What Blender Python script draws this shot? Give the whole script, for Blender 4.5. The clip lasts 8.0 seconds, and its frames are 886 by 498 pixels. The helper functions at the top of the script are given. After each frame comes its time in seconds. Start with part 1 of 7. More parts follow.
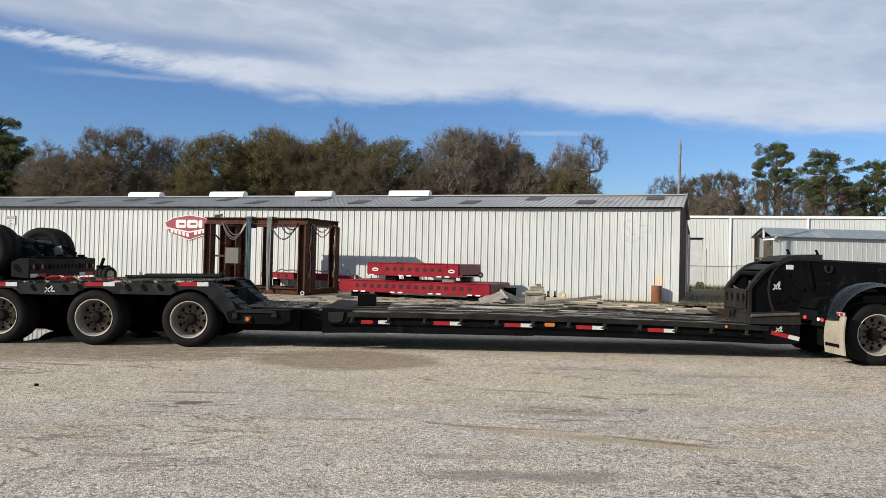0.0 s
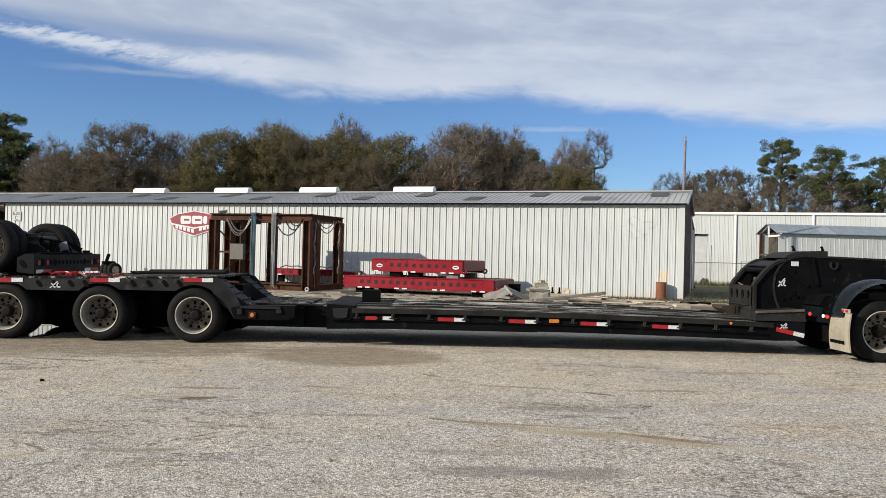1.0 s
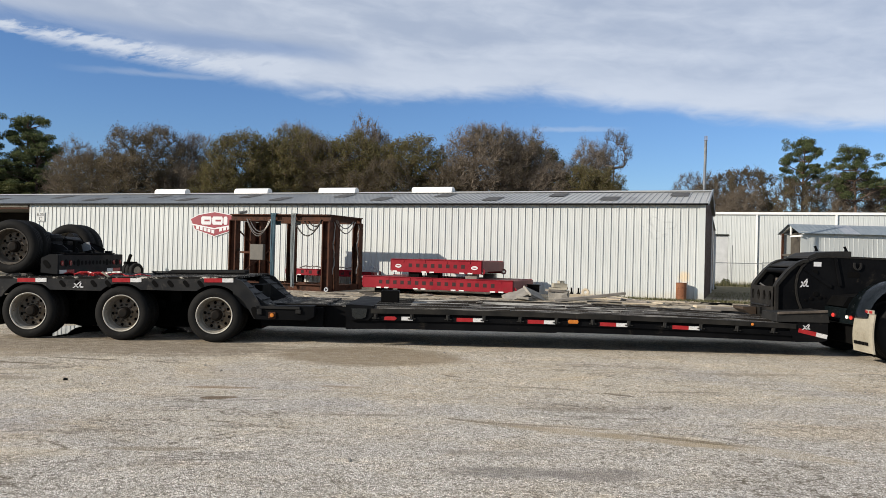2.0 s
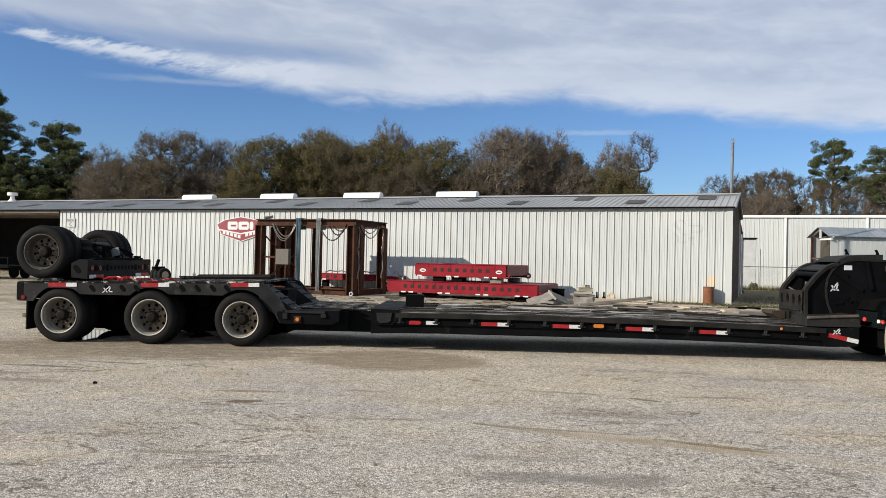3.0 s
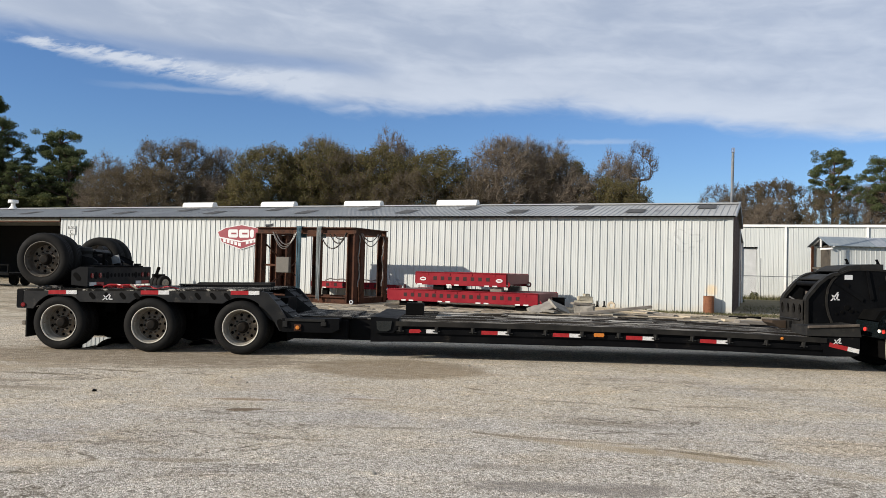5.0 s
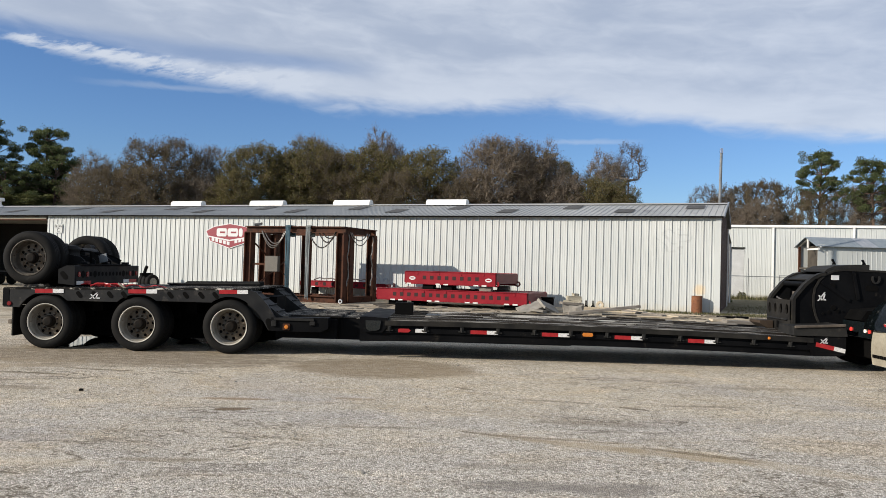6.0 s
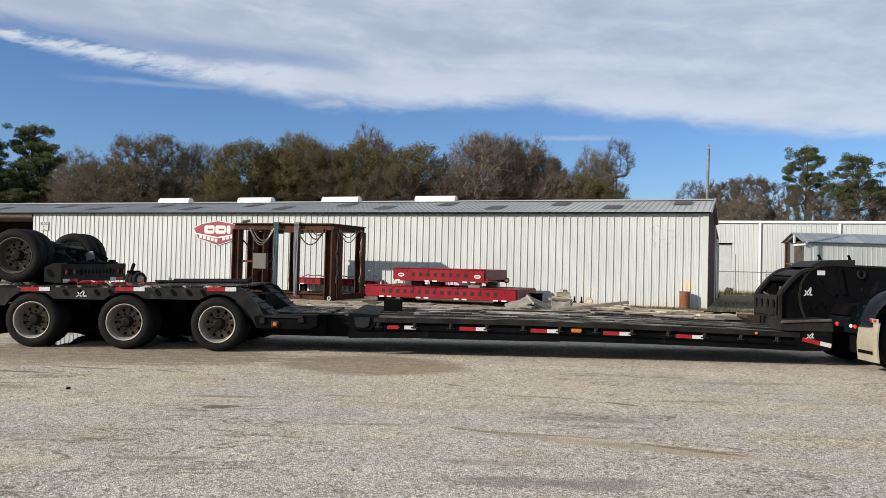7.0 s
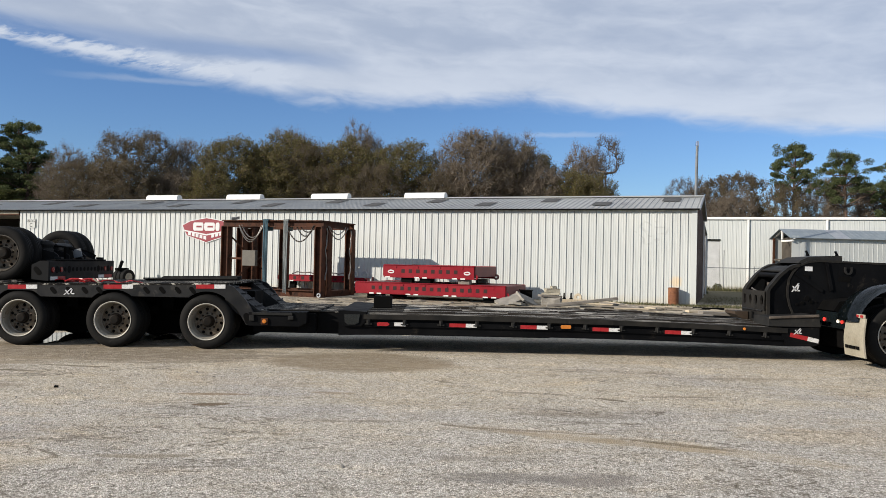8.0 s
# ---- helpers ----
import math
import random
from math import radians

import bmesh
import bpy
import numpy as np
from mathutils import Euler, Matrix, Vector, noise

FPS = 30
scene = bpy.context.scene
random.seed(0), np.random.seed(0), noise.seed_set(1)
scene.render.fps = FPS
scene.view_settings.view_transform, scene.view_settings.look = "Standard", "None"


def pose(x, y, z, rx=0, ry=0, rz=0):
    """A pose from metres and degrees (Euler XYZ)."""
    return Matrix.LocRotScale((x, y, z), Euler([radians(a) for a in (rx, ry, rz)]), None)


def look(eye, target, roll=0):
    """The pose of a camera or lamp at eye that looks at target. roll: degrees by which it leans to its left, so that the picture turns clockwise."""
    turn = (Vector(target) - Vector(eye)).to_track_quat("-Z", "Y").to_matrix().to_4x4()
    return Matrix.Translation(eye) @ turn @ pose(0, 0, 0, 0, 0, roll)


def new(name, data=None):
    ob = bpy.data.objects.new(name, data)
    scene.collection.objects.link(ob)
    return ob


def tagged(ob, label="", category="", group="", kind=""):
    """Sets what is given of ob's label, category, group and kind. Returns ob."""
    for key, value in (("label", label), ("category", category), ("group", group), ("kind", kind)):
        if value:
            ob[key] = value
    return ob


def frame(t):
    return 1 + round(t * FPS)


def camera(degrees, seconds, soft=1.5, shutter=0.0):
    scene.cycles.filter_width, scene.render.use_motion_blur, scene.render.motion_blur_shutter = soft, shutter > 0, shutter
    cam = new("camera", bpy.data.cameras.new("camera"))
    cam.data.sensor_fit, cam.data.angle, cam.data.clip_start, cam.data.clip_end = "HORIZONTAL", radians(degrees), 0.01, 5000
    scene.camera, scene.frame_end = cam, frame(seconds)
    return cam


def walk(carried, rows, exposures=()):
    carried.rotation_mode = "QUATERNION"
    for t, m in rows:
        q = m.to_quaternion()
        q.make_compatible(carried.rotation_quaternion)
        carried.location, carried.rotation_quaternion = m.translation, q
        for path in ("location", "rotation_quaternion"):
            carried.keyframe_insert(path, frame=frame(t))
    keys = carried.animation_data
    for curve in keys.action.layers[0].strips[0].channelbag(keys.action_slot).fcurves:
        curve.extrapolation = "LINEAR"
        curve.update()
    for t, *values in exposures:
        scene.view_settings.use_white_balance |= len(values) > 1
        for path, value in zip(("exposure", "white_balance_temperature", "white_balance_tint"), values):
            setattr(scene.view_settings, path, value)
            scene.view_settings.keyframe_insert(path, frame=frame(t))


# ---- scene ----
# ---------- camera: stands in the yard at eye height and turns ----------
EYE = (0.0, 0.0, 1.56)


def turned(yaw, pitch, roll):
    m = pose(0, 0, 0, 0, 0, yaw) @ pose(0, 0, 0, pitch) @ pose(0, 0, 0, 0, roll, 0) @ pose(0, 0, 0, 90)
    return Matrix.Translation(EYE) @ m


TURNS = (
    (0.0, -1.697, 0.721, -1.380), (0.5, -1.685, 0.565, -1.481), (1.0, -1.386, 0.435, -1.440),
    (1.5, -0.799, 0.420, -1.436), (3.0, 1.776, 0.702, -1.305), (3.5, 2.506, 1.001, -1.196),
    (4.0, 2.696, 1.228, -1.128), (4.5, 2.407, 1.329, -1.221), (5.0, 1.812, 1.320, -1.463),
    (6.5, 0.688, 1.249, -1.508), (7.0, 0.207, 1.069, -1.400), (7.5, -0.307, 0.901, -1.318),
    (8.0, -0.546, 0.849, -1.286))
cam = camera(59.0, 8.0, soft=0.2)
walk(cam, [(t, turned(a, b, c)) for t, a, b, c in TURNS], exposures=((0.0, 0.31), (8.0, 0.31)))

# ---------- daylight: low winter sun from the side, half the sky under thin cloud ----------
SUN_WAY = Vector((0.833, 0.415, -0.366)).normalized()
sun = new("sun", bpy.data.lights.new("sun", "SUN"))
sun.data.energy, sun.data.angle, sun.data.color = 4.9, radians(0.6), (1.0, 0.91, 0.79)
sun.matrix_world = look(-SUN_WAY * 80, (0, 0, 0))

world = bpy.data.worlds.new("sky")
scene.world = world
world.use_nodes = True
wt = world.node_tree
wt.nodes.clear()


def wnode(kind, **values):
    n = wt.nodes.new(kind)
    for k, v in values.items():
        n.inputs[k].default_value = v
    return n


def wmath(op, a, b=None, c=None):
    n = wt.nodes.new("ShaderNodeMath")
    n.operation = op
    for i, v in enumerate((a, b, c)):
        if v is None:
            continue
        if isinstance(v, (int, float)):
            n.inputs[i].default_value = v
        else:
            wt.links.new(v, n.inputs[i])
    return n.outputs[0]


def wsmooth(value, lo, hi):
    n = wt.nodes.new("ShaderNodeMapRange")
    n.interpolation_type = "SMOOTHSTEP"
    n.inputs["From Min"].default_value, n.inputs["From Max"].default_value = lo, hi
    wt.links.new(value, n.inputs["Value"])
    return n.outputs["Result"]


sky = wt.nodes.new("ShaderNodeTexSky")
sky.sky_type, sky.sun_disc = "NISHITA", False
sky.sun_elevation, sky.sun_rotation = radians(21.5), radians(-116.5)
sky.air_density, sky.dust_density, sky.ozone_density = 1.0, 0.0, 3.5
coord = wt.nodes.new("ShaderNodeTexCoord")
split = wt.nodes.new("ShaderNodeSeparateXYZ")
wt.links.new(coord.outputs["Generated"], split.inputs[0])
# azimuth from straight ahead and elevation, in degrees
az_ = wmath("MULTIPLY", wmath("ARCTAN2", split.outputs[0], split.outputs[1]), 57.2958)
el_ = wmath("MULTIPLY", wmath("ARCSINE", split.outputs[2]), 57.2958)


def wnoise(sx, sy, detail, rough, dist=0.0, shift=0.0, shear=0.0):
    c = wt.nodes.new("ShaderNodeCombineXYZ")
    wt.links.new(wmath("MULTIPLY", az_, sx), c.inputs[0])
    wt.links.new(wmath("MULTIPLY", wmath("ADD", el_, wmath("MULTIPLY", az_, shear)), sy), c.inputs[1])
    c.inputs[2].default_value = shift
    n = wnode("ShaderNodeTexNoise", Scale=1.0, Detail=detail, Roughness=rough, Distortion=dist)
    wt.links.new(c.outputs[0], n.inputs["Vector"])
    return n.outputs["Fac"]


def centred(value, amount):
    return wmath("MULTIPLY", wmath("SUBTRACT", value, 0.5), amount)


def wsum(*terms):
    total = terms[0]
    for t_ in terms[1:]:
        total = wmath("ADD", total, t_)
    return total


big = wnoise(0.075, 0.34, 4.0, 0.5, 0.3, 3.1, 0.07)
puff = wnoise(0.34, 1.05, 6.0, 0.56, 0.5, 7.7, 0.05)
torn = wnoise(0.50, 1.5, 7.0, 0.60, 0.15, 1.3, -0.22)
# lower edge of the cloud sheet, sinking from one side of the view to the other
edge_el = wsum(wmath("MULTIPLY", wsmooth(az_, -34.0, -9.0), -2.5), wmath("MULTIPLY", wsmooth(az_, 7.0, 12.0), -1.0), wmath("MULTIPLY", wmath("MULTIPLY", wsmooth(az_, -24.0, -10.0), wsmooth(az_, 12.0, 4.0)), -0.45),
               wmath("MULTIPLY", wsmooth(az_, 11.0, 28.0), -2.0), 14.0)
depth_ = wsum(wmath("SUBTRACT", el_, edge_el), centred(big, 1.5), centred(puff, 1.5))
cover = wmath("MULTIPLY", wsmooth(depth_, -0.45, 1.35), wsmooth(el_, 3.0, 6.0))
# a bluer gap in the sheet above the wisp
gap_el = wmath("ADD", 14.75, wsum(wmath("MULTIPLY", wmath("ADD", az_, 30.0), -0.035), centred(big, 1.6)))
gap_ = wmath("MULTIPLY", wsmooth(wmath("ABSOLUTE", wmath("SUBTRACT", el_, gap_el)), 1.0, 0.1),
             wmath("MULTIPLY", wsmooth(az_, -36.0, -28.0), wsmooth(az_, -4.0, -13.0)))
amount = wmath("MULTIPLY", wmath("MULTIPLY", cover, 0.86), wmath("SUBTRACT", 1.0, wmath("MULTIPLY", gap_, 0.48)))
# bright ragged wisp under the sheet, thickening until it joins the sheet's edge
mid_el = wsum(13.70, wmath("MULTIPLY", wmath("ADD", az_, 30.0), -0.060), centred(torn, 1.5), centred(big, 0.8))
half_w = wmath("ADD", 0.40, wmath("MULTIPLY", wmath("ADD", az_, 31.0), 0.040))
off = wmath("DIVIDE", wmath("ABSOLUTE", wmath("SUBTRACT", el_, mid_el)), wmath("MAXIMUM", half_w, 0.25))
wisp = wmath("MULTIPLY", wsmooth(off, 1.35, 0.2), wmath("MULTIPLY", wsmooth(az_, -32.2, -29.5), wsmooth(az_, -9.0, -15.0)))
wisp = wmath("MULTIPLY", wisp, wsmooth(torn, 0.28, 0.60))
# two faint threads below
thread = wmath("MULTIPLY", wsmooth(wmath("ABSOLUTE", wsum(el_, -11.75, wmath("MULTIPLY", wmath("ADD", az_, 21.0), -0.02), centred(puff, 0.6))), 0.30, 0.02),
               wmath("MULTIPLY", wsmooth(az_, -27.5, -21.0), wsmooth(az_, -13.5, -17.0)))
thread = wmath("ADD", thread, wmath("MULTIPLY", wsmooth(wmath("ABSOLUTE", wsum(el_, -9.25, centred(puff, 0.5))), 0.25, 0.02),
                                    wmath("MULTIPLY", wsmooth(az_, 5.0, 8.0), wsmooth(az_, 14.0, 10.0))))
amount = wmath("MAXIMUM", amount, wmath("MULTIPLY", wisp, 0.90))
amount = wmath("MAXIMUM", amount, wmath("MULTIPLY", thread, 0.26))
tone = wsmooth(wsum(wmath("MULTIPLY", puff, 0.30), wmath("MULTIPLY", big, 0.70), wmath("MULTIPLY", wsmooth(depth_, 3.4, 0.4), 0.16),
                    wmath("MULTIPLY", wsmooth(az_, -25.0, 15.0), 0.06)), 0.40, 0.78)
white = wt.nodes.new("ShaderNodeMix")
white.data_type = "RGBA"
wt.links.new(wmath("MINIMUM", wmath("ADD", tone, wmath("MULTIPLY", wisp, 1.3)), 1.0), white.inputs["Factor"])
white.inputs["A"].default_value, white.inputs["B"].default_value = (3.8, 4.35, 5.35, 1), (5.7, 6.15, 6.9, 1)
mixed = wt.nodes.new("ShaderNodeMix")
mixed.data_type = "RGBA"
wt.links.new(amount, mixed.inputs["Factor"])
air = wt.nodes.new("ShaderNodeMix")
air.data_type, air.blend_type = "RGBA", "MULTIPLY"
air.inputs["Factor"].default_value, air.inputs["B"].default_value = 1.0, (0.66, 0.79, 1.02, 1)
wt.links.new(sky.outputs[0], air.inputs["A"])
wt.links.new(air.outputs["Result"], mixed.inputs["A"])
wt.links.new(white.outputs["Result"], mixed.inputs["B"])
back = wnode("ShaderNodeBackground", Strength=0.096)
wt.links.new(mixed.outputs["Result"], back.inputs["Color"])
wout = wt.nodes.new("ShaderNodeOutputWorld")
wt.links.new(back.outputs[0], wout.inputs[0])


# ---------- materials ----------
class Mat:
    """A node material with a few short ways to add to it."""

    def __init__(self, name, space="Object"):
        self.m = bpy.data.materials.new(name)
        self.m.use_nodes = True
        self.t = self.m.node_tree
        self.bsdf = self.t.nodes["Principled BSDF"]
        self.out = self.t.nodes["Material Output"]
        if space == "World":
            self.co = self.t.nodes.new("ShaderNodeNewGeometry").outputs["Position"]
        else:
            self.co = self.t.nodes.new("ShaderNodeTexCoord").outputs["Object"]

    def link(self, a, b):
        self.t.links.new(a, b)

    def math(self, op, a, b=None, c=None):
        n = self.t.nodes.new("ShaderNodeMath")
        n.operation = op
        for i, v in enumerate((a, b, c)):
            if v is None:
                continue
            if isinstance(v, (int, float)):
                n.inputs[i].default_value = v
            else:
                self.link(v, n.inputs[i])
        return n.outputs[0]

    def noise(self, scale, detail=4.0, rough=0.55, stretch=(1, 1, 1), dist=0.0, shift=(0, 0, 0)):
        mp = self.t.nodes.new("ShaderNodeMapping")
        mp.inputs["Scale"].default_value, mp.inputs["Location"].default_value = stretch, shift
        self.link(self.co, mp.inputs["Vector"])
        n = self.t.nodes.new("ShaderNodeTexNoise")
        for k, v in (("Scale", scale), ("Detail", detail), ("Roughness", rough), ("Distortion", dist)):
            n.inputs[k].default_value = v
        self.link(mp.outputs[0], n.inputs["Vector"])
        return n.outputs["Fac"]

    def cells(self, scale):
        n = self.t.nodes.new("ShaderNodeTexVoronoi")
        n.inputs["Scale"].default_value = scale
        self.link(self.co, n.inputs["Vector"])
        return n.outputs["Distance"], n.outputs["Color"]

    def smooth(self, v, lo, hi, a=0.0, b=1.0):
        n = self.t.nodes.new("ShaderNodeMapRange")
        n.interpolation_type = "SMOOTHSTEP"
        for k, x in (("From Min", lo), ("From Max", hi), ("To Min", a), ("To Max", b)):
            n.inputs[k].default_value = x
        self.link(v, n.inputs["Value"])
        return n.outputs["Result"]

    def mix(self, f, a, b, how="MIX"):
        n = self.t.nodes.new("ShaderNodeMix")
        n.data_type, n.blend_type = "RGBA", how
        for k, v in (("Factor", f), ("A", a), ("B", b)):
            if isinstance(v, (int, float)):
                n.inputs[k].default_value = v
            elif isinstance(v, tuple):
                n.inputs[k].default_value = (*v, 1)
            else:
                self.link(v, n.inputs[k])
        return n.outputs["Result"]

    def axis(self):
        n = self.t.nodes.new("ShaderNodeSeparateXYZ")
        self.link(self.co, n.inputs[0])
        return n.outputs

    def random(self):
        return self.t.nodes.new("ShaderNodeObjectInfo").outputs["Random"]

    def island(self):
        return self.t.nodes.new("ShaderNodeNewGeometry").outputs["Random Per Island"]

    def set(self, color=None, rough=None, metal=None, bump=None, depth=0.01, strength=0.5):
        for k, v in (("Base Color", color), ("Roughness", rough), ("Metallic", metal)):
            if v is None:
                continue
            if isinstance(v, tuple):
                self.bsdf.inputs[k].default_value = (*v, 1)
            elif isinstance(v, (int, float)):
                self.bsdf.inputs[k].default_value = v
            else:
                self.link(v, self.bsdf.inputs[k])
        if bump is not None:
            n = self.t.nodes.new("ShaderNodeBump")
            n.inputs["Distance"].default_value, n.inputs["Strength"].default_value = depth, strength
            self.link(bump, n.inputs["Height"])
            self.link(n.outputs[0], self.bsdf.inputs["Normal"])
        return self.m


def worn(name, a, b, scale=2.0, grain=40.0, rough=(0.5, 0.8), metal=0.0, third=None, third_at=(0.6, 0.7), depth=0.002,
         stretch=(1, 1, 1), vary=0.0, gloss=0.35):
    """Two tones in broad patches, fine grain, and a third tone where it is worn or dirty."""
    s = Mat(name)
    broad, tiny = s.noise(scale, 5, 0.6, stretch), s.noise(grain, 3, 0.6, stretch)
    col = s.mix(s.smooth(broad, 0.3, 0.7), a, b)
    col = s.mix(s.smooth(tiny, 0.2, 0.8, 0.0, 0.35), col, s.mix(1.0, col, (0.45, 0.45, 0.45), "MULTIPLY"))
    if third:
        spots = s.noise(scale * 2.3, 8, 0.68, stretch, 0.4, (5, 3, 1))
        col = s.mix(s.smooth(spots, *third_at), col, third)
    if vary:
        col = s.mix(s.math("MULTIPLY", s.random(), vary), col, (0.02, 0.018, 0.015))
    s.bsdf.inputs["Specular IOR Level"].default_value = gloss
    return s.set(col, s.smooth(broad, 0.2, 0.8, *rough), metal, tiny, depth)


M_BLACK = worn("black_steel_paint", (0.0025, 0.0027, 0.0033), (0.006, 0.0062, 0.0068), 1.6, 60, (0.45, 0.68), 0.0,
               (0.030, 0.026, 0.021), (0.58, 0.74), gloss=0.06)
# pale flecks paint in glints as well as scuffs
M_SCUFF = worn("glinting_scuffed_steel", (0.007, 0.0068, 0.0065), (0.022, 0.0205, 0.019), 2.6, 45, (0.55, 0.9), 0.0,
               (0.50, 0.47, 0.41), (0.53, 0.62), 0.004, (0.6, 2.6, 1.0), gloss=0.03)
M_DUSTY = worn("dusty_black_steel", (0.010, 0.0102, 0.0105), (0.026, 0.0252, 0.0235), 2.6, 55, (0.5, 0.78), 0.0,
               (0.055, 0.048, 0.039), (0.54, 0.84), gloss=0.15)
# near-black: shade put into undersides and recesses, also used on dark objects
M_DARK = worn("dark_and_shaded_steel", (0.0018, 0.0018, 0.0018), (0.0038, 0.0036, 0.0034), 3.0, 30, (0.75, 0.92), gloss=0.08)
M_TYRE = worn("tyre_rubber", (0.006, 0.006, 0.006), (0.013, 0.0124, 0.0115), 3.5, 70, (0.65, 0.88), 0.0,
              (0.038, 0.034, 0.028), (0.56, 0.84), 0.003, gloss=0.12)
M_RIM = worn("tan_dusty_rim", (0.20, 0.182, 0.150), (0.31, 0.287, 0.242), 6.0, 50, (0.4, 0.65), 0.1,
             (0.12, 0.075, 0.042), (0.54, 0.68))
# darker brown rim tone for the folded axle's wheels
M_RIMDARK = worn("darker_brown_rim", (0.06, 0.052, 0.042), (0.12, 0.105, 0.085), 6.0, 50, (0.45, 0.7), 0.1, (0.035, 0.022, 0.014), (0.52, 0.66))
M_DISC = worn("rusty_wheel_disc", (0.095, 0.075, 0.052), (0.175, 0.147, 0.112), 7.0, 50, (0.5, 0.75), 0.0,
              (0.075, 0.042, 0.022), (0.50, 0.64))
M_FLANGE = worn("pale_rim_flange", (0.36, 0.34, 0.29), (0.52, 0.49, 0.43), 8.0, 60, (0.35, 0.55), 0.2, (0.20, 0.14, 0.09), (0.60, 0.76))
M_HUB = worn("greasy_hub", (0.004, 0.0036, 0.003), (0.014, 0.010, 0.007), 9.0, 60, (0.5, 0.8), 0.0, gloss=0.12)
# pale streaks stand in for glints on the weathered boards
M_PLANK = worn("weathered_glint_plank", (0.012, 0.010, 0.009), (0.06, 0.052, 0.045), 1.2, 30, (0.5, 0.85), 0.0,
               (0.52, 0.50, 0.46), (0.52, 0.58), 0.008, (0.22, 9, 9), 0.7, 0.02)
M_RUST = worn("brown_red_primer_steel", (0.050, 0.0205, 0.0125), (0.088, 0.037, 0.021), 1.7, 35, (0.55, 0.8), 0.0,
              (0.024, 0.013, 0.009), (0.50, 0.64), gloss=0.1)
M_RED = worn("red_trailer_paint", (0.20, 0.008, 0.016), (0.25, 0.014, 0.022), 1.3, 50, (0.35, 0.6), 0.0,
             (0.14, 0.018, 0.018), (0.60, 0.76), gloss=0.12)
M_REDDULL = worn("dull_red_end_steel", (0.16, 0.05, 0.05), (0.22, 0.085, 0.08), 2.0, 40, (0.55, 0.75))
# red-black that paints the shade inside the square sockets
M_HOLE = worn("socket_shade", (0.02, 0.008, 0.008), (0.035, 0.012, 0.012), 5, 40, (0.7, 0.9))
M_WHITE = worn("white_paint", (0.72, 0.71, 0.68), (0.80, 0.79, 0.76), 2.0, 40, (0.4, 0.6))
M_SIGNWHITE = worn("sign_white", (0.56, 0.56, 0.56), (0.62, 0.62, 0.62), 3.0, 30, (0.4, 0.5))
M_BOARD = worn("dull_white_board", (0.44, 0.455, 0.445), (0.49, 0.505, 0.49), 3.0, 30, (0.4, 0.5))
M_SIGNRED = worn("sign_red", (0.19, 0.012, 0.026), (0.235, 0.02, 0.033), 2.0, 30, (0.4, 0.5))
M_REFRED = worn("red_reflector", (0.30, 0.011, 0.014), (0.38, 0.022, 0.024), 12.0, 90, (0.25, 0.4))
M_REFWHITE = worn("white_reflector", (0.58, 0.57, 0.55), (0.72, 0.71, 0.70), 14.0, 90, (0.25, 0.45), 0.0, (0.3, 0.29, 0.27),
                  (0.55, 0.65))
M_AMBER = worn("amber_lens", (0.50, 0.15, 0.02), (0.58, 0.20, 0.035), 20.0, 90, (0.2, 0.3))
M_REDLENS = worn("red_lens", (0.14, 0.008, 0.010), (0.20, 0.012, 0.012), 20.0, 90, (0.2, 0.3))
M_LAMPLIT = bpy.data.materials.new("lit_lamp")
M_LAMPLIT.use_nodes = True
M_LAMPLIT.node_tree.nodes["Principled BSDF"].inputs["Emission Color"].default_value = (1.0, 0.08, 0.05, 1)
M_LAMPLIT.node_tree.nodes["Principled BSDF"].inputs["Emission Strength"].default_value = 0.45
M_LAMPLIT.node_tree.nodes["Principled BSDF"].inputs["Base Color"].default_value = (0.5, 0.02, 0.02, 1)
M_LAMPWARM = bpy.data.materials.new("lit_pale_lamp")
M_LAMPWARM.use_nodes = True
M_LAMPWARM.node_tree.nodes["Principled BSDF"].inputs["Emission Color"].default_value = (1.0, 0.80, 0.55, 1)
M_LAMPWARM.node_tree.nodes["Principled BSDF"].inputs["Emission Strength"].default_value = 0.55
M_GALV = worn("galvanised_sheet", (0.33, 0.35, 0.38), (0.46, 0.48, 0.50), 1.4, 30, (0.35, 0.55), 0.55,
              (0.25, 0.24, 0.24), (0.60, 0.75))
M_CONCRETE = worn("broken_concrete", (0.20, 0.185, 0.16), (0.30, 0.28, 0.245), 3.0, 45, (0.8, 0.95), 0.0,
                  (0.20, 0.185, 0.16), (0.55, 0.7), 0.01)
M_GREYWOOD = worn("grey_timber", (0.15, 0.13, 0.11), (0.27, 0.245, 0.21), 2.0, 40, (0.75, 0.95), 0.0, (0.12, 0.10, 0.08),
                  (0.55, 0.7), 0.004, (0.5, 5, 5))
M_PALEWOOD = worn("pale_timber", (0.42, 0.35, 0.25), (0.55, 0.47, 0.35), 2.5, 40, (0.7, 0.9), 0.0, None, (0.6, 0.7), 0.003,
                  (0.5, 5, 5))
M_BARREL = worn("rusty_drum_steel", (0.16, 0.060, 0.028), (0.24, 0.10, 0.045), 3.0, 50, (0.7, 0.9), 0.0, (0.09, 0.035, 0.02),
                (0.52, 0.66))
M_CHAIN = worn("chain_steel", (0.16, 0.15, 0.14), (0.30, 0.28, 0.26), 20, 90, (0.35, 0.6), 0.7)
M_BLUESTRAP = worn("blue_sling", (0.035, 0.075, 0.10), (0.07, 0.13, 0.16), 3.0, 60, (0.75, 0.95), 0.0, (0.15, 0.18, 0.19),
                   (0.55, 0.7), 0.003, (8, 8, 0.6))
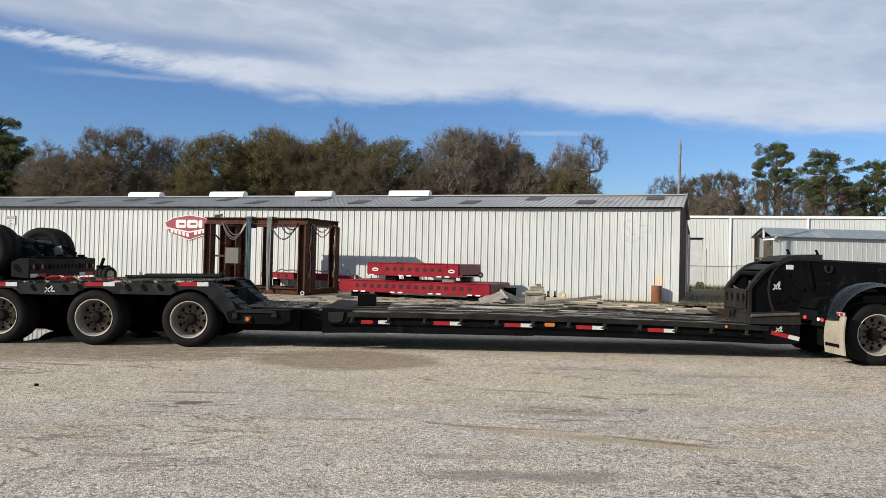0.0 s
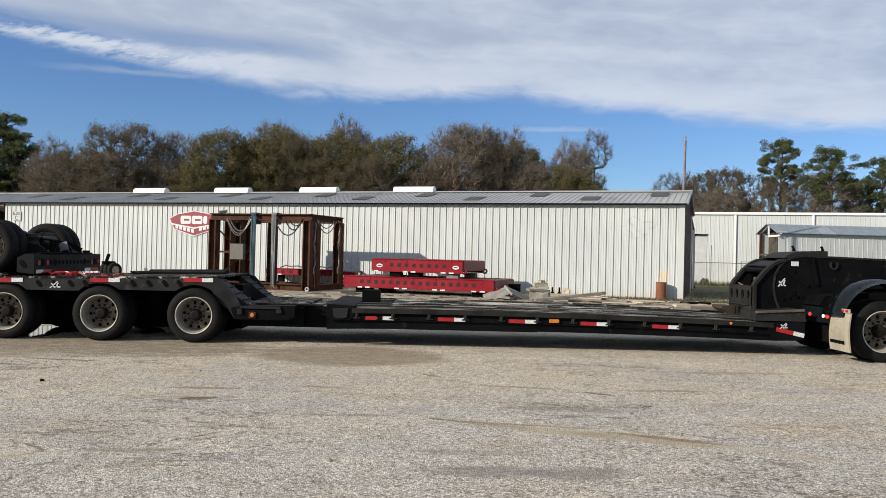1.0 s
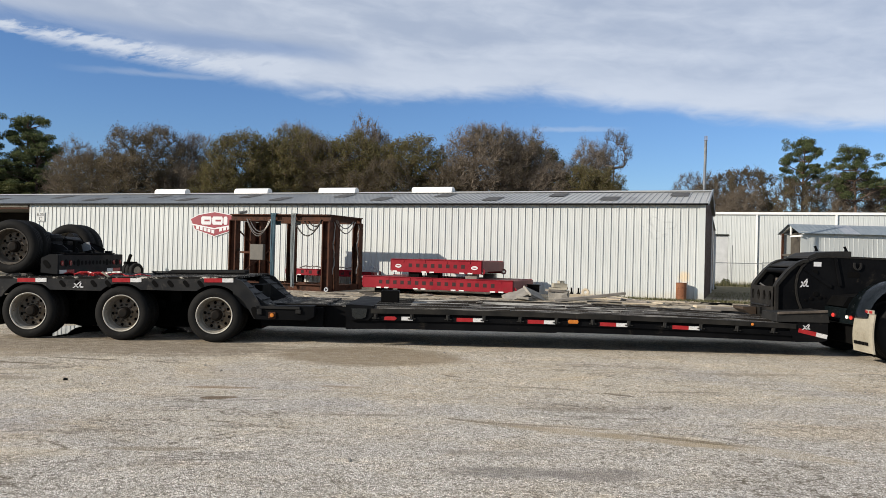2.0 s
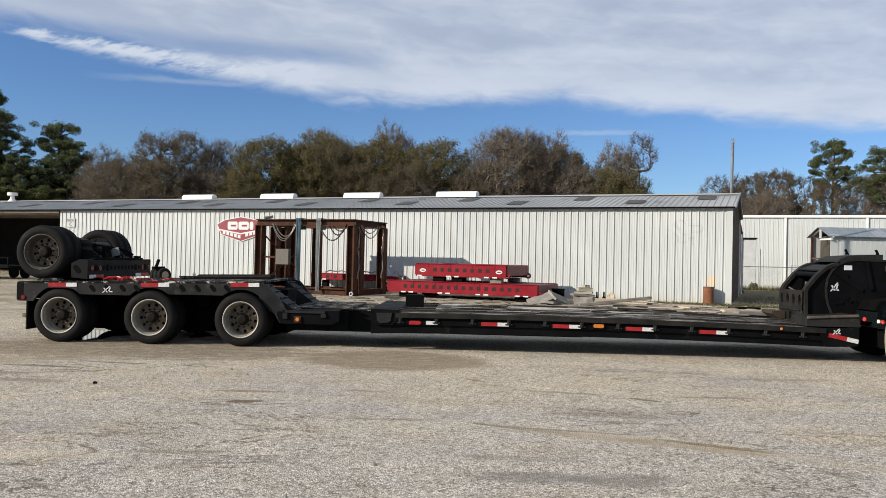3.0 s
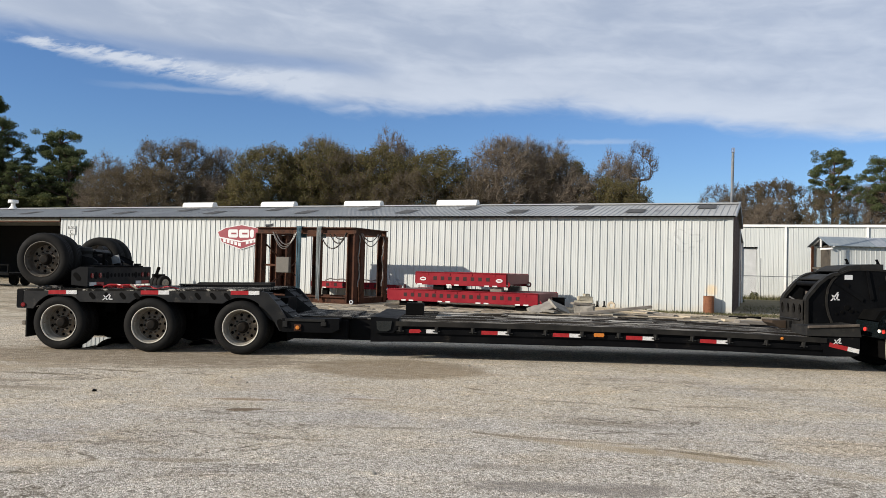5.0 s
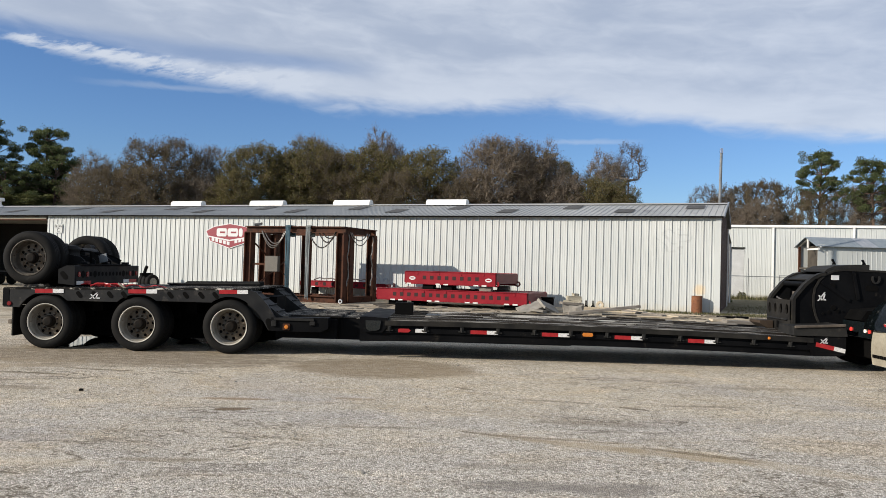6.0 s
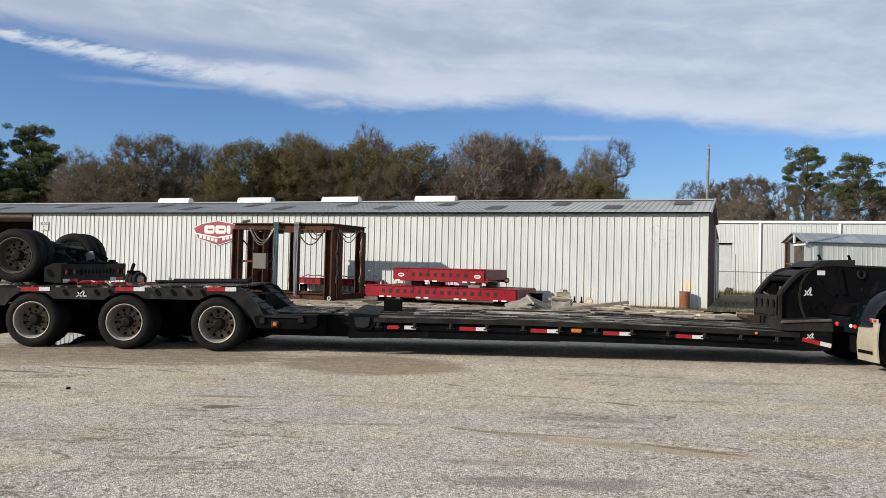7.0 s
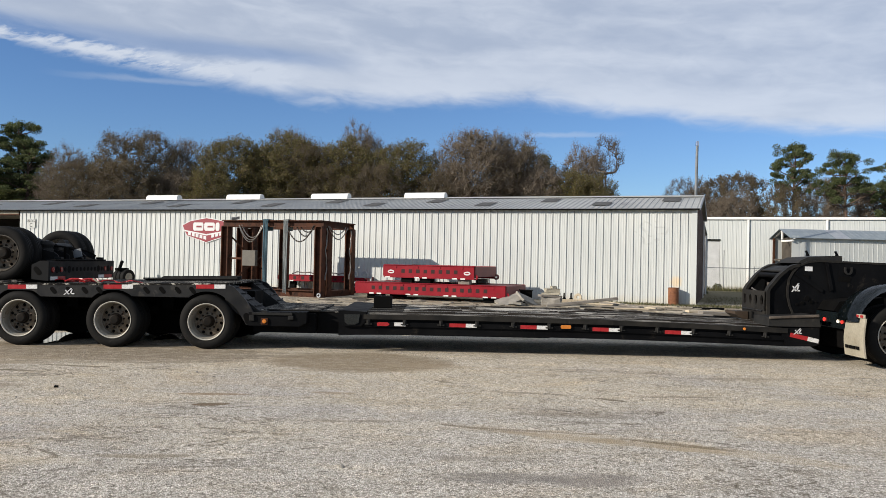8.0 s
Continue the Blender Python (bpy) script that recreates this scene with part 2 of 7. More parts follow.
M_GREYSTRAP = worn("grey_sling", (0.14, 0.155, 0.155), (0.30, 0.325, 0.32), 3.0, 60, (0.75, 0.95), 0.0, (0.12, 0.12, 0.12),
                   (0.55, 0.7), 0.003, (8, 8, 0.6))
M_GREYBOX = worn("grey_enamel_box", (0.085, 0.078, 0.066), (0.115, 0.106, 0.09), 3.0, 40, (0.5, 0.7))
M_CREAM = worn("cream_flap", (0.27, 0.245, 0.185), (0.38, 0.345, 0.27), 2.5, 30, (0.5, 0.8), 0.0, (0.20, 0.17, 0.12), (0.55, 0.72))
M_TRUCK = worn("truck_black_green", (0.004, 0.007, 0.008), (0.008, 0.011, 0.012), 1.5, 50, (0.06, 0.22), depth=0.0003, gloss=0.7)
M_CHROME = worn("chrome", (0.6, 0.6, 0.62), (0.7, 0.7, 0.72), 5, 30, (0.12, 0.25), 1.0)
# near-black so the open bay reads as unlit; shade is in the colour
M_INSIDE = worn("shaded_shed_inside", (0.003, 0.0028, 0.0025), (0.005, 0.0046, 0.004), 1.0, 20, (0.8, 0.95))
M_POLE = worn("steel_pole", (0.15, 0.165, 0.175), (0.24, 0.25, 0.26), 3.0, 30, (0.5, 0.7), 0.4)
M_DOORGREY = worn("grey_door", (0.42, 0.43, 0.43), (0.50, 0.51, 0.51), 2.0, 30, (0.5, 0.7))
M_PANE = worn("skylight_fibre", (0.075, 0.076, 0.078), (0.12, 0.12, 0.12), 2.0, 30, (0.8, 0.95), gloss=0.05)
# lighter tone for dust and wear, with edge highlights put in
M_NECKEDGE = worn("dusty_worn_highlit_steel", (0.010, 0.0095, 0.0088), (0.024, 0.022, 0.019), 3.0, 50, (0.5, 0.8), 0.0, (0.050, 0.042, 0.032), (0.58, 0.80), gloss=0.15)
M_PANEL = worn("blue_black_panel", (0.0022, 0.0025, 0.0031), (0.0046, 0.0051, 0.0060), 2.5, 50, (0.45, 0.7), 0.0, (0.035, 0.031, 0.027), (0.62, 0.80), gloss=0.15)
M_PLATE = worn("scuffed_black_plate", (0.008, 0.0083, 0.009), (0.018, 0.0178, 0.0175), 2.4, 60, (0.40, 0.7), 0.0, (0.048, 0.043, 0.037), (0.54, 0.74), gloss=0.2)


M_RUSTY_LIP = worn("worn_brown_lip", (0.05, 0.04, 0.032), (0.11, 0.09, 0.072), 4.0, 40, (0.6, 0.85))


def sheet_white():
    """White ribbed sheet with rain streaks, dirt near the soil and old painted-over scrawl."""
    s = Mat("white_ribbed_sheet", "World")
    broad, streak = s.noise(0.35, 4), s.noise(1.6, 6, 0.65, (1, 1, 0.06))
    col = s.mix(s.smooth(broad, 0.3, 0.7), (0.415, 0.435, 0.425), (0.47, 0.49, 0.475))
    col = s.mix(s.smooth(streak, 0.52, 0.80, 0.0, 0.4), col, (0.36, 0.35, 0.32))
    x, y, z = s.axis()
    splash = s.math("ADD", z, s.math("MULTIPLY", s.noise(2.5, 6, 0.7), 0.7))
    col = s.mix(s.smooth(splash, 0.75, 0.30, 0.0, 0.5), col, (0.42, 0.37, 0.28))
    # rust bloom on the sheet behind the drum
    rx_, rz_ = s.math("DIVIDE", s.math("SUBTRACT", x, 9.66), 0.24), s.math("DIVIDE", s.math("SUBTRACT", z, 0.92), 0.26)
    bloom = s.math("ADD", s.math("ADD", s.math("MULTIPLY", rx_, rx_), s.math("MULTIPLY", rz_, rz_)), s.math("MULTIPLY", s.math("SUBTRACT", s.noise(5.0, 5), 0.5), 1.4))
    bloom = s.math("MULTIPLY", s.smooth(bloom, 1.3, 0.0, 0, 0.5), s.smooth(x, 8.8, 9.2))
    col = s.mix(bloom, col, (0.62, 0.42, 0.17))
    # scrawl: broken arcs of thin grey spray round one spot near the corner
    dx, dz = s.math("DIVIDE", s.math("SUBTRACT", x, 8.75), 0.75), s.math("DIVIDE", s.math("SUBTRACT", z, 2.80), 0.62)
    zone = s.smooth(s.math("ADD", s.math("MULTIPLY", dx, dx), s.math("MULTIPLY", dz, dz)), 1.2, 0.6)
    loop = s.math("ABSOLUTE", s.math("SUBTRACT", s.math("FRACT", s.math("MULTIPLY", s.noise(0.9, 1.5, 0.4, (1, 0, 1), 0.3, (2.3, 0, 4.1)), 7.0)), 0.5))
    line = s.math("MULTIPLY", s.smooth(loop, 0.20, 0.06), zone)
    broken = s.smooth(s.noise(5.0, 4, 0.6, (1, 1, 1), 0.5, (2, 8, 1)), 0.40, 0.56)
    col = s.mix(s.math("MULTIPLY", s.math("MULTIPLY", line, broken), 0.5), col, (0.30, 0.31, 0.31))
    return s.set(col, s.smooth(streak, 0.2, 0.8, 0.42, 0.62), 0.0, s.noise(9, 3), 0.004, 0.25)


M_SHEET = sheet_white()


def roof_sheet():
    s = Mat("grey_roof_sheet", "World")
    broad, streak = s.noise(0.3, 4), s.noise(1.3, 6, 0.65, (1, 0.25, 1))
    col = s.mix(s.smooth(broad, 0.3, 0.7), (0.315, 0.315, 0.305), (0.395, 0.395, 0.38))
    col = s.mix(s.smooth(streak, 0.5, 0.75, 0.0, 0.6), col, (0.40, 0.40, 0.39))
    col = s.mix(s.smooth(s.noise(0.8, 7, 0.7, (1, 1, 1), 0.3, (4, 4, 4)), 0.56, 0.68, 0.0, 0.6), col, (0.13, 0.12, 0.12))
    return s.set(col, s.smooth(streak, 0.2, 0.8, 0.5, 0.7), 0.1, s.noise(8, 3), 0.004, 0.3)


M_ROOF = roof_sheet()


def brown_end():
    s = Mat("brown_end_sheet", "World")
    col = s.mix(s.smooth(s.noise(0.6, 5), 0.3, 0.7), (0.075, 0.045, 0.038), (0.12, 0.075, 0.062))
    return s.set(col, 0.6, 0.0, s.noise(9, 3), 0.004, 0.3)


M_BROWNEND = brown_end()
M_LEANTO = worn("mauve_brown_sheet", (0.16, 0.125, 0.13), (0.22, 0.175, 0.175), 1.2, 30, (0.5, 0.7))


def yard():
    """Chip-sealed yard: stone chips in tan dust, bald grey patches, damp and oily marks, bare soil behind, turf by the sheds."""
    s = Mat("yard_surface", "World")
    x, y, z = s.axis()
    dist, chip = s.cells(88.0)
    sep = s.t.nodes.new("ShaderNodeSeparateColor")
    s.link(chip, sep.inputs[0])
    _, chip2 = s.cells(50.0)
    sep2 = s.t.nodes.new("ShaderNodeSeparateColor")
    s.link(chip2, sep2.inputs[0])
    grey = s.mix(s.smooth(sep.outputs[0], 0.0, 1.0), (0.425, 0.388, 0.335), (0.825, 0.77, 0.69))
    tan = s.mix(s.smooth(sep.outputs[0], 0.0, 1.0), (0.465, 0.400, 0.303), (0.77, 0.683, 0.545))
    dust = s.noise(0.30, 7, 0.62, (0.55, 1, 1), 0.6)
    # dustier towards the trailer, balder where vehicles turn
    lean = s.math("ADD", dust, s.math("MULTIPLY", s.math("SUBTRACT", y, 8.2), 0.045))
    shade = s.mix(s.smooth(lean, 0.42, 0.60), grey, tan)
    shade = s.mix(s.smooth(sep2.outputs[1], 0.82, 0.88, 0, 0.55), shade, (0.95, 0.90, 0.82))
    shade = s.mix(s.smooth(sep2.outputs[0], 0.88, 0.91, 0, 0.8), shade, (0.14, 0.125, 0.10))
    shade = s.mix(s.smooth(sep.outputs[2], 0.82, 0.88, 0, 0.8), shade, (0.14, 0.125, 0.10))
    _, chip3 = s.cells(25.0)
    sep3 = s.t.nodes.new("ShaderNodeSeparateColor")
    s.link(chip3, sep3.inputs[0])
    shade = s.mix(s.smooth(sep3.outputs[0], 0.58, 0.95, 0, 0.9), shade, (0.78, 0.77, 0.75), "MULTIPLY")
    shade = s.mix(s.smooth(sep3.outputs[1], 0.62, 0.95, 0, 0.9), shade, (1.12, 1.12, 1.12), "MULTIPLY")
    gap = s.smooth(dist, 0.36, 0.64)
    shade = s.mix(s.math("MULTIPLY", gap, s.smooth(lean, 0.36, 0.66, 0.65, 0.40)), shade, (0.20, 0.175, 0.14))
    mid = s.noise(0.9, 7, 0.66, (0.65, 1, 1), 0.5, (3, 9, 0))
    # dust, bald patches and mottling tint the chips without hiding them
    col = s.mix(s.smooth(mid, 0.50, 0.72, 0.0, 0.8), shade, (1.09, 1.04, 0.955), "MULTIPLY")
    col = s.mix(s.smooth(s.noise(0.55, 6, 0.65, (0.6, 1.1, 1), 0.8, (8, 1, 0)), 0.52, 0.70, 0, 0.9), col, (0.86, 0.86, 0.88), "MULTIPLY")
    col = s.mix(s.smooth(s.noise(0.8, 6, 0.7, (0.6, 1.2, 1), 0.9, (1, 6, 3)), 0.56, 0.74, 0, 0.9), col, (0.80, 0.75, 0.67), "MULTIPLY")
    # thin dark scuffs and cracks
    crack = s.math("ABSOLUTE", s.math("SUBTRACT", s.noise(0.8, 7, 0.6, (0.6, 1.5, 1), 1.2, (1, 4, 2)), 0.5))
    where = s.smooth(s.noise(0.35, 3, 0.5, (1, 1, 1), 0, (7, 7, 7)), 0.50, 0.60)
    col = s.mix(s.math("MULTIPLY", s.smooth(crack, 0.014, 0.002), s.math("MULTIPLY", where, 0.8)), col, (0.11, 0.09, 0.065))
    blot = s.smooth(s.noise(1.5, 7, 0.72, (0.6, 1.2, 1), 0.6, (9, 2, 5)), 0.64, 0.72, 0, 0.55)
    col = s.mix(blot, col, (0.36, 0.32, 0.26), "MULTIPLY")
    # broad bald grey and dusty tan patches
    col = s.mix(s.smooth(s.noise(0.42, 6, 0.62, (0.6, 1, 1), 0.7, (3, 1, 9)), 0.48, 0.64, 0, 0.9), col, (0.93, 0.935, 0.97), "MULTIPLY")
    col = s.mix(s.smooth(s.noise(0.50, 6, 0.66, (0.7, 1, 1), 0.7, (7, 4, 1)), 0.52, 0.66, 0, 0.8), col, (1.03, 0.98, 0.90), "MULTIPLY")
    # mottling a hand to an arm wide
    col = s.mix(s.smooth(s.noise(3.2, 6, 0.7, (0.7, 1, 1), 0.4, (4, 8, 2)), 0.48, 0.70, 0, 0.8), col, (0.80, 0.78, 0.73), "MULTIPLY")
    col = s.mix(s.smooth(s.noise(2.1, 6, 0.7, (0.65, 1, 1), 0.4, (9, 3, 7)), 0.52, 0.72, 0, 0.8), col, (1.22, 1.18, 1.10), "MULTIPLY")
    wob = s.math("MULTIPLY", s.math("SUBTRACT", s.noise(2.6, 8, 0.75, (0.5, 1, 1), 0.5), 0.5), 3.2)

    def mark(col, cx, cy, rx, ry, turn, deep, tone, solid=0.0):
        c, n = math.cos(radians(turn)), math.sin(radians(turn))
        dx, dy = s.math("SUBTRACT", x, cx), s.math("SUBTRACT", y, cy)
        a = s.math("DIVIDE", s.math("ADD", s.math("MULTIPLY", dx, c), s.math("MULTIPLY", dy, n)), rx)
        b = s.math("DIVIDE", s.math("SUBTRACT", s.math("MULTIPLY", dy, c), s.math("MULTIPLY", dx, n)), ry)
        o = s.math("ADD", s.math("ADD", s.math("MULTIPLY", a, a), s.math("MULTIPLY", b, b)), s.math("MULTIPLY", wob, 1.0 - 0.9 * solid))
        return s.mix(s.math("MULTIPLY", s.smooth(o, 1.45 - 0.35 * solid, 0.35 + 0.45 * solid, 0.0, deep), s.math("MAXIMUM", patchy, solid)), col, tone)

    patchy = s.math("MINIMUM", s.math("ADD", s.math("MULTIPLY", sep.outputs[1], 0.55), s.smooth(s.noise(7.0, 5, 0.7, (0.6, 1, 1)), 0.35, 0.65, 0.25, 0.75)), 1.0)
    damp, oil = (0.29, 0.23, 0.155), (0.15, 0.12, 0.08)
    # damp patch and broad darker band by the trailer, drips, a turning tyre's sweep
    col = mark(col, -1.1, 11.9, 1.45, 1.15, -6, 1.0, (0.23, 0.18, 0.118), 0.65)
    col = mark(col, -0.1, 11.6, 0.75, 0.22, -8, 0.7, damp)
    col = mark(col, -5.6, 12.4, 3.4, 1.3, 0, 1.0, (0.205, 0.165, 0.115))
    col = mark(col, -7.4, 10.6, 1.6, 0.5, 4, 0.6, damp)
    col = mark(col, -6.6, 11.0, 1.2, 0.20, 4, 0.6, damp)
    col = mark(col, -6.0, 9.75, 0.7, 0.10, 0, 0.7, oil)
    col = mark(col, -2.31, 8.26, 0.20, 0.08, 14, 1.0, (0.15, 0.105, 0.065), 0.85)
    col = mark(col, -2.45, 8.87, 0.42, 0.07, 2, 0.85, (0.24, 0.165, 0.10), 0.8)
    col = mark(col, -1.13, 9.10, 0.28, 0.06, -4, 0.7, (0.24, 0.17, 0.105), 0.7)
    col = mark(col, 2.05, 9.02, 0.20, 0.06, -32, 0.95, oil, 0.65)
    col = mark(col, 2.9, 9.3, 0.6, 0.06, 4, 0.6, oil)
    col = mark(col, 1.2, 9.35, 0.5, 0.05, -10, 0.6, oil)
    col = mark(col, 1.5, 8.05, 0.7, 0.13, -5, 0.55, oil)
    col = mark(col, 0.55, 7.30, 0.55, 0.05, -22, 0.85, oil, 0.35)
    col = mark(col, 1.2, 7.03, 0.6, 0.10, -18, 0.7, damp, 0.2)
    col = mark(col, 1.95, 6.78, 0.62, 0.13, -20, 0.75, (0.24, 0.185, 0.115), 0.1)
    col = mark(col, 2.7, 6.50, 0.8, 0.17, -26, 0.4, (0.40, 0.32, 0.21), 0.0)
    col = mark(col, 1.6, 6.95, 1.2, 0.22, -19, 0.35, (0.50, 0.41, 0.28), 0.0)
    col = mark(col, 2.15, 6.83, 0.55, 0.055, -24, 0.85, (0.15, 0.115, 0.07), 0.35)
    col = mark(col, 0.95, 7.27, 0.65, 0.035, -10, 0.75, (0.17, 0.13, 0.085), 0.4)
    col = mark(col, 0.5, 5.68, 0.42, 0.16, 0, 0.8, (0.19, 0.175, 0.155), 0.2)
    col = mark(col, 1.15, 5.66, 0.40, 0.18, 0, 0.8, (0.19, 0.17, 0.15), 0.2)
    col = mark(col, 0.4, 6.2, 0.5, 0.08, -4, 0.5, (0.19, 0.17, 0.14))
    col = mark(col, -0.75, 7.55, 0.5, 0.05, 3, 0.6, oil)
    col = mark(col, -2.2, 6.1, 0.40, 0.07, 4, 0.7, (0.22, 0.18, 0.12))
    col = mark(col, -3.4, 5.9, 0.8, 0.16, 0, 0.4, (0.56, 0.48, 0.36), 0.3)
    col = mark(col, -4.9, 10.85, 0.55, 0.07, -8, 0.85, oil, 0.55)
    col = mark(col, -5.7, 10.35, 0.65, 0.07, -4, 0.8, oil, 0.55)
    col = mark(col, -6.3, 11.6, 0.9, 0.16, 0, 0.7, damp, 0.2)
    col = mark(col, -5.3, 9.2, 0.7, 0.12, -3, 0.7, (0.20, 0.16, 0.11))
    col = mark(col, 0.165, 10.1, 0.22, 0.04, -40, 0.8, oil)
    col = mark(col, 4.2, 10.9, 0.9, 0.12, 4, 0.5, oil)
    # bare soil beyond the trailer
    edge = s.math("ADD", y, s.math("MULTIPLY", s.math("SUBTRACT", s.noise(0.5, 5, 0.6), 0.5), 5.0))
    soil = s.mix(s.smooth(s.noise(0.8, 7, 0.68, (0.65, 1, 1), 0.5, (2, 2, 2)), 0.38, 0.62), (0.32, 0.265, 0.19), (0.51, 0.45, 0.35))
    soil = s.mix(s.smooth(s.noise(5.0, 6, 0.72), 0.42, 0.66, 0, 0.75), soil, (0.16, 0.13, 0.09))
    soil = s.mix(s.smooth(s.noise(1.1, 7, 0.7, (0.35, 1, 1), 0.6, (6, 5, 2)), 0.54, 0.66, 0, 0.8), soil, (0.15, 0.135, 0.085))
    col = s.mix(s.smooth(edge, 17.0, 21.0), col, soil)
    turf = s.mix(s.smooth(s.noise(4.0, 6, 0.7), 0.35, 0.65), (0.075, 0.07, 0.033), (0.16, 0.14, 0.075))
    run = s.math("SUBTRACT", s.math("ADD", s.math("MULTIPLY", s.math("SUBTRACT", x, 10.34), 0.355),
                                    s.math("MULTIPLY", s.math("SUBTRACT", y, 31.08), 0.935)),
                 s.math("MULTIPLY", s.math("SUBTRACT", s.noise(0.6, 6, 0.7), 0.5), 2.4))
    strip = s.math("MULTIPLY", s.smooth(run, -1.3, -0.5), s.smooth(run, 0.9, 0.2))
    strip = s.math("MULTIPLY", strip, s.smooth(x, 4.0, 7.0))
    back_turf = s.math("MULTIPLY", s.math("MULTIPLY", s.smooth(run, 1.5, 4.0, 0.0, 0.9), s.smooth(x, 10.0, 11.5)), s.smooth(x, 40, 30))
    far = s.smooth(edge, 55.0, 62.0)
    lawn = s.math("MAXIMUM", s.math("MAXIMUM", strip, back_turf), far)
    col = s.mix(s.math("MULTIPLY", lawn, 0.85), col, turf)
    height = s.math("ADD", s.math("MULTIPLY", s.smooth(dist, 0.75, 0.05), 0.010), s.math("MULTIPLY", s.noise(2.0, 5), 0.03))
    s.set(col, 0.9)
    s.bsdf.inputs["Specular IOR Level"].default_value = 0.1
    b = s.t.nodes.new("ShaderNodeBump")
    b.inputs["Distance"].default_value, b.inputs["Strength"].default_value = 1.0, 0.55
    s.link(height, b.inputs["Height"])
    s.link(b.outputs[0], s.bsdf.inputs["Normal"])
    return s.m


M_YARD = yard()


def foliage(name, a, b, c, passing=0.25):
    s = Mat(name)
    r = s.island()
    col = s.mix(s.smooth(r, 0.0, 0.55), a, b)
    col = s.mix(s.smooth(r, 0.70, 1.0), col, c)
    col = s.mix(s.smooth(s.noise(0.35, 3), 0.35, 0.65, 0.0, 0.6), col, s.mix(1.0, col, (0.55, 0.55, 0.5), "MULTIPLY"))
    s.set(col, 0.7)
    tr = s.t.nodes.new("ShaderNodeBsdfTranslucent")
    s.link(col, tr.inputs[0])
    mx = s.t.nodes.new("ShaderNodeMixShader")
    mx.inputs[0].default_value = passing
    s.link(s.bsdf.outputs[0], mx.inputs[1])
    s.link(tr.outputs[0], mx.inputs[2])
    s.link(mx.outputs[0], s.out.inputs[0])
    return s.m


M_BARK = worn("grey_bark", (0.075, 0.06, 0.048), (0.16, 0.135, 0.11), 2.0, 20, (0.85, 0.95))
M_PALEBARK = worn("pale_twig_bark", (0.115, 0.092, 0.070), (0.24, 0.20, 0.155), 2.0, 20, (0.85, 0.95))
M_PINEBARK = worn("pine_bark", (0.07, 0.045, 0.035), (0.13, 0.085, 0.06), 2.0, 20, (0.85, 0.95))
M_LEAF_BROWN = foliage("brown_oak_leaves", (0.125, 0.090, 0.050), (0.180, 0.138, 0.080), (0.15, 0.135, 0.060), 0.5)
M_LEAF_OLIVE = foliage("olive_leaves", (0.125, 0.115, 0.038), (0.190, 0.165, 0.060), (0.20, 0.130, 0.062), 0.5)
M_LEAF_GREEN = foliage("dull_green_leaves", (0.080, 0.090, 0.034), (0.115, 0.122, 0.046), (0.15, 0.12, 0.055), 0.5)
M_LEAF_GREY = foliage("dry_grey_leaves", (0.155, 0.116, 0.080), (0.22, 0.172, 0.126), (0.165, 0.112, 0.066), 0.5)
M_NEEDLE = foliage("pine_needles", (0.064, 0.092, 0.034), (0.105, 0.130, 0.047), (0.14, 0.14, 0.055), 0.45)
M_NEEDLE_OLIVE = foliage("olive_needles", (0.085, 0.100, 0.028), (0.125, 0.135, 0.040), (0.15, 0.135, 0.047), 0.4)
M_GRASS = foliage("turf_blades", (0.065, 0.072, 0.024), (0.11, 0.105, 0.042), (0.20, 0.17, 0.09))


# ---------- building helpers ----------
def box(bm, x0, x1, y0, y1, z0, z1, bevel=0.0):
    got = bmesh.ops.create_cube(bm, size=1.0, matrix=Matrix.Translation(((x0 + x1) / 2, (y0 + y1) / 2, (z0 + z1) / 2))
                                @ Matrix.Diagonal((abs(x1 - x0), abs(y1 - y0), abs(z1 - z0), 1)))
    if bevel:
        es = {e for v in got["verts"] for e in v.link_edges}
        bmesh.ops.bevel(bm, geom=list(es), offset=bevel, segments=1, affect="EDGES", profile=0.5)
    return bm


def turned_box(bm, m, sx, sy, sz, bevel=0.0):
    got = bmesh.ops.create_cube(bm, size=1.0, matrix=m @ Matrix.Diagonal((sx, sy, sz, 1)))
    if bevel:
        es = {e for v in got["verts"] for e in v.link_edges}
        bmesh.ops.bevel(bm, geom=list(es), offset=bevel, segments=1, affect="EDGES", profile=0.5)
    return bm


def slab(bm, pts, y0, y1):
    """A plate whose outline lies in x and z, from y0 to y1."""
    a = [bm.verts.new((x, y0, z)) for x, z in pts]
    b = [bm.verts.new((x, y1, z)) for x, z in pts]
    n = len(pts)
    bm.faces.new(a)
    bm.faces.new(b[::-1])
    for i in range(n):
        bm.faces.new((a[i], b[i], b[(i + 1) % n], a[(i + 1) % n]))
    bmesh.ops.recalc_face_normals(bm, faces=bm.faces[:])
    return bm


def rod(bm, p, q, r, r2=None, seg=8):
    p, q = Vector(p), Vector(q)
    d = q - p
    m = Matrix.Translation((p + q) / 2) @ d.to_track_quat("Z", "Y").to_matrix().to_4x4()
    bmesh.ops.create_cone(bm, cap_ends=True, segments=seg, radius1=r, radius2=r if r2 is None else r2, depth=d.length, matrix=m)
    return bm


